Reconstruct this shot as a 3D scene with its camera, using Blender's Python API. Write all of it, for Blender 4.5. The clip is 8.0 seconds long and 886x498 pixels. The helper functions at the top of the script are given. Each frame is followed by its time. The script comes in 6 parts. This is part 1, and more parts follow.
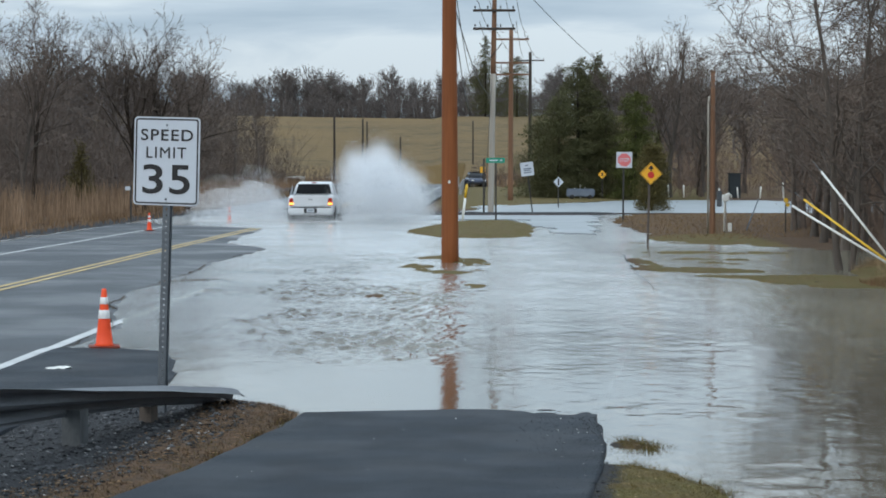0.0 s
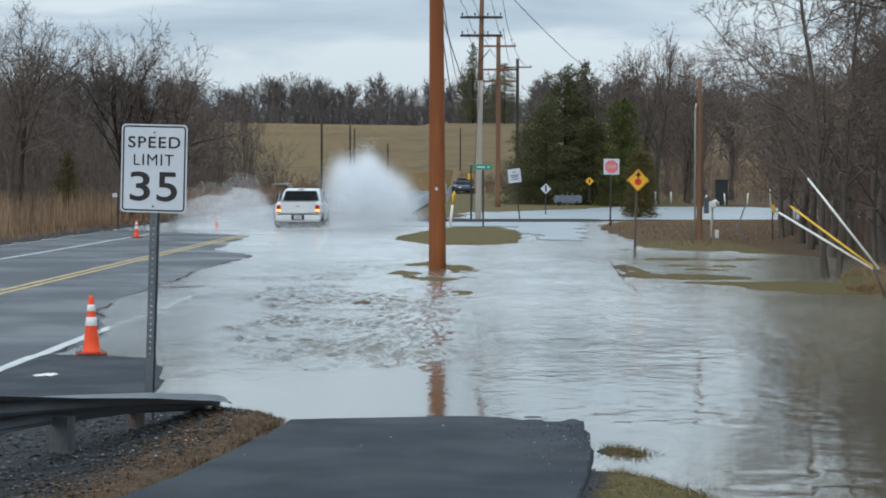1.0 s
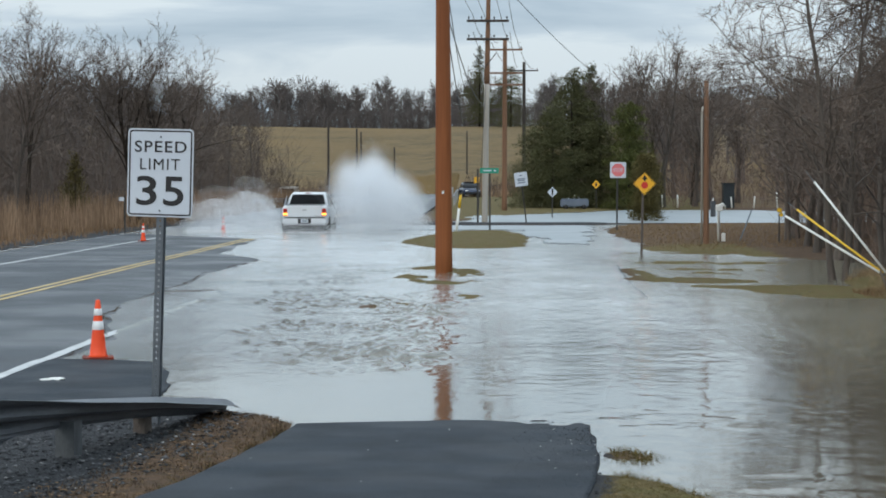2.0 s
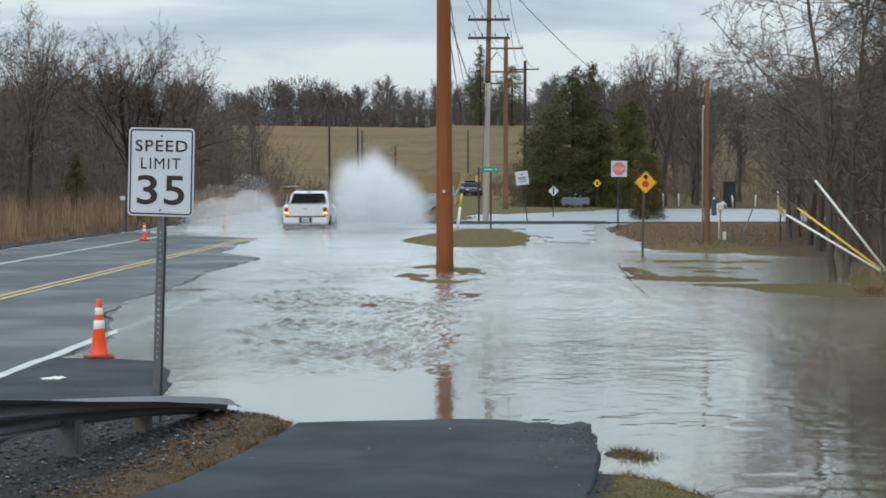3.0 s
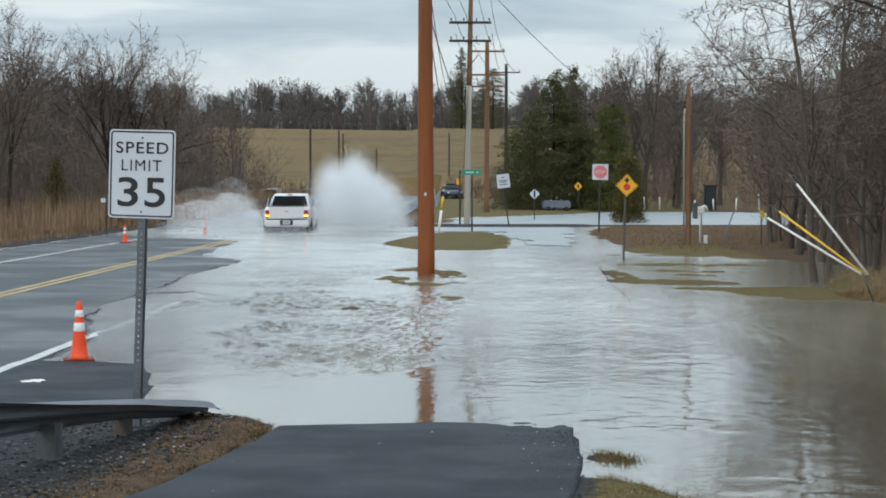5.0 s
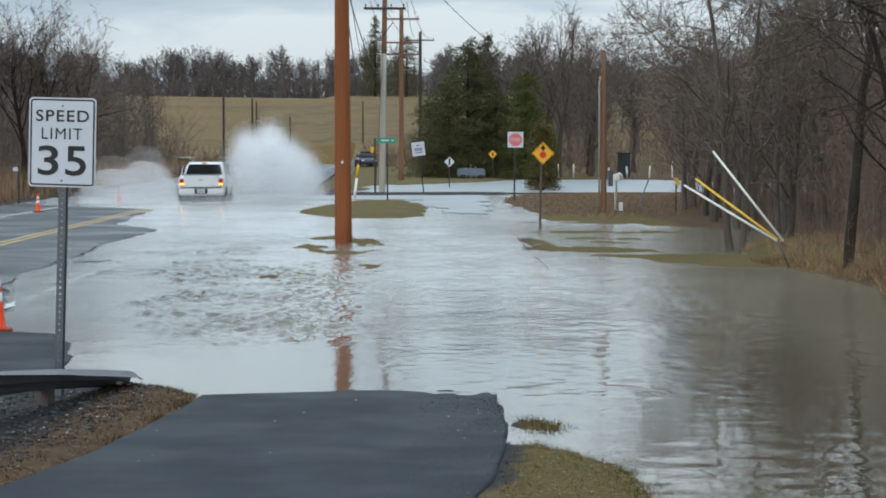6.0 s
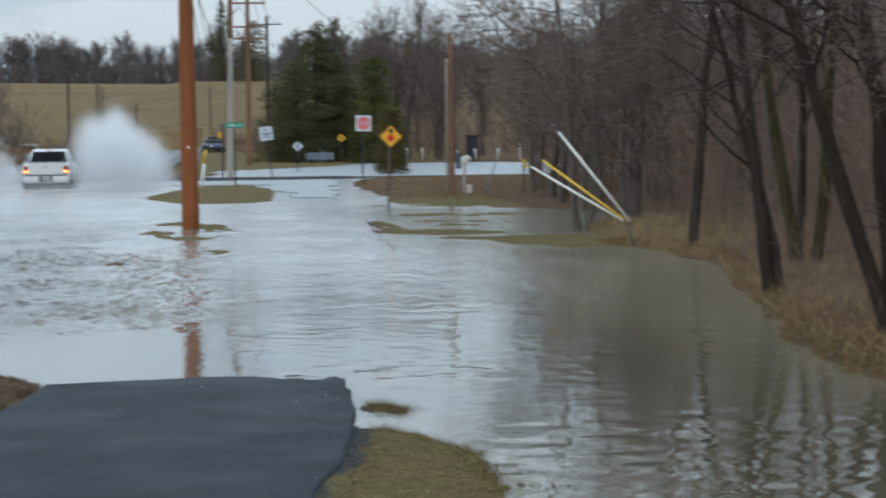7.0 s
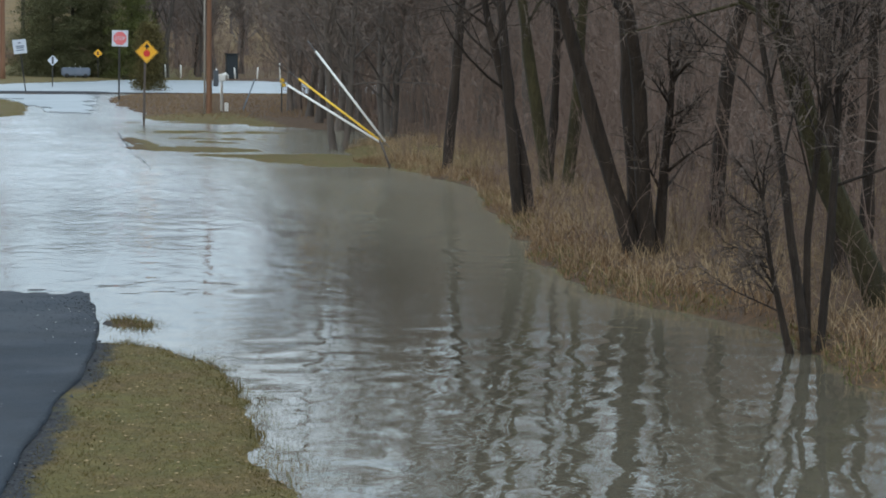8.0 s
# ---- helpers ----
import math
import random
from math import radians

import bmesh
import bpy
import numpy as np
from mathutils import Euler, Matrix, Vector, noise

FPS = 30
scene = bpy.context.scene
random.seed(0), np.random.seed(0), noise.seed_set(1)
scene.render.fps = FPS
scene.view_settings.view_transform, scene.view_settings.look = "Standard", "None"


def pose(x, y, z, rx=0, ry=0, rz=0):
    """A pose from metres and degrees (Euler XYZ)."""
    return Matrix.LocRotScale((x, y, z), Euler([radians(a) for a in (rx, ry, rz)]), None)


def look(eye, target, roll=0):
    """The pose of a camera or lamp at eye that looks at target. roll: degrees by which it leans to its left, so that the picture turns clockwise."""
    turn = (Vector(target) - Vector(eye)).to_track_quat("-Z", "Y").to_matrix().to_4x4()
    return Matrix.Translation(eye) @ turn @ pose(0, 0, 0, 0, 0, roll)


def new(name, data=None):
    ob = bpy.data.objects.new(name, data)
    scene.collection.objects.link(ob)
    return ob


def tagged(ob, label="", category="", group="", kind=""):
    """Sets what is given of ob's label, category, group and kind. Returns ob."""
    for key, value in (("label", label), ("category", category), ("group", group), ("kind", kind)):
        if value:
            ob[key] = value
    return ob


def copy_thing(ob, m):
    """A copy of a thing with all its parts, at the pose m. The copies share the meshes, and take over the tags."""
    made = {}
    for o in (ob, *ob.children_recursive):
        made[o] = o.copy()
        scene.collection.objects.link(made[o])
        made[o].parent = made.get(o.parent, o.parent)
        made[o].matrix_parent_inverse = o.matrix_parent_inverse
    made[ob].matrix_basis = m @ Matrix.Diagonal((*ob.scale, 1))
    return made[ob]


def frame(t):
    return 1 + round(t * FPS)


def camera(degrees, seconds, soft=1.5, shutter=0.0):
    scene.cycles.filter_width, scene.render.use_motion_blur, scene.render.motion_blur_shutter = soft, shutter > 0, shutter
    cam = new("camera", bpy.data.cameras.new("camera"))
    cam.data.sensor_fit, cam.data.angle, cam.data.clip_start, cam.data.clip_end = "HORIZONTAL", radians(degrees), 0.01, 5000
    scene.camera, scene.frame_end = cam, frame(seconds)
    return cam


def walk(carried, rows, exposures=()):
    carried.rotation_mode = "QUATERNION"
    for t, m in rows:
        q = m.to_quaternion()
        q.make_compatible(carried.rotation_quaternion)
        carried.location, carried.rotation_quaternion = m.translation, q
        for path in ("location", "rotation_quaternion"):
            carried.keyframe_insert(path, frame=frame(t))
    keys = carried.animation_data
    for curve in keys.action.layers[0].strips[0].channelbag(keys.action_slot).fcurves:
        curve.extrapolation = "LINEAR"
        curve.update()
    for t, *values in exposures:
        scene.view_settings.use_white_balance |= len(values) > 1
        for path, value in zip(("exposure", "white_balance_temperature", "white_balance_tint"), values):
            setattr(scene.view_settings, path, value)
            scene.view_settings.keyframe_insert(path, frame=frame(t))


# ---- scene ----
# ---- camera and its walk ----
cam = camera(24.5, 8.0, 1.8, 0.2)

def aim(x, y, z, yaw, pitch, roll):
    """A camera pose: yaw to the right of +y, pitch above the level, roll to its left, in degrees."""
    return Matrix.Translation((x, y, z)) @ pose(0, 0, 0, 90 + pitch, 0, -yaw) @ pose(0, 0, 0, 0, 0, roll)

PATH = [
    (0.0, aim(0.000, -0.000, 2.050, 0.000, -2.157, -0.000)),
    (0.5, aim(0.004, -0.013, 2.055, -0.004, -2.139, -0.013)),
    (0.7, aim(0.003, -0.015, 2.055, 0.260, -2.142, -0.010)),
    (1.0, aim(0.002, -0.019, 2.054, 0.353, -1.970, -0.010)),
    (1.3, aim(0.004, -0.022, 2.057, 0.351, -1.956, -0.003)),
    (1.5, aim(0.006, -0.025, 2.060, 0.213, -1.929, 0.001)),
    (2.8, aim(0.008, -0.032, 2.059, 0.154, -1.852, -0.108)),
    (3.0, aim(0.010, -0.033, 2.061, 0.132, -1.907, -0.105)),
    (3.5, aim(0.008, -0.032, 2.063, 0.136, -1.730, -0.038)),
    (4.0, aim(0.009, -0.031, 2.062, 0.157, -1.891, -0.084)),
    (4.2, aim(0.012, -0.022, 2.058, 0.182, -1.776, -0.012)),
    (5.3, aim(-0.013, 0.037, 2.059, 1.240, -1.906, 0.147)),
    (5.5, aim(-0.028, 0.045, 2.060, 1.921, -2.029, 0.367)),
    (5.7, aim(-0.048, 0.041, 2.058, 2.514, -2.251, 0.152)),
    (6.0, aim(-0.080, 0.035, 2.057, 3.093, -2.725, -0.096)),
    (6.2, aim(-0.099, 0.031, 2.049, 3.370, -2.978, -0.428)),
    (6.5, aim(-0.093, 0.035, 2.061, 3.293, -2.770, -0.938)),
    (6.7, aim(-0.090, 0.052, 2.046, 3.873, -2.683, -1.050)),
    (6.9, aim(-0.066, 0.078, 2.054, 6.032, -3.084, -1.205)),
    (7.0, aim(-0.038, 0.094, 2.047, 7.290, -3.209, -0.724)),
    (7.1, aim(-0.013, 0.105, 2.041, 9.178, -3.494, -0.288)),
    (7.2, aim(0.003, 0.115, 2.025, 10.843, -3.683, 0.552)),
    (7.3, aim(0.017, 0.120, 2.017, 11.908, -3.929, 0.430)),
    (7.5, aim(0.026, 0.129, 2.014, 13.423, -4.182, 1.381)),
    (7.6, aim(0.034, 0.121, 1.998, 13.868, -4.500, 1.302)),
    (7.8, aim(0.056, 0.108, 1.989, 13.933, -4.978, 1.089)),
    (8.0, aim(0.049, 0.103, 2.007, 14.066, -5.411, 0.688)),
]
walk(cam, PATH, [(0.0, -0.05, 6500, 10), (1.5, -0.05, 6580, 10), (3.5, 0.0, 6820, 10), (5.5, 0.0, 6850, 10), (6.5, -0.05, 6500, 10), (7.2, -0.16, 6450, 10), (7.5, -0.08, 6300, 10), (8.0, 0.07, 6400, 10)])


# ---- sky and sun: a bright, streaky overcast ----
SUN_EL, SUN_AZ = radians(32), radians(215)
world = bpy.data.worlds.new("overcast_sky")
scene.world = world
world.use_nodes = True
wt = world.node_tree
wt.nodes.clear()


def wnode(kind, **values):
    n = wt.nodes.new(kind)
    for key, value in values.items():
        n.inputs[key].default_value = value
    return n


w_out = wnode("ShaderNodeOutputWorld")
w_back = wnode("ShaderNodeBackground", Strength=1.0)
w_coord = wnode("ShaderNodeTexCoord")
w_map = wnode("ShaderNodeMapping", Scale=(1.6, 1.6, 13.0), Rotation=(0.03, 0.05, 0.4), Location=(0.0, 0.0, 0.25))
w_noise = wnode("ShaderNodeTexNoise", Scale=2.3, Detail=7.0, Roughness=0.55, Distortion=0.4)
w_ramp = wnode("ShaderNodeValToRGB")
w_sky = wnode("ShaderNodeTexSky")
w_sky.sky_type, w_sky.sun_disc = "NISHITA", False
w_sky.sun_elevation, w_sky.sun_rotation, w_sky.dust_density = SUN_EL, SUN_AZ, 3.0
w_scale = wnode("ShaderNodeVectorMath")
w_scale.operation = "SCALE"
w_scale.inputs[3].default_value = 0.10
w_mix = wnode("ShaderNodeMix")
w_mix.data_type = "RGBA"
w_mix.inputs["Factor"].default_value = 0.88
# an overcast vault is three times as bright overhead as at the horizon
w_split, w_rise = wnode("ShaderNodeSeparateXYZ"), wnode("ShaderNodeMapRange")
w_rise.inputs["To Min"].default_value, w_rise.inputs["To Max"].default_value = 0.95, 2.7
ramp = w_ramp.color_ramp
ramp.elements[0].position, ramp.elements[0].color = 0.30, (0.36, 0.48, 0.60, 1)
ramp.elements[1].position, ramp.elements[1].color = 0.56, (0.70, 0.81, 0.89, 1)
middle = ramp.elements.new(0.48)
middle.color = (0.54, 0.66, 0.77, 1)
for a, b in ((w_coord.outputs["Generated"], w_map.inputs["Vector"]), (w_map.outputs["Vector"], w_noise.inputs["Vector"]),
             (w_noise.outputs["Fac"], w_ramp.inputs["Fac"]), (w_sky.outputs["Color"], w_scale.inputs[0]),
             (w_scale.outputs["Vector"], w_mix.inputs["A"]), (w_ramp.outputs["Color"], w_mix.inputs["B"]),
             (w_mix.outputs["Result"], w_back.inputs["Color"]), (w_coord.outputs["Generated"], w_split.inputs[0]),
             (w_split.outputs["Z"], w_rise.inputs["Value"]), (w_rise.outputs["Result"], w_back.inputs["Strength"]), (w_back.outputs["Background"], w_out.inputs["Surface"])):
    wt.links.new(a, b)

sun = new("sun", bpy.data.lights.new("sun", "SUN"))
sun.data.energy, sun.data.angle, sun.data.color = 0.5, radians(25), (1.0, 0.95, 0.88)
sun.matrix_world = look((0, 0, 0), (-math.sin(SUN_AZ) * math.cos(SUN_EL), -math.cos(SUN_AZ) * math.cos(SUN_EL), -math.sin(SUN_EL)))


# ---- materials ----
def surface(name, dark, light, scale=3.0, rough=0.8, bump=0.3, stretch=(1, 1, 1), fine=12.0, metal=0.0, vary=0.0, spec=0.4, depth=0.02, see=0.0):
    """A worn, grained surface: two colours mixed by a coarse and a fine noise, with relief from the fine one."""
    m = bpy.data.materials.new(name)
    m.use_nodes = True
    t = m.node_tree
    p = t.nodes["Principled BSDF"]
    p.inputs["Roughness"].default_value, p.inputs["Metallic"].default_value = rough, metal
    p.inputs["Specular IOR Level"].default_value = spec
    coord, mapping = t.nodes.new("ShaderNodeTexCoord"), t.nodes.new("ShaderNodeMapping")
    mapping.inputs["Scale"].default_value = stretch
    t.links.new(coord.outputs["Object"], mapping.inputs["Vector"])
    coarse, grain = t.nodes.new("ShaderNodeTexNoise"), t.nodes.new("ShaderNodeTexNoise")
    coarse.inputs["Scale"].default_value, coarse.inputs["Detail"].default_value = scale, 5
    grain.inputs["Scale"].default_value, grain.inputs["Detail"].default_value = scale * fine, 4
    for n in (coarse, grain):
        t.links.new(mapping.outputs["Vector"], n.inputs["Vector"])
    both = t.nodes.new("ShaderNodeMath")
    both.operation = "MULTIPLY_ADD"
    both.inputs[1].default_value = 0.55
    t.links.new(grain.outputs["Fac"], both.inputs[0])
    half = t.nodes.new("ShaderNodeMath")
    half.operation = "MULTIPLY_ADD"
    half.inputs[1].default_value, half.inputs[2].default_value = 1.3, -0.42
    t.links.new(coarse.outputs["Fac"], half.inputs[0])
    t.links.new(half.outputs[0], both.inputs[2])
    mix = t.nodes.new("ShaderNodeMix")
    mix.data_type, mix.clamp_factor = "RGBA", True
    mix.inputs["A"].default_value, mix.inputs["B"].default_value = (*dark, 1), (*light, 1)
    t.links.new(both.outputs[0], mix.inputs["Factor"])
    colour = mix.outputs["Result"]
    if vary:
        info, hsv, rng_map = t.nodes.new("ShaderNodeObjectInfo"), t.nodes.new("ShaderNodeHueSaturation"), t.nodes.new("ShaderNodeMapRange")
        rng_map.inputs["To Min"].default_value, rng_map.inputs["To Max"].default_value = 1 - vary, 1 + vary
        t.links.new(info.outputs["Random"], rng_map.inputs["Value"])
        t.links.new(rng_map.outputs["Result"], hsv.inputs["Value"])
        t.links.new(colour, hsv.inputs["Color"])
        colour = hsv.outputs["Color"]
    t.links.new(colour, p.inputs["Base Color"])
    if bump:
        b = t.nodes.new("ShaderNodeBump")
        b.inputs["Strength"].default_value, b.inputs["Distance"].default_value = bump, depth
        t.links.new(grain.outputs["Fac"], b.inputs["Height"])
        t.links.new(b.outputs["Normal"], p.inputs["Normal"])
    if see:
        p.inputs["Transmission Weight"].default_value = see
    return m


def damp_asphalt(name, dark, light, dry, wet, spec, pool=0.35):
    """Asphalt with a fine stony grain; the damp lies in smooth, darker and glossier sheets over it."""
    m = bpy.data.materials.new(name)
    m.use_nodes = True
    t = m.node_tree
    p = t.nodes["Principled BSDF"]
    p.inputs["Specular IOR Level"].default_value = spec
    coord = t.nodes.new("ShaderNodeTexCoord")

    def grain(scale, detail):
        n = t.nodes.new("ShaderNodeTexNoise")
        n.inputs["Scale"].default_value, n.inputs["Detail"].default_value = scale, detail
        t.links.new(coord.outputs["Object"], n.inputs["Vector"])
        return n.outputs["Fac"]

    def spread(value, lo, hi, to_lo, to_hi):
        r = t.nodes.new("ShaderNodeMapRange")
        for key, x in (("From Min", lo), ("From Max", hi), ("To Min", to_lo), ("To Max", to_hi)):
            r.inputs[key].default_value = x
        t.links.new(value, r.inputs["Value"])
        return r.outputs["Result"]

    sheets, stains, stone = grain(pool, 4), grain(1.7, 6), grain(70, 3)
    tone = t.nodes.new("ShaderNodeMath")
    tone.operation = "MULTIPLY_ADD"
    tone.inputs[1].default_value = 0.5
    t.links.new(spread(stone, 0.3, 0.7, 0, 1), tone.inputs[0])
    t.links.new(spread(stains, 0.35, 0.65, 0, 0.5), tone.inputs[2])
    mix = t.nodes.new("ShaderNodeMix")
    mix.data_type = "RGBA"
    mix.inputs["A"].default_value, mix.inputs["B"].default_value = (*dark, 1), (*light, 1)
    t.links.new(tone.outputs[0], mix.inputs["Factor"])
    t.links.new(mix.outputs["Result"], p.inputs["Base Color"])
    t.links.new(spread(sheets, 0.42, 0.62, dry, wet), p.inputs["Roughness"])
    b = t.nodes.new("ShaderNodeBump")
    b.inputs["Distance"].default_value = 0.01
    t.links.new(spread(sheets, 0.42, 0.62, 0.6, 0.25), b.inputs["Strength"])
    t.links.new(stone, b.inputs["Height"])
    t.links.new(b.outputs["Normal"], p.inputs["Normal"])
    return m


def blade_material(name, dark, light):
    """Grass and reeds: each blade takes its own tint between the two colours."""
    m = bpy.data.materials.new(name)
    m.use_nodes = True
    t = m.node_tree
    p = t.nodes["Principled BSDF"]
    p.inputs["Roughness"].default_value = 0.85
    p.inputs["Specular IOR Level"].default_value = 0.2
    geo, mix = t.nodes.new("ShaderNodeNewGeometry"), t.nodes.new("ShaderNodeMix")
    mix.data_type = "RGBA"
    mix.inputs["A"].default_value, mix.inputs["B"].default_value = (*dark, 1), (*light, 1)
    t.links.new(geo.outputs["Random Per Island"], mix.inputs["Factor"])
    t.links.new(mix.outputs["Result"], p.inputs["Base Color"])
    return m


def glowing(name, colour, strength):
    m = bpy.data.materials.new(name)
    m.use_nodes = True
    p = m.node_tree.nodes["Principled BSDF"]
    p.inputs["Base Color"].default_value = (*colour, 1)
    p.inputs["Emission Color"].default_value, p.inputs["Emission Strength"].default_value = (*colour, 1), strength
    return m


def ground_material():
    """Verge soil whose cover follows the attributes turf (lawn), gravel and straw (dry field)."""
    m = bpy.data.materials.new("verge_ground")
    m.use_nodes = True
    t = m.node_tree
    p = t.nodes["Principled BSDF"]
    p.inputs["Roughness"].default_value, p.inputs["Specular IOR Level"].default_value = 0.9, 0.25
    coord = t.nodes.new("ShaderNodeTexCoord")

    def noise_of(scale, detail=6):
        n = t.nodes.new("ShaderNodeTexNoise")
        n.inputs["Scale"].default_value, n.inputs["Detail"].default_value = scale, detail
        t.links.new(coord.outputs["Object"], n.inputs["Vector"])
        return n.outputs["Fac"]

    def blend(fac, a, b):
        x = t.nodes.new("ShaderNodeMix")
        x.data_type = "RGBA"
        for key, v in (("Factor", fac), ("A", a), ("B", b)):
            if isinstance(v, tuple):
                x.inputs[key].default_value = (*v, 1)
            else:
                t.links.new(v, x.inputs[key])
        return x.outputs["Result"]

    def steep(value, lo, hi):
        r = t.nodes.new("ShaderNodeMapRange")
        r.inputs["From Min"].default_value, r.inputs["From Max"].default_value = lo, hi
        t.links.new(value, r.inputs["Value"])
        return r.outputs["Result"]

    def cover(name, noise_out):
        a, s = t.nodes.new("ShaderNodeAttribute"), t.nodes.new("ShaderNodeMath")
        a.attribute_name = name
        s.operation = "ADD"
        t.links.new(a.outputs["Fac"], s.inputs[0])
        t.links.new(noise_out, s.inputs[1])
        return steep(s.outputs[0], 0.85, 1.2)

    wide, mid, fine, tiny = noise_of(0.35), noise_of(2.2), noise_of(14), noise_of(60)
    soil = blend(steep(fine, 0.3, 0.7), (0.046, 0.030, 0.019), blend(steep(mid, 0.3, 0.7), (0.105, 0.062, 0.034), (0.142, 0.080, 0.041)))
    turf = blend(steep(mid, 0.35, 0.65), blend(steep(fine, 0.3, 0.7), (0.072, 0.064, 0.018), (0.125, 0.104, 0.031)),
                 blend(steep(fine, 0.3, 0.7), (0.088, 0.059, 0.022), (0.146, 0.098, 0.038)))
    stones = blend(steep(tiny, 0.40, 0.66), (0.012, 0.013, 0.015), (0.048, 0.050, 0.054))
    straw = blend(steep(noise_of(0.03), 0.42, 0.58), blend(steep(fine, 0.3, 0.7), (0.128, 0.081, 0.030), (0.170, 0.109, 0.042)),
                  blend(steep(wide, 0.35, 0.65), (0.084, 0.059, 0.023), (0.150, 0.098, 0.039)))
    c = blend(cover("straw", mid), soil, straw)
    c = blend(cover("turf", mid), c, turf)
    c = blend(cover("gravel", fine), c, stones)
    t.links.new(c, p.inputs["Base Color"])
    b = t.nodes.new("ShaderNodeBump")
    b.inputs["Strength"].default_value, b.inputs["Distance"].default_value = 0.7, 0.03
    t.links.new(tiny, b.inputs["Height"])
    t.links.new(b.outputs["Normal"], p.inputs["Normal"])
    return m


def water_material():
    """Shallow muddy flood water: a rippled mirror by Fresnel over a half-clear brown body."""
    m = bpy.data.materials.new("flood_water")
    m.use_nodes = True
    t = m.node_tree
    t.nodes.clear()
    out, coord = t.nodes.new("ShaderNodeOutputMaterial"), t.nodes.new("ShaderNodeTexCoord")

    def waves(scale, stretch, detail, turn=0.0, distortion=0.6):
        mp, n = t.nodes.new("ShaderNodeMapping"), t.nodes.new("ShaderNodeTexNoise")
        mp.inputs["Scale"].default_value, mp.inputs["Rotation"].default_value = stretch, (0, 0, turn)
        n.inputs["Scale"].default_value, n.inputs["Detail"].default_value, n.inputs["Distortion"].default_value = scale, detail, distortion
        t.links.new(coord.outputs["Object"], mp.inputs["Vector"])
        t.links.new(mp.outputs["Vector"], n.inputs["Vector"])
        return n.outputs["Fac"]

    def maths(op, a, b):
        n = t.nodes.new("ShaderNodeMath")
        n.operation = op
        for i, v in enumerate((a, b)):
            if isinstance(v, float):
                n.inputs[i].default_value = v
            else:
                t.links.new(v, n.inputs[i])
        return n.outputs[0]

    def ramped(v, lo, hi, to_lo, to_hi):
        r = t.nodes.new("ShaderNodeMapRange")
        for key, x in (("From Min", lo), ("From Max", hi), ("To Min", to_lo), ("To Max", to_hi)):
            r.inputs[key].default_value = x
        t.links.new(v, r.inputs["Value"])
        return r.outputs["Result"]

    parts = t.nodes.new("ShaderNodeSeparateXYZ")
    t.links.new(coord.outputs["Object"], parts.inputs[0])
    X, Y = parts.outputs["X"], parts.outputs["Y"]
    # reaches of the flood: the stream across the road, the sheltered side under the trees, the open far water
    patches = ramped(waves(0.42, (1.0, 0.6, 1), 4, 0.25, 1.4), 0.40, 0.60, 0.15, 1.0)
    stream = maths("MULTIPLY", ramped(X, -0.2, -2.0, 0.0, 1.0), maths("MULTIPLY", ramped(Y, 20.5, 24.5, 0.0, 1.0), ramped(Y, 42.0, 60.0, 1.0, 0.35)))
    lee = maths("MULTIPLY", maths("MULTIPLY", ramped(X, 3.6, 5.6, 0.0, 1.0), ramped(Y, 12.0, 17.0, 0.0, 1.0)), ramped(Y, 52.0, 62.0, 1.0, 0.0))
    open_water = maths("MULTIPLY", ramped(Y, 11.5, 32.0, 0.06, 1.0), maths("MULTIPLY", ramped(lee, 0.0, 1.0, 1.0, 0.8), ramped(stream, 0.0, 1.0, 1.0, 1.25)))
    force = maths("ADD", maths("MULTIPLY", patches, maths("MULTIPLY", maths("MULTIPLY", open_water, ramped(Y, 19.0, 30.0, 0.15, 1.0)), maths("SUBTRACT", 1.2, maths("MULTIPLY", stream, 0.4)))), 0.06)
    ripples = waves(4.6, (1.0, 1.15, 1), 2, 0.35, 1.0)
    height = maths("MULTIPLY", ripples, force)
    b = t.nodes.new("ShaderNodeBump")
    b.inputs["Strength"].default_value, b.inputs["Distance"].default_value = 1.0, WAVE
    t.links.new(height, b.inputs["Height"])
    gloss, mud, clear, body = (t.nodes.new(k) for k in ("ShaderNodeBsdfGlossy", "ShaderNodeBsdfDiffuse", "ShaderNodeBsdfTransparent", "ShaderNodeMixShader"))
    t.links.new(ramped(open_water, 0.06, 1.0, 0.02, 0.18), gloss.inputs["Roughness"])
    gloss.inputs["Color"].default_value = (0.97, 0.98, 0.98, 1)
    mud.inputs["Color"].default_value = (0.182, 0.160, 0.112, 1)
    clear.inputs["Color"].default_value = (0.70, 0.70, 0.62, 1)
    # extra mud in the lee paints in the pale sky its dark mirror lacks
    t.links.new(maths("MULTIPLY", ramped(stream, 0.0, 1.0, 0.45, 0.85), ramped(lee, 0.0, 1.0, 1.0, 0.4)), body.inputs["Fac"])
    t.links.new(mud.outputs[0], body.inputs[1])
    t.links.new(clear.outputs[0], body.inputs[2])
    fres, top = t.nodes.new("ShaderNodeFresnel"), t.nodes.new("ShaderNodeMixShader")
    fres.inputs["IOR"].default_value = 1.33
    for n in (gloss, fres):
        t.links.new(b.outputs["Normal"], n.inputs["Normal"])
    # the ruffled stream and the lee, silted to paint in sky tone, mirror less than the still reaches; the drowned lane
    # shows through
    t.links.new(maths("MULTIPLY", ramped(fres.outputs[0], 0.02, 0.73, 0.03, 0.97), maths("MULTIPLY", ramped(stream, 0.0, 1.0, 1.0, 0.84), ramped(lee, 0.0, 1.0, 1.0, 0.55))), top.inputs["Fac"])
    t.links.new(body.outputs[0], top.inputs[1])
    t.links.new(gloss.outputs[0], top.inputs[2])
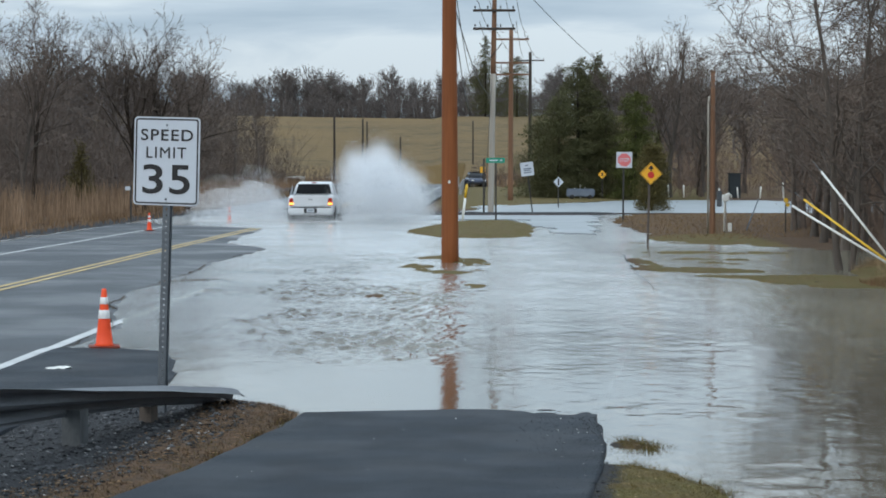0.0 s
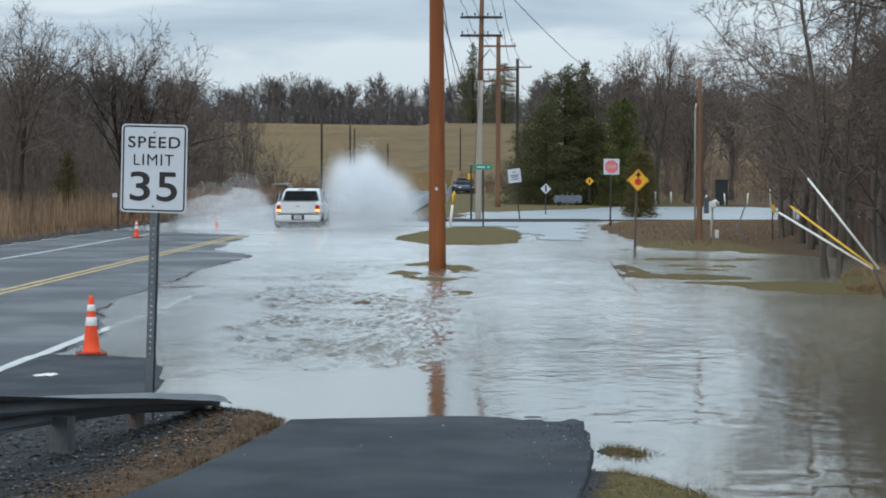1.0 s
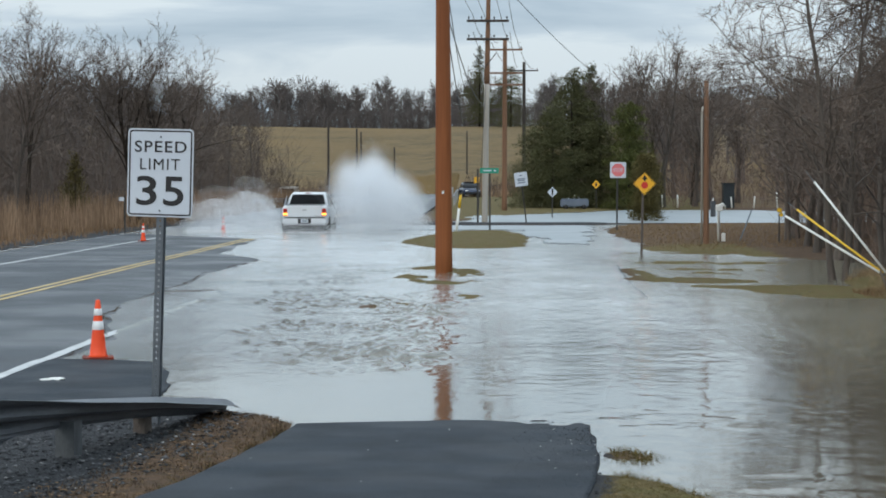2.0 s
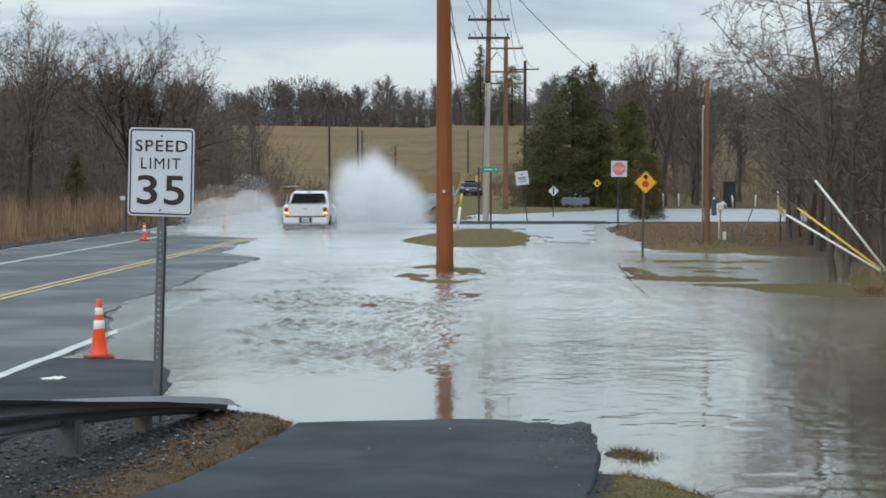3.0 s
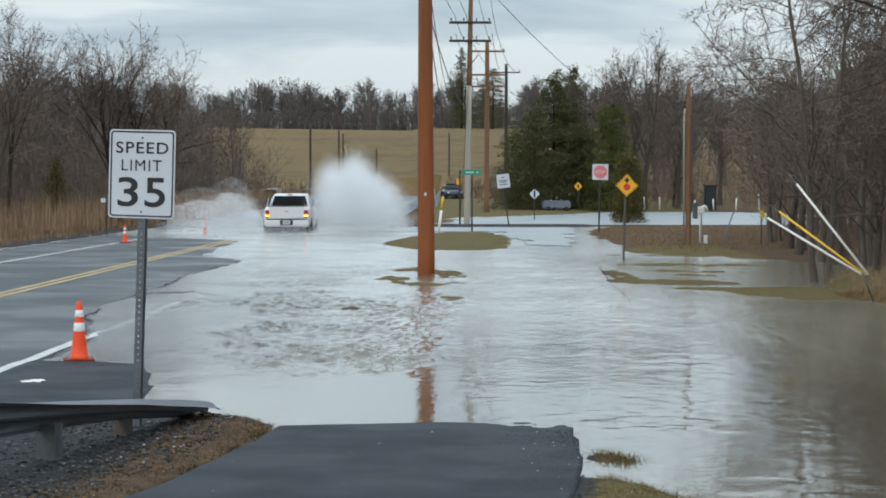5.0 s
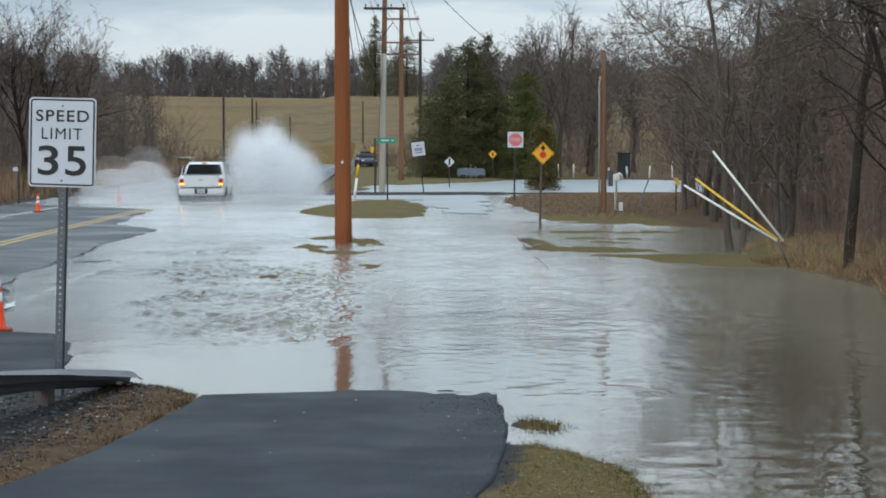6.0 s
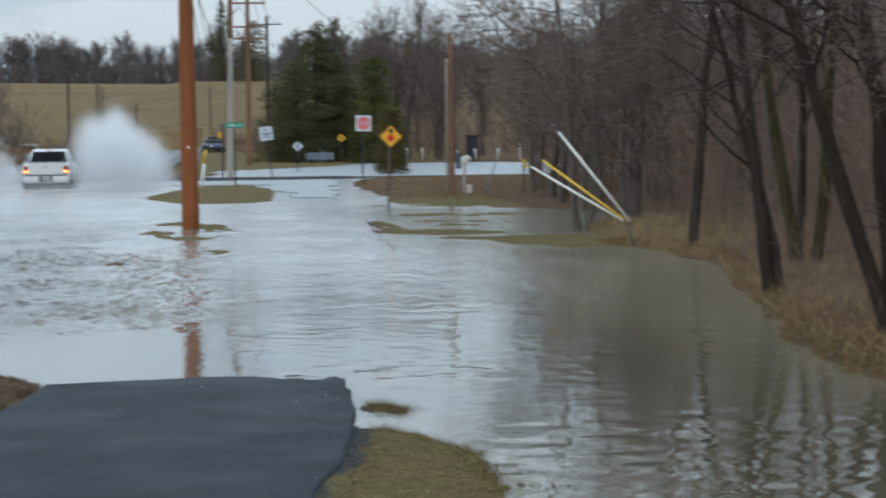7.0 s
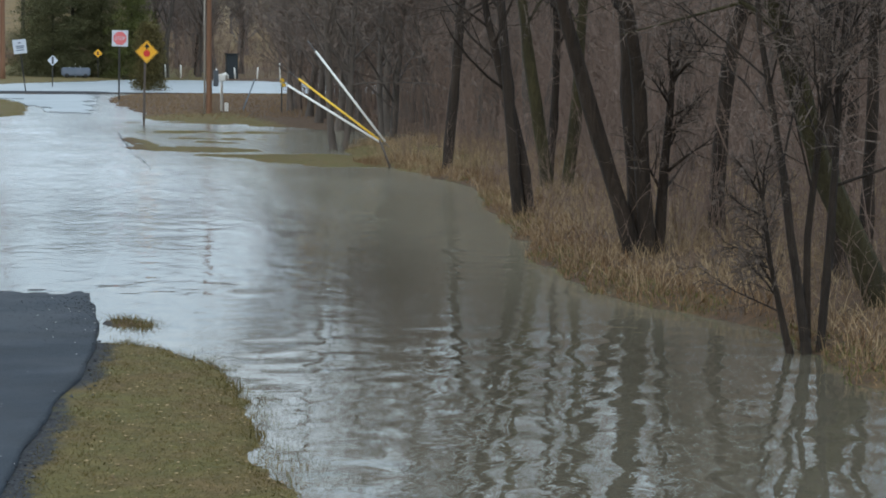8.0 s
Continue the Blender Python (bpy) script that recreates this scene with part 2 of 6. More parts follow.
    t.links.new(top.outputs[0], out.inputs["Surface"])
    return m


def spray_material():
    """Fine drops that scatter light forwards and back alike."""
    m = bpy.data.materials.new("white_spray")
    m.use_nodes = True
    t = m.node_tree
    t.nodes.clear()
    out, front, back, both = (t.nodes.new(k) for k in ("ShaderNodeOutputMaterial", "ShaderNodeBsdfDiffuse", "ShaderNodeBsdfTranslucent", "ShaderNodeMixShader"))
    for n in (front, back):
        n.inputs["Color"].default_value = (0.93, 0.95, 0.97, 1)
    t.links.new(front.outputs[0], both.inputs[1])
    t.links.new(back.outputs[0], both.inputs[2])
    t.links.new(both.outputs[0], out.inputs["Surface"])
    return m


WAVE = 0.028
M = dict(
    ground=ground_material(), water=water_material(),
    asphalt=damp_asphalt("worn_asphalt", (0.009, 0.013, 0.0175), (0.032, 0.042, 0.053), 0.56, 0.32, 0.45, 0.3),
    path=damp_asphalt("path_asphalt", (0.003, 0.006, 0.010), (0.0145, 0.0235, 0.0345), 0.72, 0.62, 0.24, 0.9),
    white_line=surface("road_paint_white", (0.34, 0.35, 0.35), (0.60, 0.61, 0.61), 2.5, 0.6, 0.1),
    yellow_line=surface("road_paint_yellow", (0.34, 0.24, 0.10), (0.55, 0.40, 0.17), 2.5, 0.6, 0.1),
    bark=surface("grey_bark", (0.055, 0.045, 0.039), (0.155, 0.13, 0.109), 5, 0.95, 0.8, (1, 1, 0.25), vary=0.25),
    dark_bark=surface("dark_wet_bark", (0.008, 0.0055, 0.0035), (0.056, 0.038, 0.025), 7, 0.9, 1.0, (1, 1, 0.22), fine=5, depth=0.05, vary=0.2),
    moss_bark=surface("mossy_bark", (0.014, 0.011, 0.007), (0.080, 0.068, 0.026), 5, 0.95, 1.0, (1, 1, 0.35), fine=6, depth=0.05),
    twig=surface("twigs", (0.072, 0.055, 0.046), (0.172, 0.133, 0.109), 2, 0.95, 0, vary=0.25),
    thicket=surface("brush_twigs", (0.115, 0.078, 0.060), (0.235, 0.165, 0.128), 1.2, 0.95, 0),
    near_twig=surface("dark_twigs", (0.060, 0.045, 0.036), (0.19, 0.146, 0.118), 2, 0.95, 0, vary=0.2),
    # far twigs are paler and greyer, with the distance haze put into their colour
    hazed_twig=surface("hazed_far_twigs", (0.096, 0.082, 0.077), (0.175, 0.152, 0.142), 0.2, 0.95, 0, vary=0.2),
    needle=blade_material("conifer_needles", (0.066, 0.070, 0.030), (0.115, 0.112, 0.052)),
    needle_light=blade_material("light_conifer_needles", (0.055, 0.070, 0.018), (0.135, 0.140, 0.045)),
    needle_brown=blade_material("bronzed_conifer_needles", (0.066, 0.058, 0.020), (0.165, 0.130, 0.048)),
    reed=blade_material("dry_reeds", (0.135, 0.086, 0.053), (0.35, 0.238, 0.155)),
    straw=blade_material("straw_grass", (0.13, 0.086, 0.045), (0.42, 0.305, 0.18)),
    verge_lawn=blade_material("olive_verge_lawn", (0.050, 0.046, 0.012), (0.138, 0.100, 0.032)),
    lawn=blade_material("winter_lawn", (0.072, 0.060, 0.017), (0.205, 0.143, 0.049)),
    moss=blade_material("wet_moss_and_grass", (0.050, 0.062, 0.013), (0.150, 0.140, 0.038)),
    leaf_mould=blade_material("dark_leaf_mould", (0.026, 0.018, 0.012), (0.12, 0.078, 0.044)),
    far_litter=blade_material("matted_brown_grass", (0.150, 0.098, 0.050), (0.255, 0.172, 0.092)),
    litter=blade_material("dead_leaves_and_grass", (0.088, 0.052, 0.027), (0.27, 0.172, 0.094)),
    pole_new=surface("orange_brown_pole", (0.13, 0.036, 0.009), (0.31, 0.10, 0.028), 2.5, 0.75, 0.4, (1, 1, 0.05), fine=9),
    pole_brown=surface("brown_pole", (0.13, 0.065, 0.035), (0.25, 0.135, 0.08), 3, 0.85, 0.4, (1, 1, 0.06)),
    pole_grey=surface("weathered_pole", (0.27, 0.245, 0.21), (0.46, 0.425, 0.37), 3, 0.85, 0.3, (1, 1, 0.06)),
    pole_dark=surface("dark_pole", (0.03, 0.025, 0.022), (0.075, 0.06, 0.05), 3, 0.9, 0.3, (1, 1, 0.06)),
    cable=surface("black_cable", (0.02, 0.02, 0.022), (0.04, 0.04, 0.045), 5, 0.6, 0),
    galv=surface("galvanised_steel", (0.085, 0.10, 0.115), (0.18, 0.20, 0.22), 3, 0.45, 0.1, metal=0.7),
    rail=surface("weathered_rail_steel", (0.085, 0.095, 0.107), (0.19, 0.205, 0.225), 2, 0.5, 0.15, metal=0.55, stretch=(0.4, 0.4, 3)),
    post_steel=surface("dull_post_steel", (0.045, 0.048, 0.050), (0.17, 0.185, 0.195), 5, 0.6, 0.2, metal=0.4, stretch=(1, 1, 0.3)),
    rail_dark=surface("rusted_steel", (0.06, 0.05, 0.045), (0.17, 0.14, 0.12), 4, 0.75, 0.3, metal=0.3),
    sign_white=surface("white_sheeting", (0.50, 0.545, 0.60), (0.60, 0.64, 0.69), 2, 0.45, 0.02),
    sign_black=surface("black_sign_ink", (0.01, 0.01, 0.011), (0.022, 0.022, 0.024), 4, 0.5, 0),
    sign_yellow=surface("yellow_sheeting", (0.75, 0.36, 0.02), (0.88, 0.47, 0.04), 2, 0.45, 0.02),
    sign_red=surface("red_sheeting", (0.52, 0.03, 0.025), (0.66, 0.05, 0.04), 2, 0.45, 0.02),
    sign_faded=surface("faded_red_sheeting", (0.62, 0.12, 0.13), (0.74, 0.22, 0.22), 2, 0.5, 0.02),
    sign_green=surface("green_sheeting", (0.01, 0.20, 0.13), (0.02, 0.29, 0.19), 2, 0.45, 0.02),
    post_dark=surface("dark_sign_post", (0.03, 0.03, 0.03), (0.075, 0.07, 0.065), 4, 0.7, 0.1, metal=0.3),
    cone=surface("orange_cone_vinyl", (0.78, 0.055, 0.012), (0.92, 0.10, 0.02), 4, 0.5, 0.05),
    cone_base=surface("dirty_cone_base", (0.05, 0.014, 0.010), (0.30, 0.045, 0.018), 7, 0.7, 0.1),
    collar=surface("reflective_collar", (0.68, 0.68, 0.68), (0.85, 0.85, 0.84), 6, 0.4, 0.02),
    plastic_white=surface("white_plastic", (0.62, 0.62, 0.58), (0.80, 0.80, 0.76), 4, 0.5, 0.05),
    plastic_yellow=surface("yellow_plastic", (0.62, 0.36, 0.02), (0.80, 0.50, 0.04), 4, 0.5, 0.05),
    concrete=surface("concrete", (0.27, 0.27, 0.26), (0.45, 0.45, 0.43), 2, 0.9, 0.3),
    blue_grey=surface("blue_grey_metal", (0.10, 0.13, 0.17), (0.17, 0.20, 0.25), 2, 0.6, 0.1),
    dark_box=surface("dark_shed_paint", (0.010, 0.015, 0.018), (0.022, 0.030, 0.035), 3, 0.6, 0.1),
    paint=surface("silver_white_car_paint", (0.60, 0.62, 0.64), (0.68, 0.70, 0.72), 1.5, 0.28, 0.0, metal=0.05, spec=0.6),
    car_blue=surface("dark_blue_car_paint", (0.02, 0.03, 0.06), (0.035, 0.048, 0.085), 1.5, 0.25, 0, spec=0.6),
    car_black=surface("black_trim_and_shade", (0.012, 0.012, 0.013), (0.03, 0.03, 0.032), 6, 0.5, 0.05),
    glass=surface("dark_tinted_glass", (0.006, 0.007, 0.009), (0.012, 0.013, 0.016), 1, 0.16, 0, spec=0.22),
    tyre=surface("wet_tyre", (0.012, 0.012, 0.012), (0.03, 0.03, 0.03), 8, 0.6, 0.3),
    alloy=surface("alloy_rim", (0.38, 0.39, 0.40), (0.52, 0.53, 0.54), 4, 0.35, 0, metal=0.8),
    tail_red=surface("tail_lamp_red", (0.32, 0.02, 0.015), (0.45, 0.03, 0.02), 5, 0.2, 0),
    tail_amber=glowing("lit_amber_lamp", (1.0, 0.42, 0.06), 3.0),
    spray=spray_material(),
    ice=surface("slushy_ice", (0.17, 0.20, 0.215), (0.33, 0.36, 0.375), 0.4, 0.4, 0.2, fine=14),
    chip=surface("pale_litter", (0.55, 0.55, 0.52), (0.75, 0.75, 0.72), 6, 0.8, 0.1),
)


# ---- mesh helpers ----
def link_mesh(name, verts, faces, material, parent=None, label=""):
    """One mesh object from vertices and faces, under a parent if one is given."""
    me = bpy.data.meshes.new(name)
    me.from_pydata(verts, [], faces)
    me.update()
    me.materials.append(material)
    ob = new(name, me)
    if parent is not None:
        ob.parent = parent
    if label:
        ob["label"] = label
    return ob


def part(name, bm, material, parent=None, label="", smooth=False):
    """Links a bmesh as one mesh object under a thing or a part."""
    me = bpy.data.meshes.new(name)
    bmesh.ops.recalc_face_normals(bm, faces=bm.faces[:])
    if smooth:
        for f in bm.faces:
            f.smooth = True
    bm.to_mesh(me)
    bm.free()
    me.materials.append(material)
    ob = new(name, me)
    if parent is not None:
        ob.parent = parent
    if label:
        ob["label"] = label
    return ob


def triangles(name, verts, tris, material, parent=None):
    """A large mesh of triangles from arrays."""
    me = bpy.data.meshes.new(name)
    n, k = len(verts), len(tris)
    me.vertices.add(n)
    me.vertices.foreach_set("co", np.asarray(verts, dtype=np.float32).ravel())
    me.loops.add(k * 3)
    me.loops.foreach_set("vertex_index", np.asarray(tris, dtype=np.int32).ravel())
    me.polygons.add(k)
    me.polygons.foreach_set("loop_start", np.arange(0, k * 3, 3, dtype=np.int32))
    me.update(calc_edges=True)
    me.materials.append(material)
    ob = new(name, me)
    if parent is not None:
        ob.parent = parent
    return ob


def box_bm(x0, x1, y0, y1, z0, z1, bevel=0.0, bm=None):
    bm = bm or bmesh.new()
    made = bmesh.ops.create_cube(bm, size=1)["verts"]
    for v in made:
        v.co = Vector(((x0 + x1) / 2 + v.co.x * (x1 - x0), (y0 + y1) / 2 + v.co.y * (y1 - y0), (z0 + z1) / 2 + v.co.z * (z1 - z0)))
    if bevel:
        edges = {e for v in made for e in v.link_edges}
        bmesh.ops.bevel(bm, geom=list(edges), offset=bevel, segments=2, affect="EDGES")
    return bm


def tube_into(V, F, points, radii, sides, cap=False):
    """Appends a tube along points to the lists V and F."""
    start = len(V)
    n = len(points)
    for i, p in enumerate(points):
        a = points[max(i - 1, 0)]
        b = points[min(i + 1, n - 1)]
        axis = (b - a).normalized()
        side = axis.cross(Vector((0.31, 0.87, 0.11)) if abs(axis.z) > 0.9 else Vector((0, 0, 1))).normalized()
        other = axis.cross(side)
        for k in range(sides):
            w = 2 * math.pi * k / sides
            V.append(p + (side * math.cos(w) + other * math.sin(w)) * radii[i])
    for i in range(n - 1):
        for k in range(sides):
            k2 = (k + 1) % sides
            F.append((start + i * sides + k, start + i * sides + k2, start + (i + 1) * sides + k2, start + (i + 1) * sides + k))
    if cap:
        F.append(tuple(start + k for k in reversed(range(sides))))
        F.append(tuple(start + (n - 1) * sides + k for k in range(sides)))


def ribbon_into(V, F, points, radii):
    """Appends a flat tapering twig along points, ending in a tip."""
    start, n = len(V), len(points)
    axis = points[-1] - points[0]
    side = axis.cross(Vector((random.uniform(-1, 1), random.uniform(-1, 1), random.uniform(-1, 1)))).normalized()
    for p, r in zip(points[:-1], radii):
        V.append(p - side * r * 1.3)
        V.append(p + side * r * 1.3)
    V.append(points[-1])
    for i in range(n - 2):
        k = start + 2 * i
        F.append((k, k + 1, k + 3, k + 2))
    F.append((start + 2 * n - 4, start + 2 * n - 3, start + 2 * n - 2))


def tube(name, points, radii, sides, material, parent=None, label="", smooth=True):
    V, F = [], []
    pts = [Vector(p) for p in points]
    tube_into(V, F, pts, radii if isinstance(radii, (list, tuple)) else [radii] * len(pts), sides, True)
    ob = link_mesh(name, V, F, material, parent, label)
    if smooth:
        for poly in ob.data.polygons:
            poly.use_smooth = len(poly.vertices) == 4
    return ob


def lathe(name, profile, sides, material, parent=None, label=""):
    """A turned solid round z from (radius, z) pairs."""
    V, F = [], []
    tube_into(V, F, [Vector((0, 0, z + i * 1e-6)) for i, (r, z) in enumerate(profile)], [max(r, 0.0005) for r, z in profile], sides, True)
    ob = link_mesh(name, V, F, material, parent, label)
    for poly in ob.data.polygons:
        poly.use_smooth = len(poly.vertices) == 4
    return ob


def empty_thing(name, where, label, category, group="", turn=0.0, kind=""):
    ob = new(name)
    ob.empty_display_size = 0.2
    ob.matrix_world = pose(*where, 0, 0, turn)
    return tagged(ob, label, category, group, kind)


# ---- lie of the land ----
def value_noise(x, y, seed=0):
    """Smooth lattice noise between 0 and 1 over arrays."""
    xi, yi = np.floor(x).astype(np.int64), np.floor(y).astype(np.int64)
    fx, fy = x - xi, y - yi
    fx, fy = fx * fx * (3 - 2 * fx), fy * fy * (3 - 2 * fy)

    def grid(a, b):
        h = (a * 374761393 + b * 668265263 + seed * 974711) & 0x7FFFFFFF
        h = ((h ^ (h >> 13)) * 1274126177) & 0x7FFFFFFF
        return ((h ^ (h >> 16)) & 0xFFFF) / 65535.0

    a, b, c, d = grid(xi, yi), grid(xi + 1, yi), grid(xi, yi + 1), grid(xi + 1, yi + 1)
    return (a * (1 - fx) + b * fx) * (1 - fy) + (c * (1 - fx) + d * fx) * fy


def rough_noise(x, y, seed=0):
    return value_noise(x, y, seed) * 0.55 + value_noise(x * 2.1, y * 2.1, seed + 7) * 0.28 + value_noise(x * 4.4, y * 4.4, seed + 13) * 0.17


def ramp_up(v, lo, hi):
    s = np.clip((v - lo) / (hi - lo), 0, 1)
    return s * s * (3 - 2 * s)


def inside(x, y, poly):
    """Signed distance to a polygon's edge, positive inside."""
    best = np.full(x.shape, 1e9)
    odd = np.zeros(x.shape, dtype=bool)
    for (ax, ay), (bx, by) in zip(poly, poly[1:] + poly[:1]):
        ex, ey = bx - ax, by - ay
        s = np.clip(((x - ax) * ex + (y - ay) * ey) / (ex * ex + ey * ey), 0, 1)
        best = np.minimum(best, np.hypot(x - ax - s * ex, y - ay - s * ey))
        if ay != by:
            odd ^= ((ay > y) != (by > y)) & (x < (bx - ax) * (y - ay) / (by - ay) + ax)
    return np.where(odd, best, -best)


ROAD_EDGE = (-9.2, 1.3)
ROAD_Y = [-30, 10, 20, 23.7, 31.5, 40, 54.8, 66, 74, 82, 92, 98, 103, 112, 150, 199, 230, 300]
ROAD_Z = [0.12, 0.10, 0.065, 0.03, -0.011, -0.017, -0.03, -0.055, -0.075, -0.16, -0.15, -0.05, 0.03, 0.07, 0.26, 0.55, 0.45, 0.3]


def road_hi(y):
    """The paved edge beside the cycle path, with a wider shoulder before the flood."""
    return road_x(y) + ROAD_EDGE[1] + 0.62 * ramp_up(np.asarray(y, dtype=float), 16.4, 18.2) * (1 - ramp_up(np.asarray(y, dtype=float), 22.6, 24.6))


FLOOD = [(-2.7, 18.5), (-3.0, 21.5), (-3.3, 23.4), (-4.4, 23.8), (-4.45, 26.8), (-4.8, 29.5), (-5.3, 34.2), (-5.35, 36.7), (-5.1, 40.7), (-5.2, 48.7), (-4.7, 54.5),
         (-6.3, 59), (-6.5, 68), (-6.6, 74), (-9, 79), (-20, 82), (-20, 110), (9, 110), (9, 18.5)]


def road_x(y):
    """The white line along the road's nearer lane."""
    return -4.59 + 0.0235 * (y - 21.15)


def road_z(u, y):
    u, y = np.asarray(u, dtype=float), np.asarray(y, dtype=float)
    z = np.interp(y, ROAD_Y, ROAD_Z)
    tilt = 0.02 * np.interp(y, [0, 74, 100, 120], [1, 1, 0.6, 0.3])
    z = z - tilt * u + 0.02 * (rough_noise(u * 0.5 + 50, y * 0.22, 3) - 0.5)
    # the crown of the road falls away to the flooded side along the shoreline
    x = np.broadcast_to(road_x(y) + u, np.broadcast(u, y).shape)
    yy = np.broadcast_to(y, x.shape)
    wet = inside(x, yy, FLOOD) + 0.45 * (rough_noise(x * 1.3, yy * 0.6, 4) - 0.5)
    share = ramp_up(yy, 18.5, 21.5) * (1 - ramp_up(yy, 72, 80))
    return z * (1 - share) + share * (np.interp(wet, [-2.0, -0.5, 0.0, 0.3, 1.4, 3.0], [0.030, 0.022, 0.001, -0.016, -0.040, -0.05]) + 0.004 * (rough_noise(x * 1.1 + 50, yy * 0.5, 3) - 0.5))


PATH_Y = [-12, 5, 9.1, 10.1, 11.4, 12.4, 13.6, 15.1, 16.8, 20, 26, 36, 46, 65, 80, 97]
PATH_L = [-6.6, -3.65, -2.77, -2.56, -2.28, -2.06, -1.75, -1.48, -1.24, -0.9, -0.1, 1.0, 1.5, 2.9, 3.9, 4.9]
PATH_R = [-2.8, -0.40, 0.32, 0.46, 0.68, 0.88, 1.05, 1.21, 1.27, 1.65, 2.45, 3.6, 4.05, 5.3, 6.5, 7.5]


def path_z(s, y):
    """The cycle path's height; s goes from 0 at its one edge to 1 at the other."""
    z = np.interp(y, [-12, 6, 12, 16, 17.3, 19, 30, 60, 90, 97], [0.16, 0.12, 0.065, 0.02, 0.0, -0.03, -0.06, -0.05, -0.035, 0.01])
    return z + 0.003 * (1 - np.abs(2 * s - 1)) + 0.003 * (value_noise(s * 3 + 9, y * 0.7, 5) - 0.5)


VERGE_LEFT = [(-1.0, -12), (-1.0, 17.0), (-1.3, 17.85), (-1.9, 18.5), (-2.6, 19.0), (-3.3, 23.3), (-4.0, 25.5), (-5, 30), (-9, 30), (-9, -12)]
VERGE_RIGHT = [(-2.9, -12), (-0.2, 6), (0.3, 14.9), (1.0, 14.7), (1.3, 14.3), (1.75, 13.8), (1.66, 12.4), (1.74, 10.5), (1.8, 9.1), (2.2, 4), (2.6, -12)]
BANK_RIGHT = [(7.0, -12), (5.62, 11.3), (5.80, 12.4), (5.76, 13.5), (5.7, 15.6), (5.56, 17.9), (6.27, 21.9), (7.07, 25.6), (8.0, 31.3), (7.9, 36),
              (8.3, 42), (9.5, 46), (300, 46), (300, -12)]
BANK_FAR = [(6.0, 63), (6.6, 70), (6.5, 78), (7.2, 90), (9, 96), (24, 96), (60, 110), (300, 110), (300, 46), (14, 46), (9.6, 55)]
ISLAND = [(-1.25, 69), (-1.0, 75), (0.5, 84.5), (3.2, 84.5), (3.5, 79), (2.85, 65), (1.5, 63), (0, 64)]
KERB = [(-1.6, 97.2), (8.6, 97.2), (8.6, 99.6), (-1.6, 101.5)]
LAND_FAR = [(-1.2, 104), (1.6, 107), (2, 124), (6, 131), (10, 140), (14, 150), (23, 149), (26, 135), (300, 122), (300, 2500), (-1.2, 2500)]


def raised(z, sd, height, soft):
    k = ramp_up(sd, -soft, soft)
    return np.where(sd > -soft, np.maximum(z, z * (1 - k) + height * k), z)


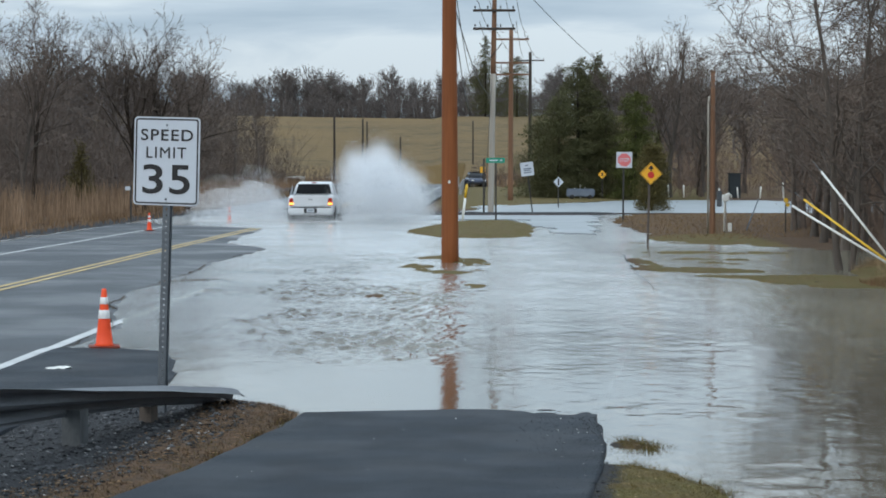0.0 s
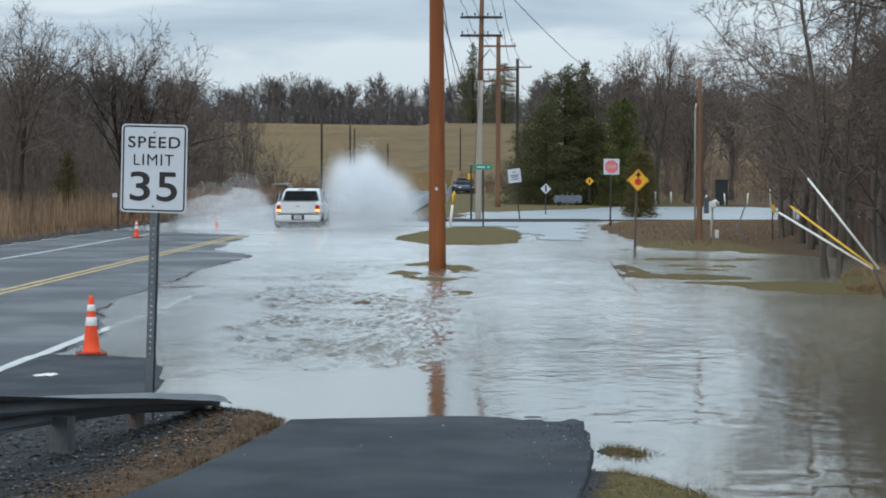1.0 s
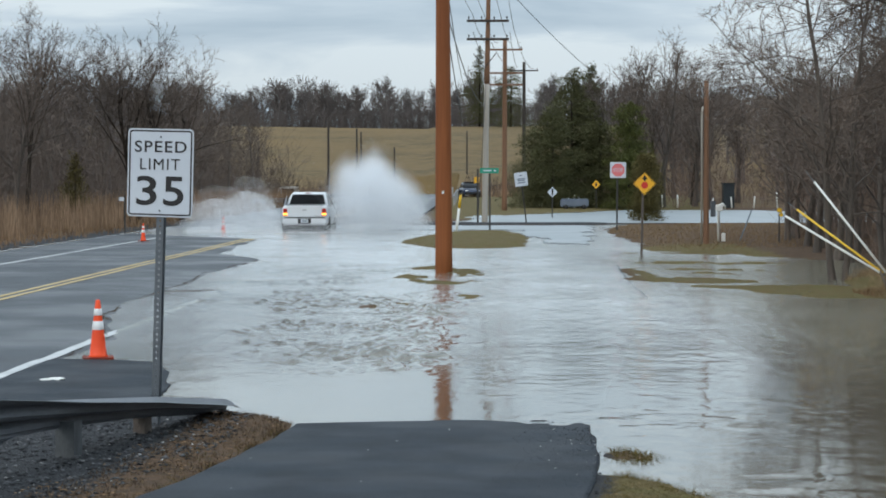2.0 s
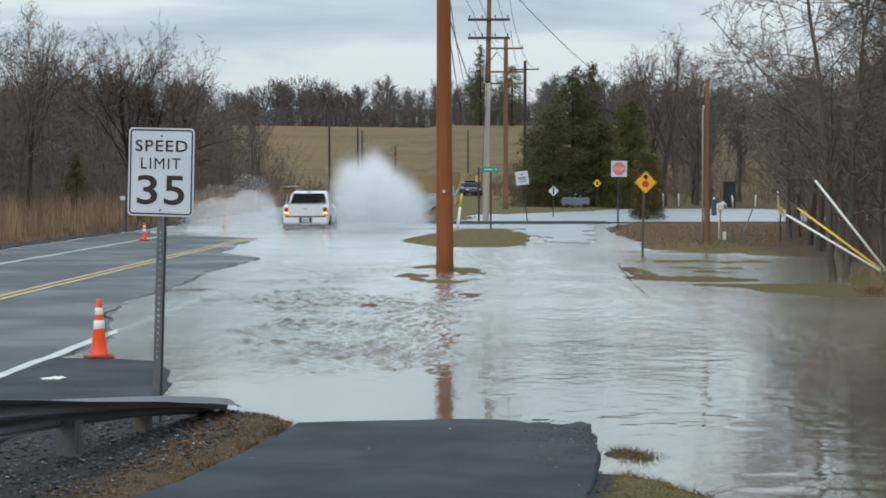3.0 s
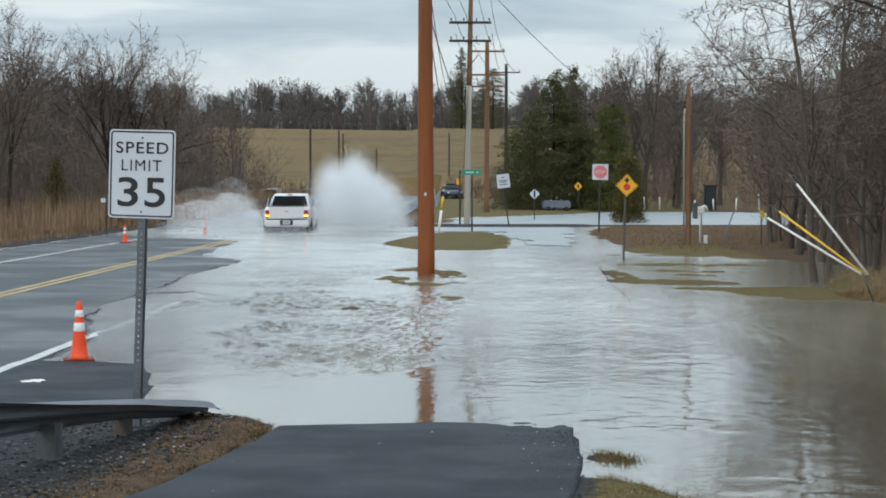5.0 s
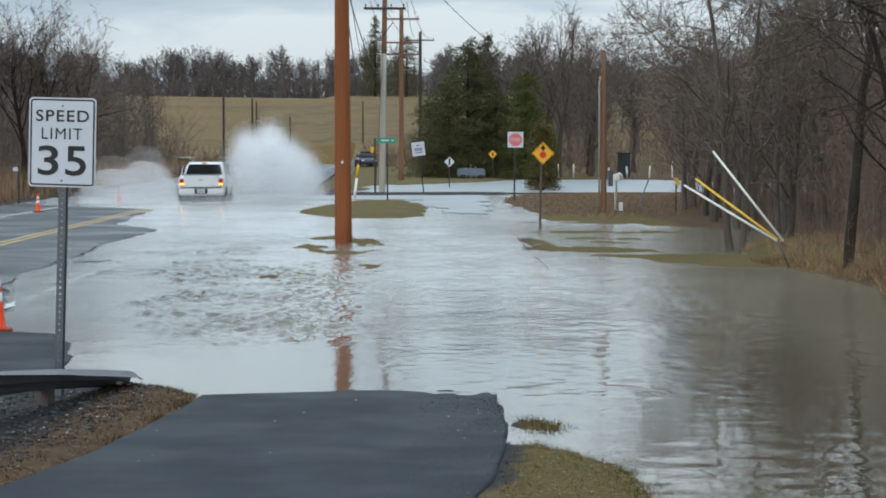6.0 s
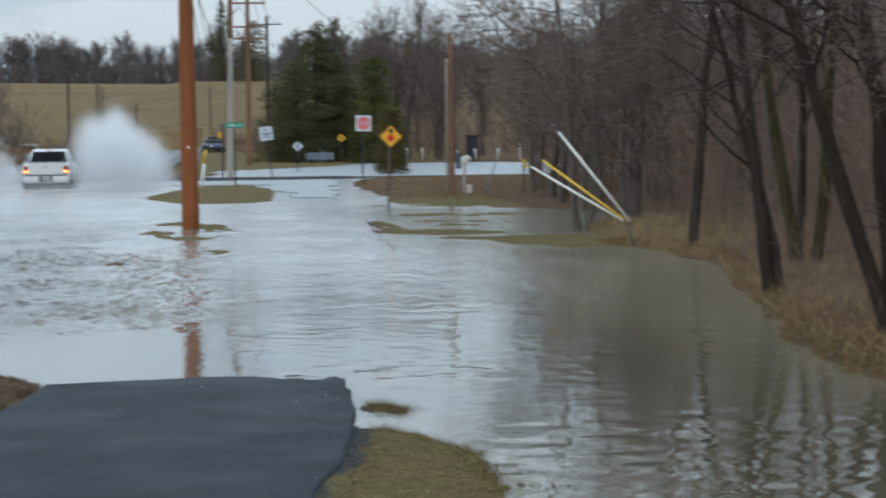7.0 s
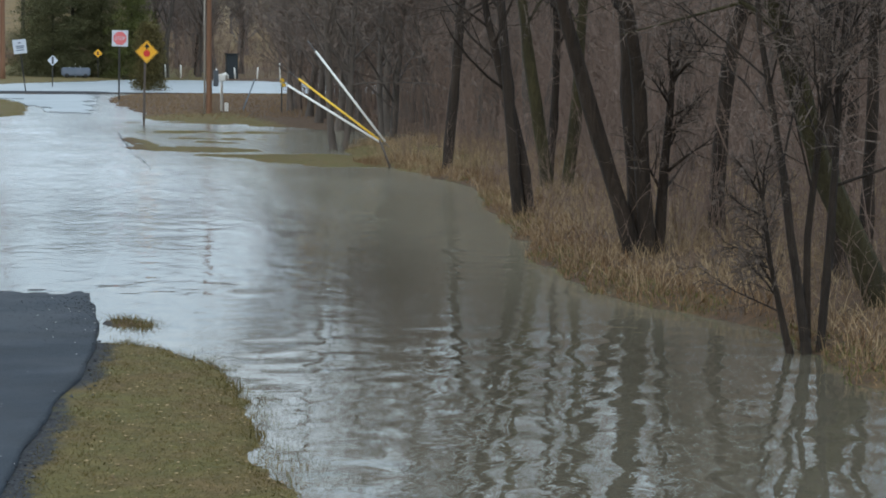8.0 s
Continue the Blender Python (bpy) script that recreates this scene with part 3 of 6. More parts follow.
def ground_z(x, y):
    """Height of the bare ground; below 0 it lies under the flood."""
    x, y = np.asarray(x, dtype=float), np.asarray(y, dtype=float)
    n1, n2 = rough_noise(x * 0.9, y * 0.5, 1), rough_noise(x * 3.1, y * 2.2, 2)
    z = -0.13 + 0.05 * (n1 - 0.5)
    n3 = rough_noise(x * 1.5 + 20, y * 0.55, 17)
    wobble = (n1 - 0.5) * 0.7 + (n2 - 0.5) * 0.45
    z = raised(z, inside(x, y, VERGE_LEFT) + wobble * 0.45, 0.035, 0.5)
    z = raised(z, inside(x, y, VERGE_RIGHT) + 0.18 + wobble * 0.75, 0.032, 0.42)
    # crumbled asphalt and soil banked up along the path's edge
    beside = x - np.interp(y, PATH_Y, PATH_R)
    shoulder = path_z(1.0, y) - 0.010 - 0.16 * np.clip(beside - 0.08 - 0.25 * n2, 0, 3) - 0.09 * ramp_up(y, 13.2, 14.7)
    z = np.where((beside > -0.4) & (beside < 1.2) & (y < 16.6), np.maximum(z, shoulder), z)
    sd = inside(x, y, BANK_RIGHT)
    z = raised(z, sd + wobble * 0.9, 0.07 + 0.06 * np.clip(sd, 0, 12), 0.5)
    sd = inside(x, y, BANK_FAR)
    z = raised(z, sd + wobble * 1.5, 0.07 + 0.02 * np.clip(sd, 0, 30), 1.2)
    z = raised(z, inside(x, y, ISLAND) + wobble * 1.1, 0.10, 1.0)
    z = raised(z, inside(x, y, KERB) + wobble * 0.4, 0.11, 0.5)
    z = raised(z, inside(x, y, LAND_FAR) + wobble * 2, 0.12 + 0.5 * ramp_up(y, 140, 230), 2.5)
    left = road_x(y) + ROAD_EDGE[0] - x
    z = raised(z, left + wobble * 1.0 - 0.2, 0.05 + 0.012 * np.clip(left, 0, 40), 0.9)
    z = np.maximum(z, np.where(y > 104, road_z(0, y) - 0.12 - 0.02 * np.abs(x - road_x(y) + 3), -9))
    # low tussocks that just break the surface
    for cx, cy, rx, ry, h in ((0.2, 45.6, 1.3, 5.6, 0.150), (-0.75, 33.4, 0.7, 1.8, 0.128), (0.55, 37.0, 0.6, 1.6, 0.125), (1.62, 15.25, 0.62, 0.55, 0.043),
                              (7.0, 52, 2.8, 1.4, 0.13), (7.4, 59.5, 3.2, 2.0, 0.14)):
        d = np.hypot((x - cx) / rx, (y - cy) / ry)
        top = z + h * ramp_up(1.35 - d, 0, 1.0) * (0.25 + 0.95 * ramp_up(n3, 0.38, 0.56)) * (0.45 + 1.9 * n2)
        z = np.maximum(z, np.where(top > 0.008, 0.008 + 0.15 * (top - 0.008), top))
    # long low bands of drowned turf running out from the bank
    for cx, cy, rx, ry, h in ((5.4, 42.6, 1.8, 1.3, 0.165), (6.3, 39.6, 1.5, 0.9, 0.165), (7.3, 38.4, 1.6, 2.6, 0.165), (5.9, 48.2, 1.8, 0.9, 0.14), (6.3, 46.0, 1.5, 0.6, 0.135), (4.5, 45.2, 0.42, 3.2, 0.152)):
        d = np.hypot((x - cx) / rx, (y - cy - 0.4 * (cx - x)) / ry) + 0.5 * (n1 - 0.5)
        top = -0.13 + h * ramp_up(1.3 - d, 0, 0.6) * (0.62 + 0.72 * rough_noise(x * 2.6, y * 1.1, 19))
        z = np.maximum(z, np.where(top > 0.012, 0.012 + 0.25 * (top - 0.012), top))
    # the hill beyond the bridge
    z = z + 16.3 * ramp_up(y, 225, 520) * (0.92 + 0.12 * value_noise(x * 0.006 + 3, y * 0.004, 8))
    # cut away below the road and the path
    u = x - road_x(y)
    on_road = (u > ROAD_EDGE[0] - 0.1) & (x < road_hi(y) + 0.05) & (y < 300)
    z = np.where(on_road, np.minimum(z, road_z(u, y) - 0.05), z)
    pl, pr = np.interp(y, PATH_Y, PATH_L), np.interp(y, PATH_Y, PATH_R)
    on_path = (x > pl - 0.02) & (x < pr - 0.16) & (y < 97)
    brim = (x > pr - 0.2) & (x < pr + 0.06) & (y < 97)
    z = np.where(brim, np.minimum(z, path_z(1.0, y) - 0.012), z)
    return np.where(on_path, np.minimum(z, path_z(np.clip((x - pl) / (pr - pl), 0, 1), y) - 0.05), z)


def spaced(start, stop, step, growth):
    out = [start]
    while out[-1] < stop:
        out.append(out[-1] + step)
        step *= growth
    return out


def grid_faces(rows, cols):
    i = (np.arange(rows - 1)[:, None] * cols + np.arange(cols - 1)[None, :]).ravel()
    return np.stack([i, i + 1, i + cols + 1, i + cols], 1).tolist()


def build_ground():
    right = spaced(9, 900, 0.16, 1.09)
    xs = np.array([-a - 1 for a in reversed(spaced(5, 900, 0.16, 1.09))] + list(np.arange(-5.9, 8.95, 0.15)) + right)
    ys = np.array([-900, -300, -120, -60, -30, -12, -4, 2, 5] + list(np.arange(7.5, 20, 0.15)) + spaced(20.1, 2400, 0.19, 1.0125))
    gx, gy = np.meshgrid(xs, ys)
    gz = ground_z(gx, gy)
    ob = link_mesh("ground", np.stack([gx.ravel(), gy.ravel(), gz.ravel()], 1).tolist(), grid_faces(len(ys), len(xs)), M["ground"])
    x, y = gx.ravel(), gy.ravel()
    turf = np.maximum.reduce([ramp_up(inside(x, y, VERGE_RIGHT), -0.7, 0.1), ramp_up(inside(x, y, ISLAND), -1.5, 0.5), ramp_up(1.9 - np.hypot(x - 0.1, (y - 41) / 6.5), 0, 0.6),
                              ramp_up(inside(x, y, [(4, 34), (10, 34), (9, 64), (5.5, 64)]), -1, 0.5) * 0.95, 0.4 * ramp_up(1.2 - np.abs(inside(x, y, BANK_RIGHT)), 0, 1),
                              0.85 * ramp_up(inside(x, y, [(0, 112), (14, 112), (30, 230), (0, 230)]), -2, 1)])
    gravel = np.maximum(ramp_up(inside(x, y, [(-9, -12), (-3.0, -12), (-2.5, 12.5), (-2.1, 15.0), (-2.0, 18.6), (-4, 30), (-9, 30)]), -0.25, 0.25),
                        ramp_up(2.2 - np.abs(road_x(y) + ROAD_EDGE[0] - x + 0.2), 0, 1.2) * (y < 110))
    gravel = np.maximum(gravel, ramp_up(inside(x, y, KERB), -0.3, 0.4))
    beside = x - np.interp(y, PATH_Y, PATH_R)
    gravel = np.maximum(gravel, 0.80 * ramp_up(0.40 - np.abs(beside) - 0.34 * rough_noise(x * 2.2, y * 1.6, 71), 0.0, 0.16) * (y < 18))
    straw = np.maximum(ramp_up(y, 205, 235), 0.5 * ramp_up(inside(x, y, LAND_FAR), 0, 4))
    for key, values in (("turf", turf), ("gravel", gravel), ("straw", straw)):
        ob.data.attributes.new(key, "FLOAT", "POINT").data.foreach_set("value", values.astype(np.float32))
    for poly in ob.data.polygons:
        poly.use_smooth = True
    return tagged(ob, "muddy winter ground with thin grass, gravel and a straw-coloured hill", "ground", kind="structure")


def strip(name, ys, across, height, material, kind_label, ragged=1.0):
    """A paved strip: across(y) gives its two edges, height(s, x, y) its surface; the edges are turned down."""
    cols = 90
    s = np.concatenate([[0.0], np.linspace(0, 1, cols), [1.0]])
    gy, gs = np.meshgrid(np.asarray(ys), s, indexing="ij")
    lo, hi = across(gy)
    gx = lo + (hi - lo) * gs
    gx = gx + ragged * (0.06 * (value_noise(gy * 1.3, gs * 0 + 3, 21) - 0.5) + 0.02 * (value_noise(gy * 4.3, gs * 0 + 8, 22) - 0.5)) * (np.abs(gs - 0.5) > 0.49)
    gz = height(gs, gx, gy)
    gz[:, 0] -= 0.12
    gz[:, -1] -= 0.12
    ob = link_mesh(name, np.stack([gx.ravel(), gy.ravel(), gz.ravel()], 1).tolist(), grid_faces(len(ys), cols + 2), material)
    for poly in ob.data.polygons:
        poly.use_smooth = True
    return tagged(ob, kind_label, name, kind="structure")


def stripe(name, u0, u1, y0, y1, material, label, road):
    """A painted line on the road."""
    ys = np.array([y for y in [y0, -15, -5, 4, 10, 14] + spaced(16, y1, 0.25, 1.006)])
    gy, gu = np.meshgrid(ys, np.linspace(u0, u1, 3), indexing="ij")
    edge = 0.02 * (value_noise(gy * 3.1, gu * 40, 31) - 0.5)
    x = road_x(gy) + gu + edge
    ob = link_mesh(name, np.stack([x.ravel(), gy.ravel(), (road_z(gu, gy) + 0.007).ravel()], 1).tolist(), grid_faces(len(ys), 3), material, road, label)
    return ob


ground = build_ground()
road = strip("road", [-30, -15, -5, 4, 10, 14] + spaced(16, 90, 0.25, 1.004) + spaced(91, 300, 0.8, 1.012), lambda y: (road_x(y) + ROAD_EDGE[0], road_x(y) + ROAD_EDGE[1]), lambda s, x, y: road_z(x - road_x(y), y), M["asphalt"],
             "grey two-lane asphalt road dipping under flood water")
shoulder = strip("road_shoulder", [-30, -15, -5, 4, 10, 14] + spaced(16, 23.6, 0.16, 1.0), lambda y: (road_x(y) + 0.10, road_hi(y)), lambda s, x, y: road_z(x - road_x(y), y) + 0.006, M["path"],
                 "dark newer asphalt shoulder beside the white line")
path_strip = strip("pavement", np.concatenate([np.arange(-12, 7, 0.5), np.arange(7, 20, 0.06), np.arange(20, 97.2, 0.5)]),
                   lambda y: (np.interp(y, PATH_Y, PATH_L), np.interp(y, PATH_Y, PATH_R)), lambda s, x, y: path_z(s, y), M["path"],
                   "dark damp asphalt cycle path running under flood water", 0.8)


def path_edge_shade():
    """A thin raised strip added as the dark shadow line along the path's drowned edge."""
    ys = np.arange(34.8, 51, 0.35)
    gy, gs = np.meshgrid(ys, np.linspace(-1, 1, 5), indexing="ij")
    half = 0.022 * ramp_up(gy, 34, 42) * (0.4 + value_noise(gy * 0.9, gy * 0, 33)) + 0.010
    x = np.interp(gy, PATH_Y, PATH_R) + 0.12 + half * gs + 0.05 * (value_noise(gy * 0.7, gy * 0 + 2, 34) - 0.5)
    z = 0.010 * (1 - gs ** 2) * (value_noise(gy * 1.3, gy * 0 + 4, 35) - 0.12) - 0.05 * gs ** 4
    link_mesh("edge_lip", np.stack([x.ravel(), gy.ravel(), z.ravel()], 1).tolist(), grid_faces(len(ys), 5), M["path"], path_strip, "thin dark strip standing in for the shadow line along the path's edge")


path_edge_shade()
stripe("edge_line", -0.07, 0.07, -30, 230, M["white_line"], "worn white edge line", road)
stripe("edge_line", -7.0, -6.86, -30, 230, M["white_line"], "worn white edge line", road)
stripe("centre_line", -3.37, -3.25, -30, 230, M["yellow_line"], "faded yellow centre line", road)
stripe("centre_line", -3.62, -3.50, -30, 230, M["yellow_line"], "faded yellow centre line", road)


RUFFLE = [(-3.1, 26.0), (-2.85, 30.8), (-1.3, 33.5), (0.5, 35.0), (0.45, 27.0), (-0.15, 22.1), (-0.85, 21.2), (-2.04, 22.1)]


def wave_z(x, y):
    """Wind ripples and the pull of the current; calmer in some reaches than in others."""
    calm = ramp_up(rough_noise(x * 0.16 + 4, y * 0.07, 51), 0.34, 0.62)
    tx, ty = x + 0.5 * value_noise(x * 0.4, y * 0.3, 52), y + 0.8 * value_noise(x * 0.3, y * 0.25, 53)
    swell = 0.005 * (value_noise(tx * 0.9, ty * 1.25, 54) - 0.5) + 0.008 * (value_noise(tx * 2.1 + 9, ty * 2.7, 55) - 0.5)
    z = swell * (0.10 + 1.1 * calm) * np.interp(y, [12, 20, 28, 60, 150], [0.12, 0.2, 0.4, 1.6, 2.4])
    # steep short chop where the current runs off the road
    patchy = ramp_up(rough_noise(x * 0.9 + 2, y * 0.55, 57), 0.36, 0.62)
    rush = ramp_up(inside(x, y, RUFFLE) + 1.1 * (rough_noise(x * 1.2, y * 0.7, 59) - 0.5), -0.1, 0.5) * (0.35 + 0.65 * patchy)
    beyond = 0.75 * patchy * ramp_up(-x, 0.0, 0.8) * ramp_up(x, -5.0, -4.0) * ramp_up(y, 29, 34) * (1 - ramp_up(y, 46, 58))
    beyond = np.maximum(beyond, 0.5 * patchy * ramp_up(x, -0.3, 0.4) * (1 - ramp_up(x, 2.6, 3.8)) * ramp_up(y, 32, 36) * (1 - ramp_up(y, 52, 62)))
    eddy = 0.16 * patchy * np.maximum(ramp_up(1.5 - np.hypot((x - 2.0) / 1.0, (y - 17.7) / 0.9), 0, 0.8), 0.8 * ramp_up(1.5 - np.hypot((x - 3.4) / 1.4, (y - 28) / 4.0), 0, 0.8))
    # a light wind shiver over the open middle reach
    shiver = (0.05 + 0.13 * ramp_up(rough_noise(x * 0.35 + 9, y * 0.30, 67), 0.40, 0.62)) * ramp_up(x, 0.2, 0.9) * (1 - ramp_up(x, 5.2, 6.4)) * ramp_up(y, 15.5, 17.5) * (1 - ramp_up(y, 40, 50))
    chop = np.maximum(np.maximum(rush, beyond), np.maximum(eddy, shiver))
    z = z + chop * (0.012 + 0.080 * (value_noise(tx * 8.2, ty * 3.6, 58) - 0.5) + 0.080 * (value_noise(tx * 13.5, ty * 7.2, 60) - 0.5))
    # slow glassy wavelets in the pool beside the verge
    pool = ramp_up(x, 1.0, 2.6) * (1 - ramp_up(y, 12.5, 17.0))
    z = z + pool * (0.0085 * (value_noise(x * 3.0 + 0.8 * y, y * 4.2 - 0.5 * x, 65) - 0.5) + 0.0030 * (value_noise(x * 6.6, y * 8.0, 66) - 0.5))
    return z - 0.002


water_x = np.array([-70, -40, -25] + list(np.arange(-15, -5.2, 0.2)) + list(np.arange(-5.1, -3.65, 0.1)) + list(np.arange(-3.6, 0.2, 0.045)) + list(np.arange(0.25, 5.6, 0.075)) + list(np.arange(5.65, 6.6, 0.14)) + spaced(6.7, 140, 0.2, 1.05))
water_y = np.array([-12, 0, 5] + list(np.arange(7.5, 19, 0.085)) + list(np.arange(19, 36, 0.075)) + list(np.arange(36, 40, 0.11)) + spaced(40.1, 153, 0.14, 1.012))
wgx, wgy = np.meshgrid(water_x, water_y)
water = link_mesh("water", np.stack([wgx.ravel(), wgy.ravel(), wave_z(wgx, wgy).ravel()], 1).tolist(), grid_faces(len(water_y), len(water_x)), M["water"])
for poly in water.data.polygons:
    poly.use_smooth = True
tagged(water, "murky rippled flood water mirroring the pale sky", "water", kind="structure")


def ice_sheet():
    """Pale slush and thin ice on the flooded lot, with a broken edge."""
    # the lot's near tongue, short of y 72, stands in for bright mirroring water
    lot = [(-3.0, 87.5), (3.4, 86.2), (3.3, 68.5), (4.9, 67.0), (5.8, 72.0), (6.5, 82.0), (7.3, 95.8), (-1.2, 96.2)]
    far = [(-0.8, 101.5), (9.0, 100.2), (24, 98.5), (26, 134), (22, 147), (14, 148), (10, 138), (6, 129), (2.2, 121), (1.2, 106)]
    xs, ys = np.arange(-4, 28, 0.35), np.arange(64, 149.5, 0.6)
    gx, gy = np.meshgrid(xs, ys)
    n = rough_noise(gx * 0.5, gy * 0.22, 61)
    reach = np.maximum(inside(gx, gy, lot), inside(gx, gy, far)) + (n - 0.5) * 2.2
    gx2 = gx + 0.25 * (value_noise(gx * 2, gy * 1.3, 62) - 0.5)
    gz = 0.035 + 0.02 * (rough_noise(gx, gy * 0.6, 63) - 0.5)
    keep = (reach > 0.15).ravel()
    faces = [f for f in grid_faces(len(ys), len(xs)) if keep[f].all()]
    used = sorted({i for f in faces for i in f})
    index = {v: k for k, v in enumerate(used)}
    P = np.stack([gx2.ravel(), gy.ravel(), gz.ravel()], 1)[used]
    top = P.tolist()
    ob = link_mesh("ice", top, [[index[i] for i in f] for f in faces], M["ice"])
    bm = bmesh.new()
    bm.from_mesh(ob.data)
    edge = [e for e in bm.edges if e.is_boundary]
    made = bmesh.ops.extrude_edge_only(bm, edges=edge)
    for v in made["geom"]:
        if isinstance(v, bmesh.types.BMVert):
            v.co.z -= 0.06
    bm.to_mesh(ob.data)
    bm.free()
    return tagged(ob, "pale slushy ice over the flooded lot", "ice", kind="structure")


ice_sheet()


# ---- trees ----
def grow(rng, thick, thin, p, d, length, r, level, spec):
    """One branch and its children: thick limbs and fine twigs go to two lists of (points, radii, sides)."""
    n = max(2 if level + 1 < spec["levels"] else 1, int(length / spec["step"][level]))
    pts, rad = [p.copy()], [r * (1.35 if level == 0 else 1.0)]
    tip = r * spec["taper"][level]
    d = d.copy()
    for i in range(n):
        k = spec["bend"][level]
        d = (d + Vector((rng.gauss(0, k), rng.gauss(0, k), rng.gauss(0, k) + spec["rise"][level]))).normalized()
        p = p + d * (length / n)
        pts.append(p.copy())
        rad.append((r + (tip - r) * (i + 1) / n) * (rng.uniform(0.86, 1.12) if level == 0 else 1.0))
    (thick if level < spec["thick"] else thin).append((pts, rad, spec["sides"][level]))
    if level + 1 >= spec["levels"]:
        return
    count = spec["kids"][level]
    first = spec["first"][level]
    for c in range(count):
        f = first + (1 - first) * (c + rng.random()) / count
        j = min(int(f * n), n - 1)
        g = f * n - j
        at = pts[j].lerp(pts[j + 1], g)
        along = (pts[j + 1] - pts[j]).normalized()
        turn = rng.random() * 2 * math.pi
        side = along.orthogonal().normalized()
        side.rotate(Matrix.Rotation(turn, 3, along))
        lean = radians(rng.uniform(*spec["angle"][level]))
        way = along * math.cos(lean) + side * math.sin(lean)
        size = length * spec["ratio"][level] * (1.15 - 0.6 * f) * rng.uniform(0.7, 1.2)
        grow(rng, thick, thin, at, way, size, max(rad[j] * spec["girth"][level] * rng.uniform(0.7, 1.0), spec["least"]), level + 1, spec)
    if level == 0 and spec.get("leader", True):
        for c in range(3):
            side = Vector((rng.gauss(0, 1), rng.gauss(0, 1), 0)).normalized()
            grow(rng, thick, thin, pts[-1], (d + side * 0.45).normalized(), length * 0.3, tip, 1, spec)


def tree_lists(seed, height, girth, spec, stems=((0, 0, 0, 0, 1.0),)):
    """Branch lists of one tree. stems: offset x, y, lean x, y and share of the height for each trunk."""
    rng = random.Random(seed)
    thick, thin = [], []
    for ox, oy, lx, ly, share in stems:
        grow(rng, thick, thin, Vector((ox, oy, -0.25)), Vector((lx, ly, 1)).normalized(), height * spec.get("trunk", 0.72) * share, girth * (0.75 + 0.25 * share), 0, spec)
    return thick, thin


def tubes_mesh(lists):
    V, F = [], []
    for pts, rad, sides in lists:
        if sides > 2:
            tube_into(V, F, pts, rad, sides)
        else:
            ribbon_into(V, F, pts, rad)
    return V, F


def smooth_all(ob):
    ob.data.polygons.foreach_set("use_smooth", [True] * len(ob.data.polygons))


def make_tree(where, seed, height, girth, spec, bark, twig, label, stems=((0, 0, 0, 0, 1.0),), group=""):
    thing = empty_thing("bare_tree", where, label, "tree", group)
    thick, thin = tree_lists(seed, height, girth, spec, stems)
    for name, lists, material in (("trunk", thick, bark), ("crown", thin, twig)):
        ob = link_mesh(name, *tubes_mesh(lists), material, thing)
        smooth_all(ob)
    return thing


NEAR = dict(levels=5, thick=3, kids=(11, 8, 6, 5), first=(0.38, 0.15, 0.12, 0.1), angle=((24, 58), (28, 62), (25, 62), (25, 65)), ratio=(0.46, 0.5, 0.5, 0.55),
            girth=(0.42, 0.5, 0.5, 0.6), step=(0.35, 0.4, 0.36, 0.5, 0.8), bend=(0.045, 0.14, 0.18, 0.22, 0.22), rise=(0.015, 0.02, 0.0, -0.01, 0.0),
            taper=(0.35, 0.25, 0.3, 0.5, 0.5), sides=(9, 6, 4, 2, 2), least=0.0032)
MID = dict(trunk=0.5, levels=5, thick=2, kids=(14, 7, 5, 3), first=(0.3, 0.2, 0.15, 0.2), angle=((18, 58), (25, 52), (25, 55), (25, 60)), ratio=(0.78, 0.5, 0.5, 0.6),
           girth=(0.42, 0.5, 0.5, 0.7), step=(0.9, 0.9, 0.9, 2.0, 3.0), bend=(0.07, 0.13, 0.16, 0.2, 0.2), rise=(0.02, 0.05, 0.03, 0.02, 0.0),
           taper=(0.3, 0.25, 0.3, 0.5, 0.6), sides=(6, 3, 2, 2, 2), least=0.0085)
FAR = dict(trunk=0.6, levels=4, thick=2, kids=(16, 8, 6), first=(0.22, 0.15, 0.15), angle=((20, 58), (25, 58), (25, 60)), ratio=(0.64, 0.5, 0.5),
           girth=(0.45, 0.5, 0.6), step=(2.5, 2.5, 2.5, 3.0), bend=(0.07, 0.13, 0.16, 0.2), rise=(0.02, 0.06, 0.03, 0.02),
           taper=(0.3, 0.3, 0.4, 0.6), sides=(5, 3, 2, 2), least=0.03)


def at_ground(x, y, sink=0.0):
    return (x, y, float(ground_z(np.array([x]), np.array([y]))[0]) - sink)


def woods(sources, spots, rng, scale=(0.8, 1.2)):
    """Copies of a few trees, each turned and sized anew."""
    for i, (x, y) in enumerate(spots):
        k = rng.uniform(*scale)
        copy_thing(sources[i % len(sources)], Matrix.LocRotScale(at_ground(x, y), Euler((0, 0, rng.random() * 6.28)), (k, k, k * rng.uniform(0.92, 1.1))))


def scattered(rng, count, x0, x1, y0, y1, apart, ok=lambda x, y: True):
    out = []
    for _ in range(count * 12):
        x, y = rng.uniform(x0, x1), rng.uniform(y0, y1)
        if ok(x, y) and all((x - a) ** 2 + (y - b) ** 2 > apart * apart for a, b in out):
            out.append((x, y))
            if len(out) == count:
                break
    return out


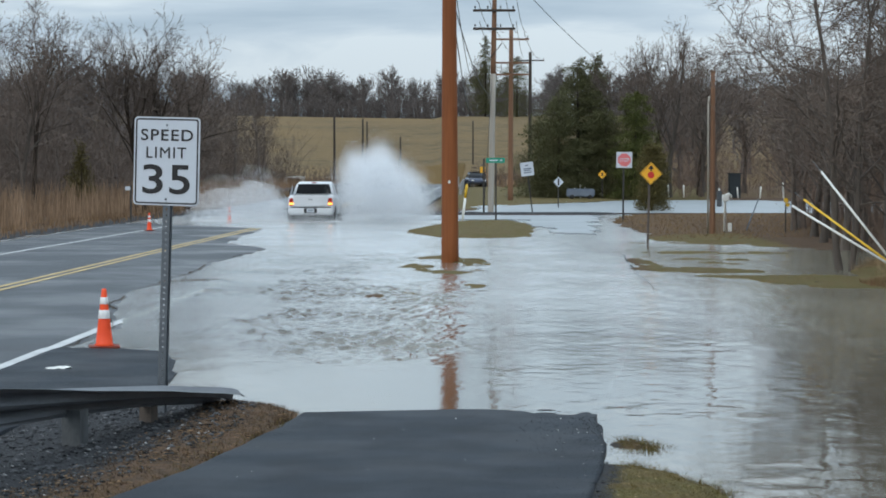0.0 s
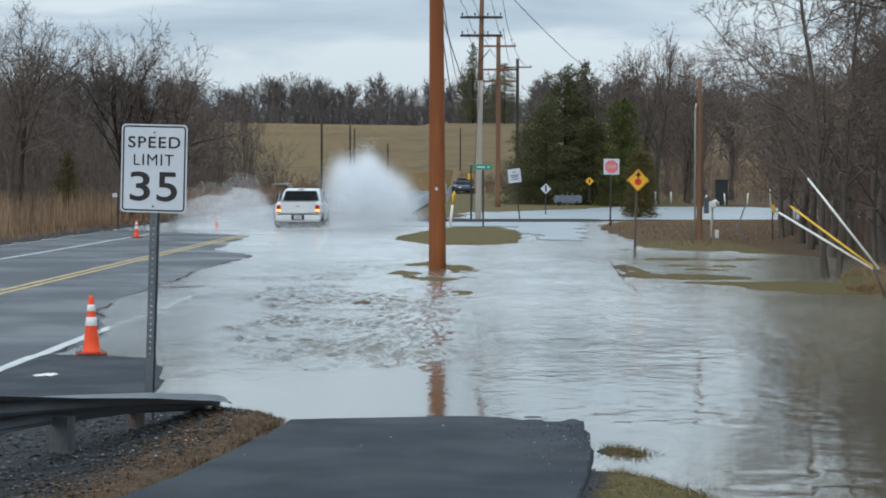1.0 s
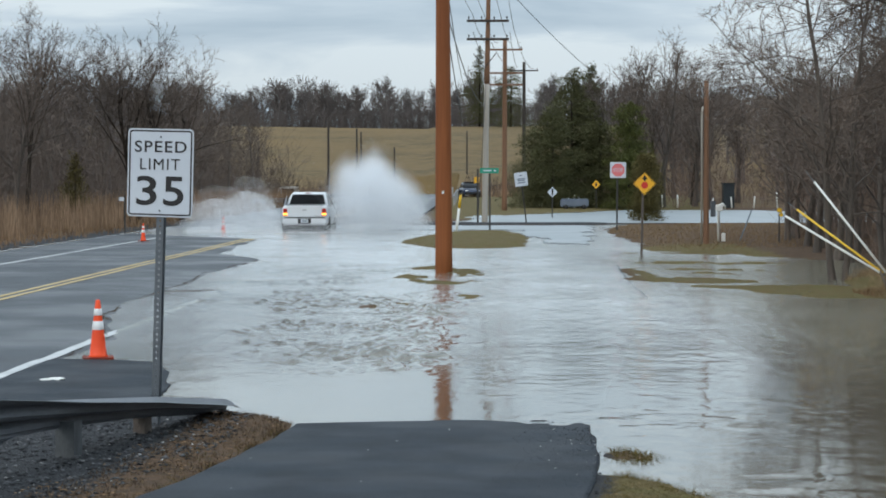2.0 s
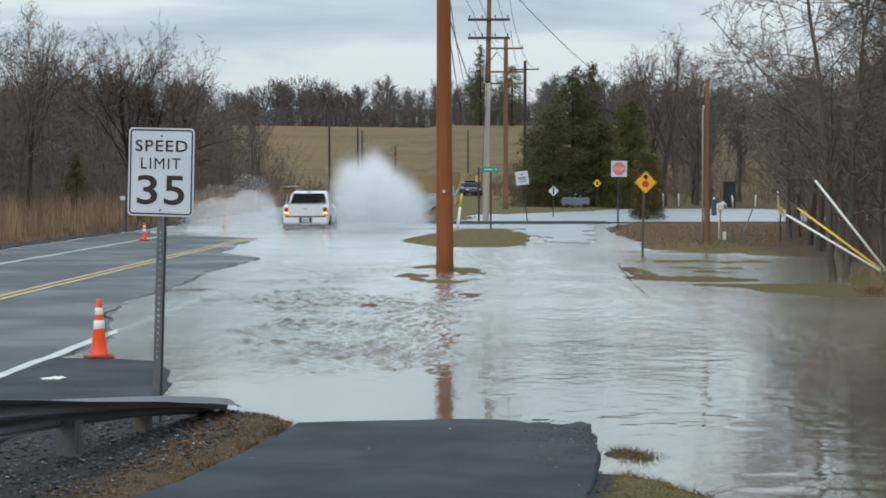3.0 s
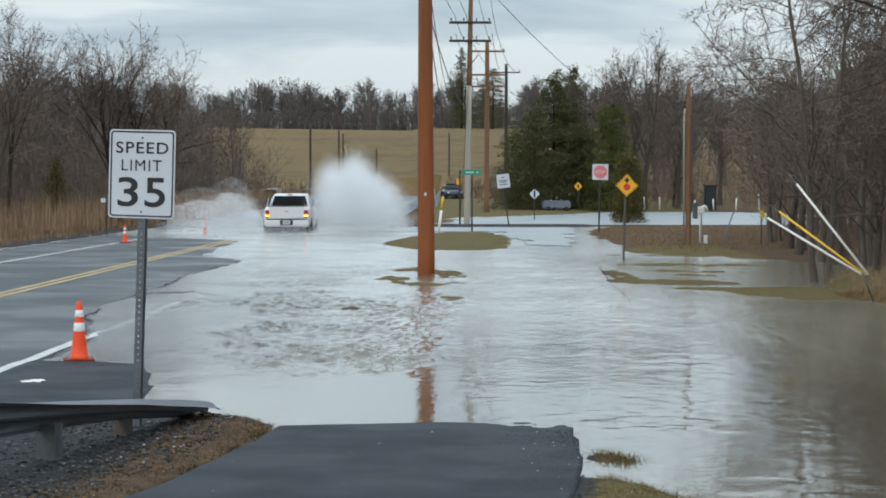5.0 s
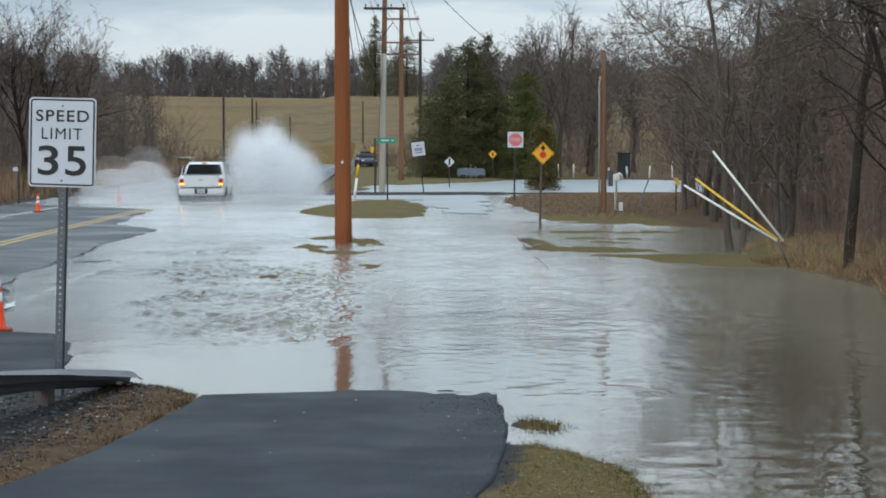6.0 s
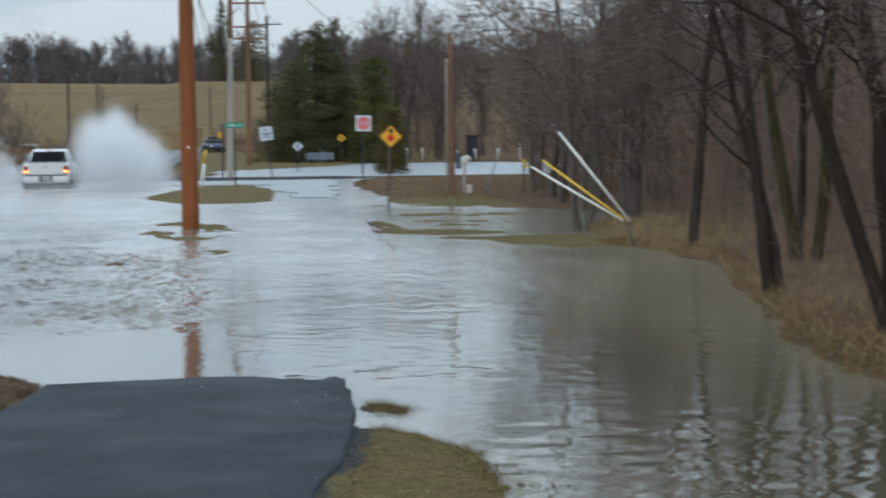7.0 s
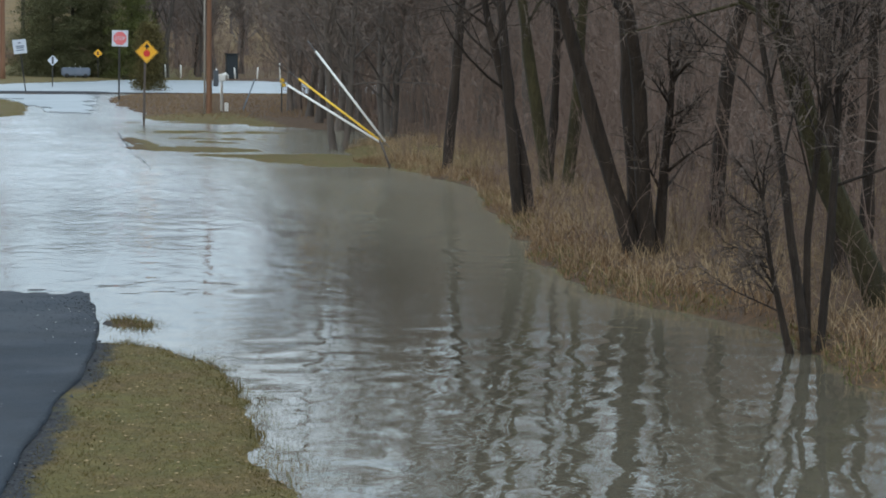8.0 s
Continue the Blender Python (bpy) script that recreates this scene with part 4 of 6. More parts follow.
def joined_wood(name, variants, spots, material, label, height_of=lambda x, y: 1.0, seed=5):
    """A far wood as one object: shaped trees joined."""
    rng = np.random.RandomState(seed)
    VV, TT, base = [], [], 0
    for i, (x, y) in enumerate(spots):
        v, t = variants[i % len(variants)]
        w, k = rng.rand() * 6.28, height_of(x, y) * rng.uniform(0.8, 1.15)
        c, s = math.cos(w) * k, math.sin(w) * k
        q = np.stack([v[:, 0] * c - v[:, 1] * s, v[:, 0] * s + v[:, 1] * c, v[:, 2] * k], 1) + np.array(at_ground(x, y))
        VV.append(q)
        TT.append(t + base)
        base += len(v)
    return tagged(triangles(name, np.concatenate(VV), np.concatenate(TT), material), label, "woods", kind="stuff")


def as_triangles(V, F):
    v = np.array([tuple(a) for a in V])
    t = np.array([x for f in F for x in ((f[0], f[1], f[2]), (f[0], f[2], f[-1]))[:len(f) - 2]], dtype=np.int64)
    return v, t


trng = random.Random(11)

# beside the water: dark trunks on the bank
bank_trees = (
    ((8.52, 33.7), 31, 9.0, 0.10, "dark_bark", ((0, 0, 0.01, 0, 1.0),), "slim dark bare tree standing on the grassy bank"),
    ((7.17, 24.3), 32, 9.0, 0.085, "dark_bark", ((-0.03, 0, -0.24, 0.02, 1.0), (0.06, 0.05, 0.0, 0.03, 0.7)), "bare tree with two dark leaning trunks by the water"),
    ((8.68, 27.9), 33, 9.0, 0.105, "moss_bark", ((-0.12, 0, -0.04, 0, 1.0), (0.13, 0, 0.0, 0, 0.95)), "pair of mossy bare trunks on the bank"),
    ((6.70, 18.6), 34, 9.0, 0.090, "dark_bark", ((-0.05, 0, -0.25, 0.05, 0.95), (0.0, 0.06, -0.16, 0.05, 1.0), (0.05, 0, -0.10, 0.02, 0.9), (0.14, 0.05, 0.10, 0.03, 0.3)),
     "bare tree with dark trunks fanning from one base"),
    ((8.05, 20.2), 52, 9.0, 0.095, "dark_bark", ((0, 0, 0.0, 0, 1.0),), "straight dark bare tree behind tall straw grass"),
    ((5.86, 12.9), 36, 5.5, 0.036, "dark_bark", ((0, 0, -0.02, 0.05, 1.0), (0.09, 0.05, 0.04, 0.03, 0.9), (0.03, 0.12, -0.08, 0.05, 0.8), (-0.04, 0.1, -0.3, 0.05, 0.35)), "thin bare tree with several stems at the water's edge"),
    ((7.18, 14.3), 37, 9.0, 0.118, "moss_bark", ((0, 0, -0.44, 0.0, 1.0),), "thick mossy tree leaning out over the water"),
    ((7.5, 15.9), 38, 8.0, 0.07, "dark_bark", ((0, 0, -0.10, 0.0, 1.0), (0.2, 0.1, 0.05, 0, 0.9)), "dark bare tree among bankside brush"),
    ((9.3, 17.0), 39, 9.0, 0.11, "dark_bark", ((0, 0, 0.03, 0, 1.0),), "dark bare tree among bankside brush"),
    
    ((9.2, 30.0), 41, 8.0, 0.08, "dark_bark", ((0, 0, 0.02, 0, 1.0),), "slim dark bare tree on the bank"),
    ((10.4, 22.5), 42, 9.0, 0.10, "dark_bark", ((0, 0, 0.02, 0, 1.0), (0.3, 0.2, 0.08, 0, 0.8)), "dark bare tree among bankside brush"),
    ((10.8, 26.0), 43, 9.0, 0.09, "bark", ((0, 0, -0.03, 0, 1.0),), "grey bare tree behind the bank"),
    ((11.0, 37.0), 44, 8.5, 0.09, "bark", ((0, 0, -0.05, 0, 1.0), (0.2, 0, 0.06, 0, 0.9)), "grey bare tree behind the bank"),
)
for (bx, by), seed, high, girth, bark, stems, label in bank_trees:
    make_tree(at_ground(bx, by), seed, high, girth, NEAR, M[bark], M["near_twig"], label, stems, "bank trees")

SPREAD = dict(NEAR, kids=(15, 10, 7, 5), first=(0.30, 0.12, 0.12, 0.1), angle=((34, 74), (28, 62), (25, 62), (25, 65)), ratio=(0.60, 0.5, 0.5, 0.55), least=0.005)
make_tree(at_ground(8.3, 42.5), 40, 9.0, 0.085, SPREAD, M["bark"], M["near_twig"], "wide twiggy bare tree behind the guy wires", ((0, 0, -0.05, 0, 1.0), (0.2, 0, 0.06, 0, 0.85)), "bank trees")
make_tree(at_ground(10.3, 47.0), 45, 9.0, 0.085, SPREAD, M["bark"], M["near_twig"], "wide twiggy bare tree at the edge of the wood", ((0, 0, -0.03, 0, 1.0),), "bank trees")

# a few model trees, copied through the woods on both sides
kinds = []
for k, (x, y, high) in enumerate(((-19, 92, 11.5), (-22, 118, 13.0), (-26, 104, 12.0), (14.5, 60, 9.5), (17, 75, 11.0))):
    kinds.append(make_tree(at_ground(x, y), 60 + k, high, 0.15 + 0.01 * k, MID, M["bark"], M["twig"], "grey bare tree in a leafless winter wood", group="winter wood"))
left_ok = lambda x, y: x < road_x(y) - 14.5 and x > road_x(y) - 52 and not (-40 < x < -33 and y < 90)
woods(kinds, scattered(trng, 62, -75, -11, 72, 215, 2.6, left_ok), trng, (1.0, 1.32))
woods(kinds, scattered(trng, 54, 9.5, 46, 22, 135, 2.4, lambda x, y: x > np.interp(y, [20, 36, 60, 95, 100, 135], [10.2, 9.6, 10.5, 25, 27, 29])), trng, (0.95, 1.3))
woods(kinds, scattered(trng, 34, 9.6, 19, 34, 80, 2.0, lambda x, y: x > np.interp(y, [34, 46, 60, 80], [9.6, 9.8, 11.5, 15.5])), trng, (0.42, 0.6))
woods(kinds, scattered(trng, 34, 8, 22, 48, 84, 1.4, lambda x, y: 0.172 * y < x < 0.26 * y), trng, (0.60, 0.80))
woods(kinds, scattered(trng, 34, 11, 62, 152, 205, 3.0, lambda x, y: x > 13 + (y - 150) * 0.05), trng, (1.25, 1.6))

# two wide-crowned trees standing clear of the wood by the road
CROWNED = dict(MID, trunk=0.42, kids=(13, 9, 7, 4), first=(0.42, 0.2, 0.15, 0.2), angle=((12, 46), (22, 48), (25, 52), (25, 60)), ratio=(1.12, 0.52, 0.5, 0.6), least=0.008)
for (x, y), seed, high, girth, stems in (((-18.6, 93), 71, 15.2, 0.17, ((0, 0, 0, 0, 1.0),)), ((-14.7, 97), 72, 13.4, 0.19, ((0, 0, 0.02, 0, 1.0), (0.3, 0.1, 0.16, 0, 0.85))),
                                         ((-13.0, 104), 73, 12.4, 0.16, ((0, 0, 0.03, 0, 1.0),)),
                                         ((17.3, 165), 74, 17.6, 0.24, ((0, 0, -0.02, 0, 1.0),)), ((20.9, 166), 75, 18.2, 0.24, ((0, 0, 0.02, 0, 1.0),))):
    make_tree(at_ground(x, y), seed, high, girth, CROWNED, M["dark_bark"], M["twig"], "bare tree with a wide rounded crown at the wood's edge", stems, "crowned trees")

# the wood along the hilltop and behind everything
far_variants = []
for k in range(4):
    thick, thin = tree_lists(90 + k, 13.0, 0.26, FAR)
    far_variants.append(as_triangles(*tubes_mesh(thick + thin)))
CREST = dict(FAR, trunk=0.5, kids=(13, 7, 4), first=(0.3, 0.15, 0.15), angle=((18, 50), (22, 52), (25, 60)), ratio=(0.72, 0.52, 0.5), least=0.030, bend=(0.06, 0.12, 0.16, 0.2))
crest_variants = []
for k in range(6):
    thick, thin = tree_lists(190 + k, 12.5, 0.24, CREST, ((0, 0, 0, 0, 1.0),) if k % 2 else ((0, 0, -0.05, 0, 1.0), (0.6, 0.3, 0.12, 0, 0.9)))
    crest_variants.append(as_triangles(*tubes_mesh(thick + thin)))
crest = scattered(trng, 150, -105, 75, 506, 540, 2.6)
joined_wood("hilltop_wood", crest_variants, crest, M["hazed_twig"], "long leafless wood along the crest of the hill", lambda x, y: 1.28 + 0.22 * math.sin(x * 0.21) * math.sin(x * 0.05 + 1) + 0.15 * math.sin(x * 0.9))
behind = scattered(trng, 66, -110, -16, 120, 330, 3.6, lambda x, y: x < road_x(y) - 20 - max(0, y - 230) * 0.02 and x < -0.085 * y - 8) \
    + scattered(trng, 100, 16, 90, 60, 330, 3.0, lambda x, y: x > np.interp(y, [60, 148, 152, 200, 330], [22, 28, 17, 19, 27]))
joined_wood("far_wood", far_variants, behind, M["hazed_twig"], "deep leafless grey-brown winter wood", lambda x, y: 0.95, 6)


# conifers
def make_conifer(where, seed, height, spread, material, label, start=0.06, ragged=0.25, full=0.6, dense=1.0):
    """An evergreen: trunk and drooping boughs set with small tufts; full sets how soon the crown narrows."""
    thing = empty_thing("conifer", where, label, "tree", "conifers")
    rng = np.random.RandomState(seed)
    tube("trunk", [(0, 0, -0.3), (0.03, 0, height * 0.5), (0, 0, height)], [spread * 0.055, spread * 0.035, 0.01], 7, M["dark_bark"], thing)
    rows = []
    z = height * start
    while z < height * 0.985:
        reach = spread * (1 - z / height) ** full * rng.uniform(1 - ragged, 1 + ragged) + 0.10
        for _ in range(8):
            long = reach * rng.uniform(0.45, 1.15)
            rows.append((z + rng.normal(0, 0.1 + 0.01 * height), rng.rand() * 6.283, long, int((12 + 32 * long) * dense)))
        z += height * 0.02 + 0.06
    rows = np.array(rows)
    which = np.repeat(np.arange(len(rows)), rows[:, 3].astype(int))
    n = len(which)
    zz, w, long = rows[which, 0], rows[which, 1], rows[which, 2]
    f = rng.rand(n) ** 0.6
    out, side = np.stack([np.cos(w), np.sin(w), 0 * w], 1), np.stack([-np.sin(w), np.cos(w), 0 * w], 1)
    c = out * (long * f)[:, None] + side * (rng.normal(0, 1, n) * (0.10 + 0.16 * long * f))[:, None]
    c[:, 2] += zz - 0.16 * long * f * f + rng.normal(0, 0.12, n)
    size = (rng.uniform(0.03, 0.075, n) * (0.6 + 0.05 * height))[:, None]
    a = out * size * 1.3 + rng.normal(0, 0.8, (n, 3)) * size
    b = side * size * 0.7 + rng.normal(0, 0.6, (n, 3)) * size
    V = np.stack([c - b * 0.5, c + b * 0.5, c + a, c - a * 0.2 - np.array([0, 0, 0.8]) * size], 1).reshape(-1, 3)
    k = np.arange(n)[:, None] * 4
    triangles("crown", V, np.concatenate([k + np.array([[0, 1, 2]]), k + np.array([[0, 3, 1]])], 0), material, thing)
    return thing


make_conifer(at_ground(8.6, 152), 1, 7.6, 3.0, M["needle"], "dark green spruce beyond the flooded lot", 0.04, 0.35, 0.38, 1.9)
make_conifer(at_ground(10.2, 155), 2, 10.4, 3.1, M["needle"], "tall rounded dark spruce beyond the flooded lot", 0.04, 0.35, 0.42, 1.9)
make_conifer(at_ground(11.9, 158), 10, 11.0, 2.3, M["needle"], "thin ragged dark spruce beyond the flooded lot", 0.2, 0.6, 0.7, 1.6)
make_conifer(at_ground(7.6, 156), 3, 6.0, 2.6, M["needle"], "broad dark evergreen beyond the flooded lot", 0.03, 0.4, 0.35, 1.8)
make_conifer(at_ground(14.2, 151), 4, 7.9, 2.2, M["needle_light"], "full green pine beyond the flooded lot", 0.03, 0.3, 0.35, 2.2)
make_conifer(at_ground(12.2, 153), 5, 6.6, 2.6, M["needle"], "dark evergreen beyond the flooded lot", 0.03, 0.4, 0.35, 1.9)
make_conifer(at_ground(10.9, 106.5), 6, 3.6, 0.90, M["needle_brown"], "small clipped bronze-green evergreen at the edge of the lot", 0.10, 0.12, 0.16, 2.6)
make_conifer(at_ground(10.0, 480), 7, 19, 5.0, M["needle"], "dark pointed conifer on the hill", 0.05, 0.4, 0.7)
make_conifer(at_ground(17.0, 470), 8, 14, 5.0, M["needle"], "dark rounded conifer on the hill", 0.05, 0.4, 0.4)
make_conifer(at_ground(-17.2, 97), 9, 3.2, 0.9, M["needle_brown"], "young evergreen at the edge of the wood", 0.03, 0.4)

# ---- brush, reeds and grass ----
def stalks(name, xyz, height, width, lean, material, label, category, seed=0, parts=1):
    """Many bent blades, each a tapering strip; xyz are their feet."""
    rng = np.random.RandomState(seed)
    n = len(xyz)
    h = height[0] + (height[1] - height[0]) * rng.rand(n) ** 1.4
    w = rng.rand(n) * 6.283
    tilt = np.abs(rng.normal(0, lean, n))
    bend = np.stack([np.cos(w) * tilt, np.sin(w) * tilt, np.ones(n)], 1) * h[:, None]
    s = rng.rand(n) * 3.1416
    wide = np.stack([np.cos(s), np.sin(s) * 0.4, 0 * s], 1) * width * rng.uniform(0.6, 1.3, n)[:, None] * 0.5
    mid = xyz + bend * np.array([0.42, 0.42, 0.56])
    V = np.stack([xyz - wide, xyz + wide, mid + wide * 0.7, mid - wide * 0.7, xyz + bend], 1).reshape(-1, 3)
    k = np.arange(n)[:, None] * 5
    T = np.concatenate([k + np.array([[0, 1, 2]]), k + np.array([[0, 2, 3]]), k + np.array([[3, 2, 4]])], 0)
    return tagged(triangles(name, V, T, material), label, category, kind="stuff")


def feet(count, x0, x1, y0, y1, keep, seed, sink=0.02):
    """Random feet on the ground where keep(x, y, z) holds."""
    rng = np.random.RandomState(seed)
    x, y = rng.uniform(x0, x1, count), rng.uniform(y0, y1, count)
    z = ground_z(x, y)
    ok = keep(x, y, z)
    return np.stack([x, y, z - sink], 1)[ok]


def off_paving(x, y):
    u = x - road_x(y)
    return ~((u > ROAD_EDGE[0]) & (x < road_hi(y))) & ~((x > np.interp(y, PATH_Y, PATH_L) - 0.01) & (x < np.interp(y, PATH_Y, PATH_R) + 0.01))


def clumpy(x, y, scale, level, seed):
    return rough_noise(x * scale, y * scale, seed) > level


left_of = lambda x, y: road_x(y) + ROAD_EDGE[0] - x
stalks("reed_bed", feet(60000, -34, -8, 54, 196, lambda x, y, z: (left_of(x, y) > 1.6) & (left_of(x, y) < 11) & (z > 0) & clumpy(x, y, 0.35, 0.38, 41), 1), (0.5, 1.75), 0.035, 0.16, M["reed"],
       "dry russet reeds and weeds along the road", "reeds", 1)
stalks("verge_grass", feet(26000, -24, -8, 50, 190, lambda x, y, z: (left_of(x, y) > 0.5) & (left_of(x, y) < 3.2) & (z > 0), 2), (0.1, 0.4), 0.03, 0.4, M["litter"],
       "short dead grass at the road's edge", "grass", 2)
stalks("bank_grass", feet(110000, 5.2, 12, 10, 46, lambda x, y, z: (z > 0.0) & (inside(x, y, BANK_RIGHT) > 0.1) & clumpy(x, y, 1.3, 0.42, 42), 3), (0.03, 0.26), 0.007, 1.1, M["straw"],
       "tall matted straw-coloured grass on the bank", "grass", 3)
stalks("bank_moss", feet(70000, 5.2, 9, 10, 32, lambda x, y, z: (z > -0.01) & (inside(x, y, BANK_RIGHT) > -0.35) & (inside(x, y, BANK_RIGHT) < 0.45) & clumpy(x, y, 0.6, 0.44, 54), 20), (0.02, 0.075), 0.010, 1.0, M["moss"],
       "low mossy green grass along the water's edge", "grass", 20)
stalks("bank_edge_grass", feet(60000, 5.2, 9, 10, 38, lambda x, y, z: (z > 0.0) & (inside(x, y, BANK_RIGHT) > -0.3) & (inside(x, y, BANK_RIGHT) < 0.8), 4), (0.03, 0.13), 0.012, 0.6, M["litter"],
       "short brown grass along the water's edge", "grass", 4)
stalks("verge_turf", feet(150000, 0.3, 2.6, 8, 17.3, lambda x, y, z: (z > -0.035 + 0.03 * rough_noise(x * 5, y * 5, 44)) & (x - np.interp(y, PATH_Y, PATH_R) > 0.0 + 0.16 * rough_noise(x * 2.2, y * 1.6, 71)) & (inside(x, y, VERGE_RIGHT) > -0.9), 5), (0.012, 0.038), 0.006, 1.3, M["verge_lawn"],
       "short yellow-green winter turf beside the path", "grass", 5)
stalks("island_turf", feet(110000, -1.6, 10, 30, 87, lambda x, y, z: (z > -0.055 + 0.07 * rough_noise(x * 3.3, y * 1.7, 72)) & off_paving(x, y), 6), (0.012, 0.042), 0.012, 1.0, M["lawn"],
       "flooded patches of yellow-green turf", "grass", 6)
stalks("far_bank_grass", feet(90000, 6, 40, 60, 112, lambda x, y, z: (z > 0.02) & (inside(x, y, BANK_FAR) > 0), 7), (0.03, 0.12), 0.024, 0.9, M["far_litter"],
       "brown dead grass on the far bank", "grass", 7)
stalks("rail_side_grass", feet(56000, -3.6, -1.0, 8, 19.2, lambda x, y, z: (z > -0.01) & off_paving(x, y) & (np.abs(x - np.interp(y, PATH_Y, PATH_L) + 0.36) < 0.42) & clumpy(x, y, 2.5, 0.36, 43), 8), (0.015, 0.055), 0.008, 0.8,
       M["leaf_mould"], "dead leaves and brown grass between path and guardrail", "grass", 8)


stalks("rail_side_turf", feet(30000, -3.6, -1.0, 8, 19.2, lambda x, y, z: (z > -0.01) & off_paving(x, y) & (np.abs(x - np.interp(y, PATH_Y, PATH_L) + 0.22) < 0.22) & clumpy(x, y, 1.7, 0.42, 53), 19), (0.012, 0.045), 0.006, 1.0,
       M["verge_lawn"], "thin olive grass along the path's edge", "grass", 19)


def thicket(name, spots, height, material, label, seed, arms=5, girth=0.012):
    """Leafless brush: slender forked stems, joined."""
    rng = np.random.RandomState(seed)
    n = len(spots)
    pieces = []

    def slivers(a, b, r):
        side = np.cross(b - a, rng.normal(0, 1, a.shape))
        side *= r / (np.linalg.norm(side, axis=1, keepdims=True) + 1e-9)
        pieces.append(np.stack([a - side, a + side, b], 1))

    h = rng.uniform(height[0], height[1], (n, 1))
    p, d = spots.copy(), np.concatenate([rng.normal(0, 0.16, (n, 2)), np.ones((n, 1))], 1)
    for i in range(4):
        q = p + d * h / 4
        slivers(p, q + d * h * 0.06, girth * (1 - 0.18 * i))
        for _ in range(arms):
            w = d * rng.uniform(0.3, 0.9, (n, 1)) + rng.normal(0, 0.55, (n, 3))
            s = p + (q - p) * rng.rand(n, 1)
            e = s + w * h * rng.uniform(0.08, 0.2, (n, 1))
            slivers(s, e, girth * 0.55)
            slivers(s + (e - s) * 0.6, e + (w + rng.normal(0, 0.5, (n, 3))) * h * 0.09, girth * 0.45)
        p, d = q, d + rng.normal(0, 0.16, (n, 3)) * np.array([1, 1, 0.3])
    V = np.concatenate(pieces).reshape(-1, 3)
    return tagged(triangles(name, V, np.arange(len(V)).reshape(-1, 3), material), label, "brush", kind="stuff")


thicket("roadside_brush", feet(7000, -62, -14, 66, 215, lambda x, y, z: (left_of(x, y) > 5.5) & (left_of(x, y) < 34), 11), (1.8, 6.0), M["twig"],
        "dense leafless brush below the wood beside the road", 11, 5, 0.026)
thicket("bank_brush", feet(6000, 7.3, 28, 10, 66, lambda x, y, z: (inside(x, y, BANK_RIGHT) > 1.6) | ((y > 46) & (x > 11)), 12), (0.9, 4.2), M["thicket"],
        "dense leafless brush under the bank trees", 12, 5, 0.009)
thicket("lot_brush", feet(3200, 9, 70, 66, 215, lambda x, y, z: (x > np.interp(y, [66, 95, 110, 148, 152, 215], [11, 24.5, 27, 27, 13, 14])), 13), (1.5, 6.0), M["thicket"],
        "dense leafless brush behind the flooded lot", 13, 5, 0.026)
thicket("hill_foot_brush", feet(1200, -26, 30, 205, 245, lambda x, y, z: np.abs(x - road_x(y) + 4) > 7, 14), (0.8, 2.6), M["twig"], "low bare brush at the foot of the hill", 14, 4, 0.03)

stalks("hill_foot_weeds", feet(16000, -24, 26, 206, 262, lambda x, y, z: (np.abs(x - road_x(y) + 4) > 6.6) & clumpy(x, y, 0.12, 0.42, 50), 18), (0.3, 1.1), 0.09, 0.35, M["reed"],
       "tall dry russet weeds at the foot of the hill", "weeds", 18)
thicket("hilltop_brush", feet(5200, -120, 100, 498, 522, lambda x, y, z: x < 999, 15), (2.2, 6.5), M["hazed_twig"], "dark hedge-like brush along the hilltop", 15, 4, 0.085)
thicket("bank_twigs", feet(2600, 5.4, 10, 10, 40, lambda x, y, z: (inside(x, y, BANK_RIGHT) > 0.25) & clumpy(x, y, 0.9, 0.5, 48), 16), (0.3, 1.2), M["thicket"], "thin bare twigs and stalks among the bank grass", 16, 2, 0.005)
stalks("waterside_tufts", feet(60000, 0.4, 3.0, 8, 17.5, lambda x, y, z: (z > -0.085) & (z < 0.012) & (x - np.interp(y, PATH_Y, PATH_R) > 0.1) & ((inside(x, y, VERGE_RIGHT) > -0.6) | (np.hypot(x - 1.62, y - 15.2) < 0.62)) & clumpy(x, y * 2, 3.4, 0.43, 49), 17), (0.03, 0.085), 0.006, 1.3, M["verge_lawn"],
       "drowned grass tufts fringing the verge", "grass", 17)


# ---- speed limit sign ----
def rounded_plate(w, h, r, y0, y1, bm=None):
    """A plate in the xz plane, centred, with rounded corners, from y0 to y1."""
    bm = bm or bmesh.new()
    ring = []
    for cx, cz, a0 in ((w / 2 - r, h / 2 - r, 0), (-w / 2 + r, h / 2 - r, 90), (-w / 2 + r, -h / 2 + r, 180), (w / 2 - r, -h / 2 + r, 270)):
        for k in range(6):
            a = radians(a0 + 18 * k)
            ring.append((cx + r * math.cos(a), cz + r * math.sin(a)))
    lo = [bm.verts.new((x, y0, z)) for x, z in ring]
    hi = [bm.verts.new((x, y1, z)) for x, z in ring]
    bm.faces.new(lo)
    bm.faces.new(hi[::-1])
    for i in range(len(ring)):
        j = (i + 1) % len(ring)
        bm.faces.new((lo[i], lo[j], hi[j], hi[i]))
    return bm


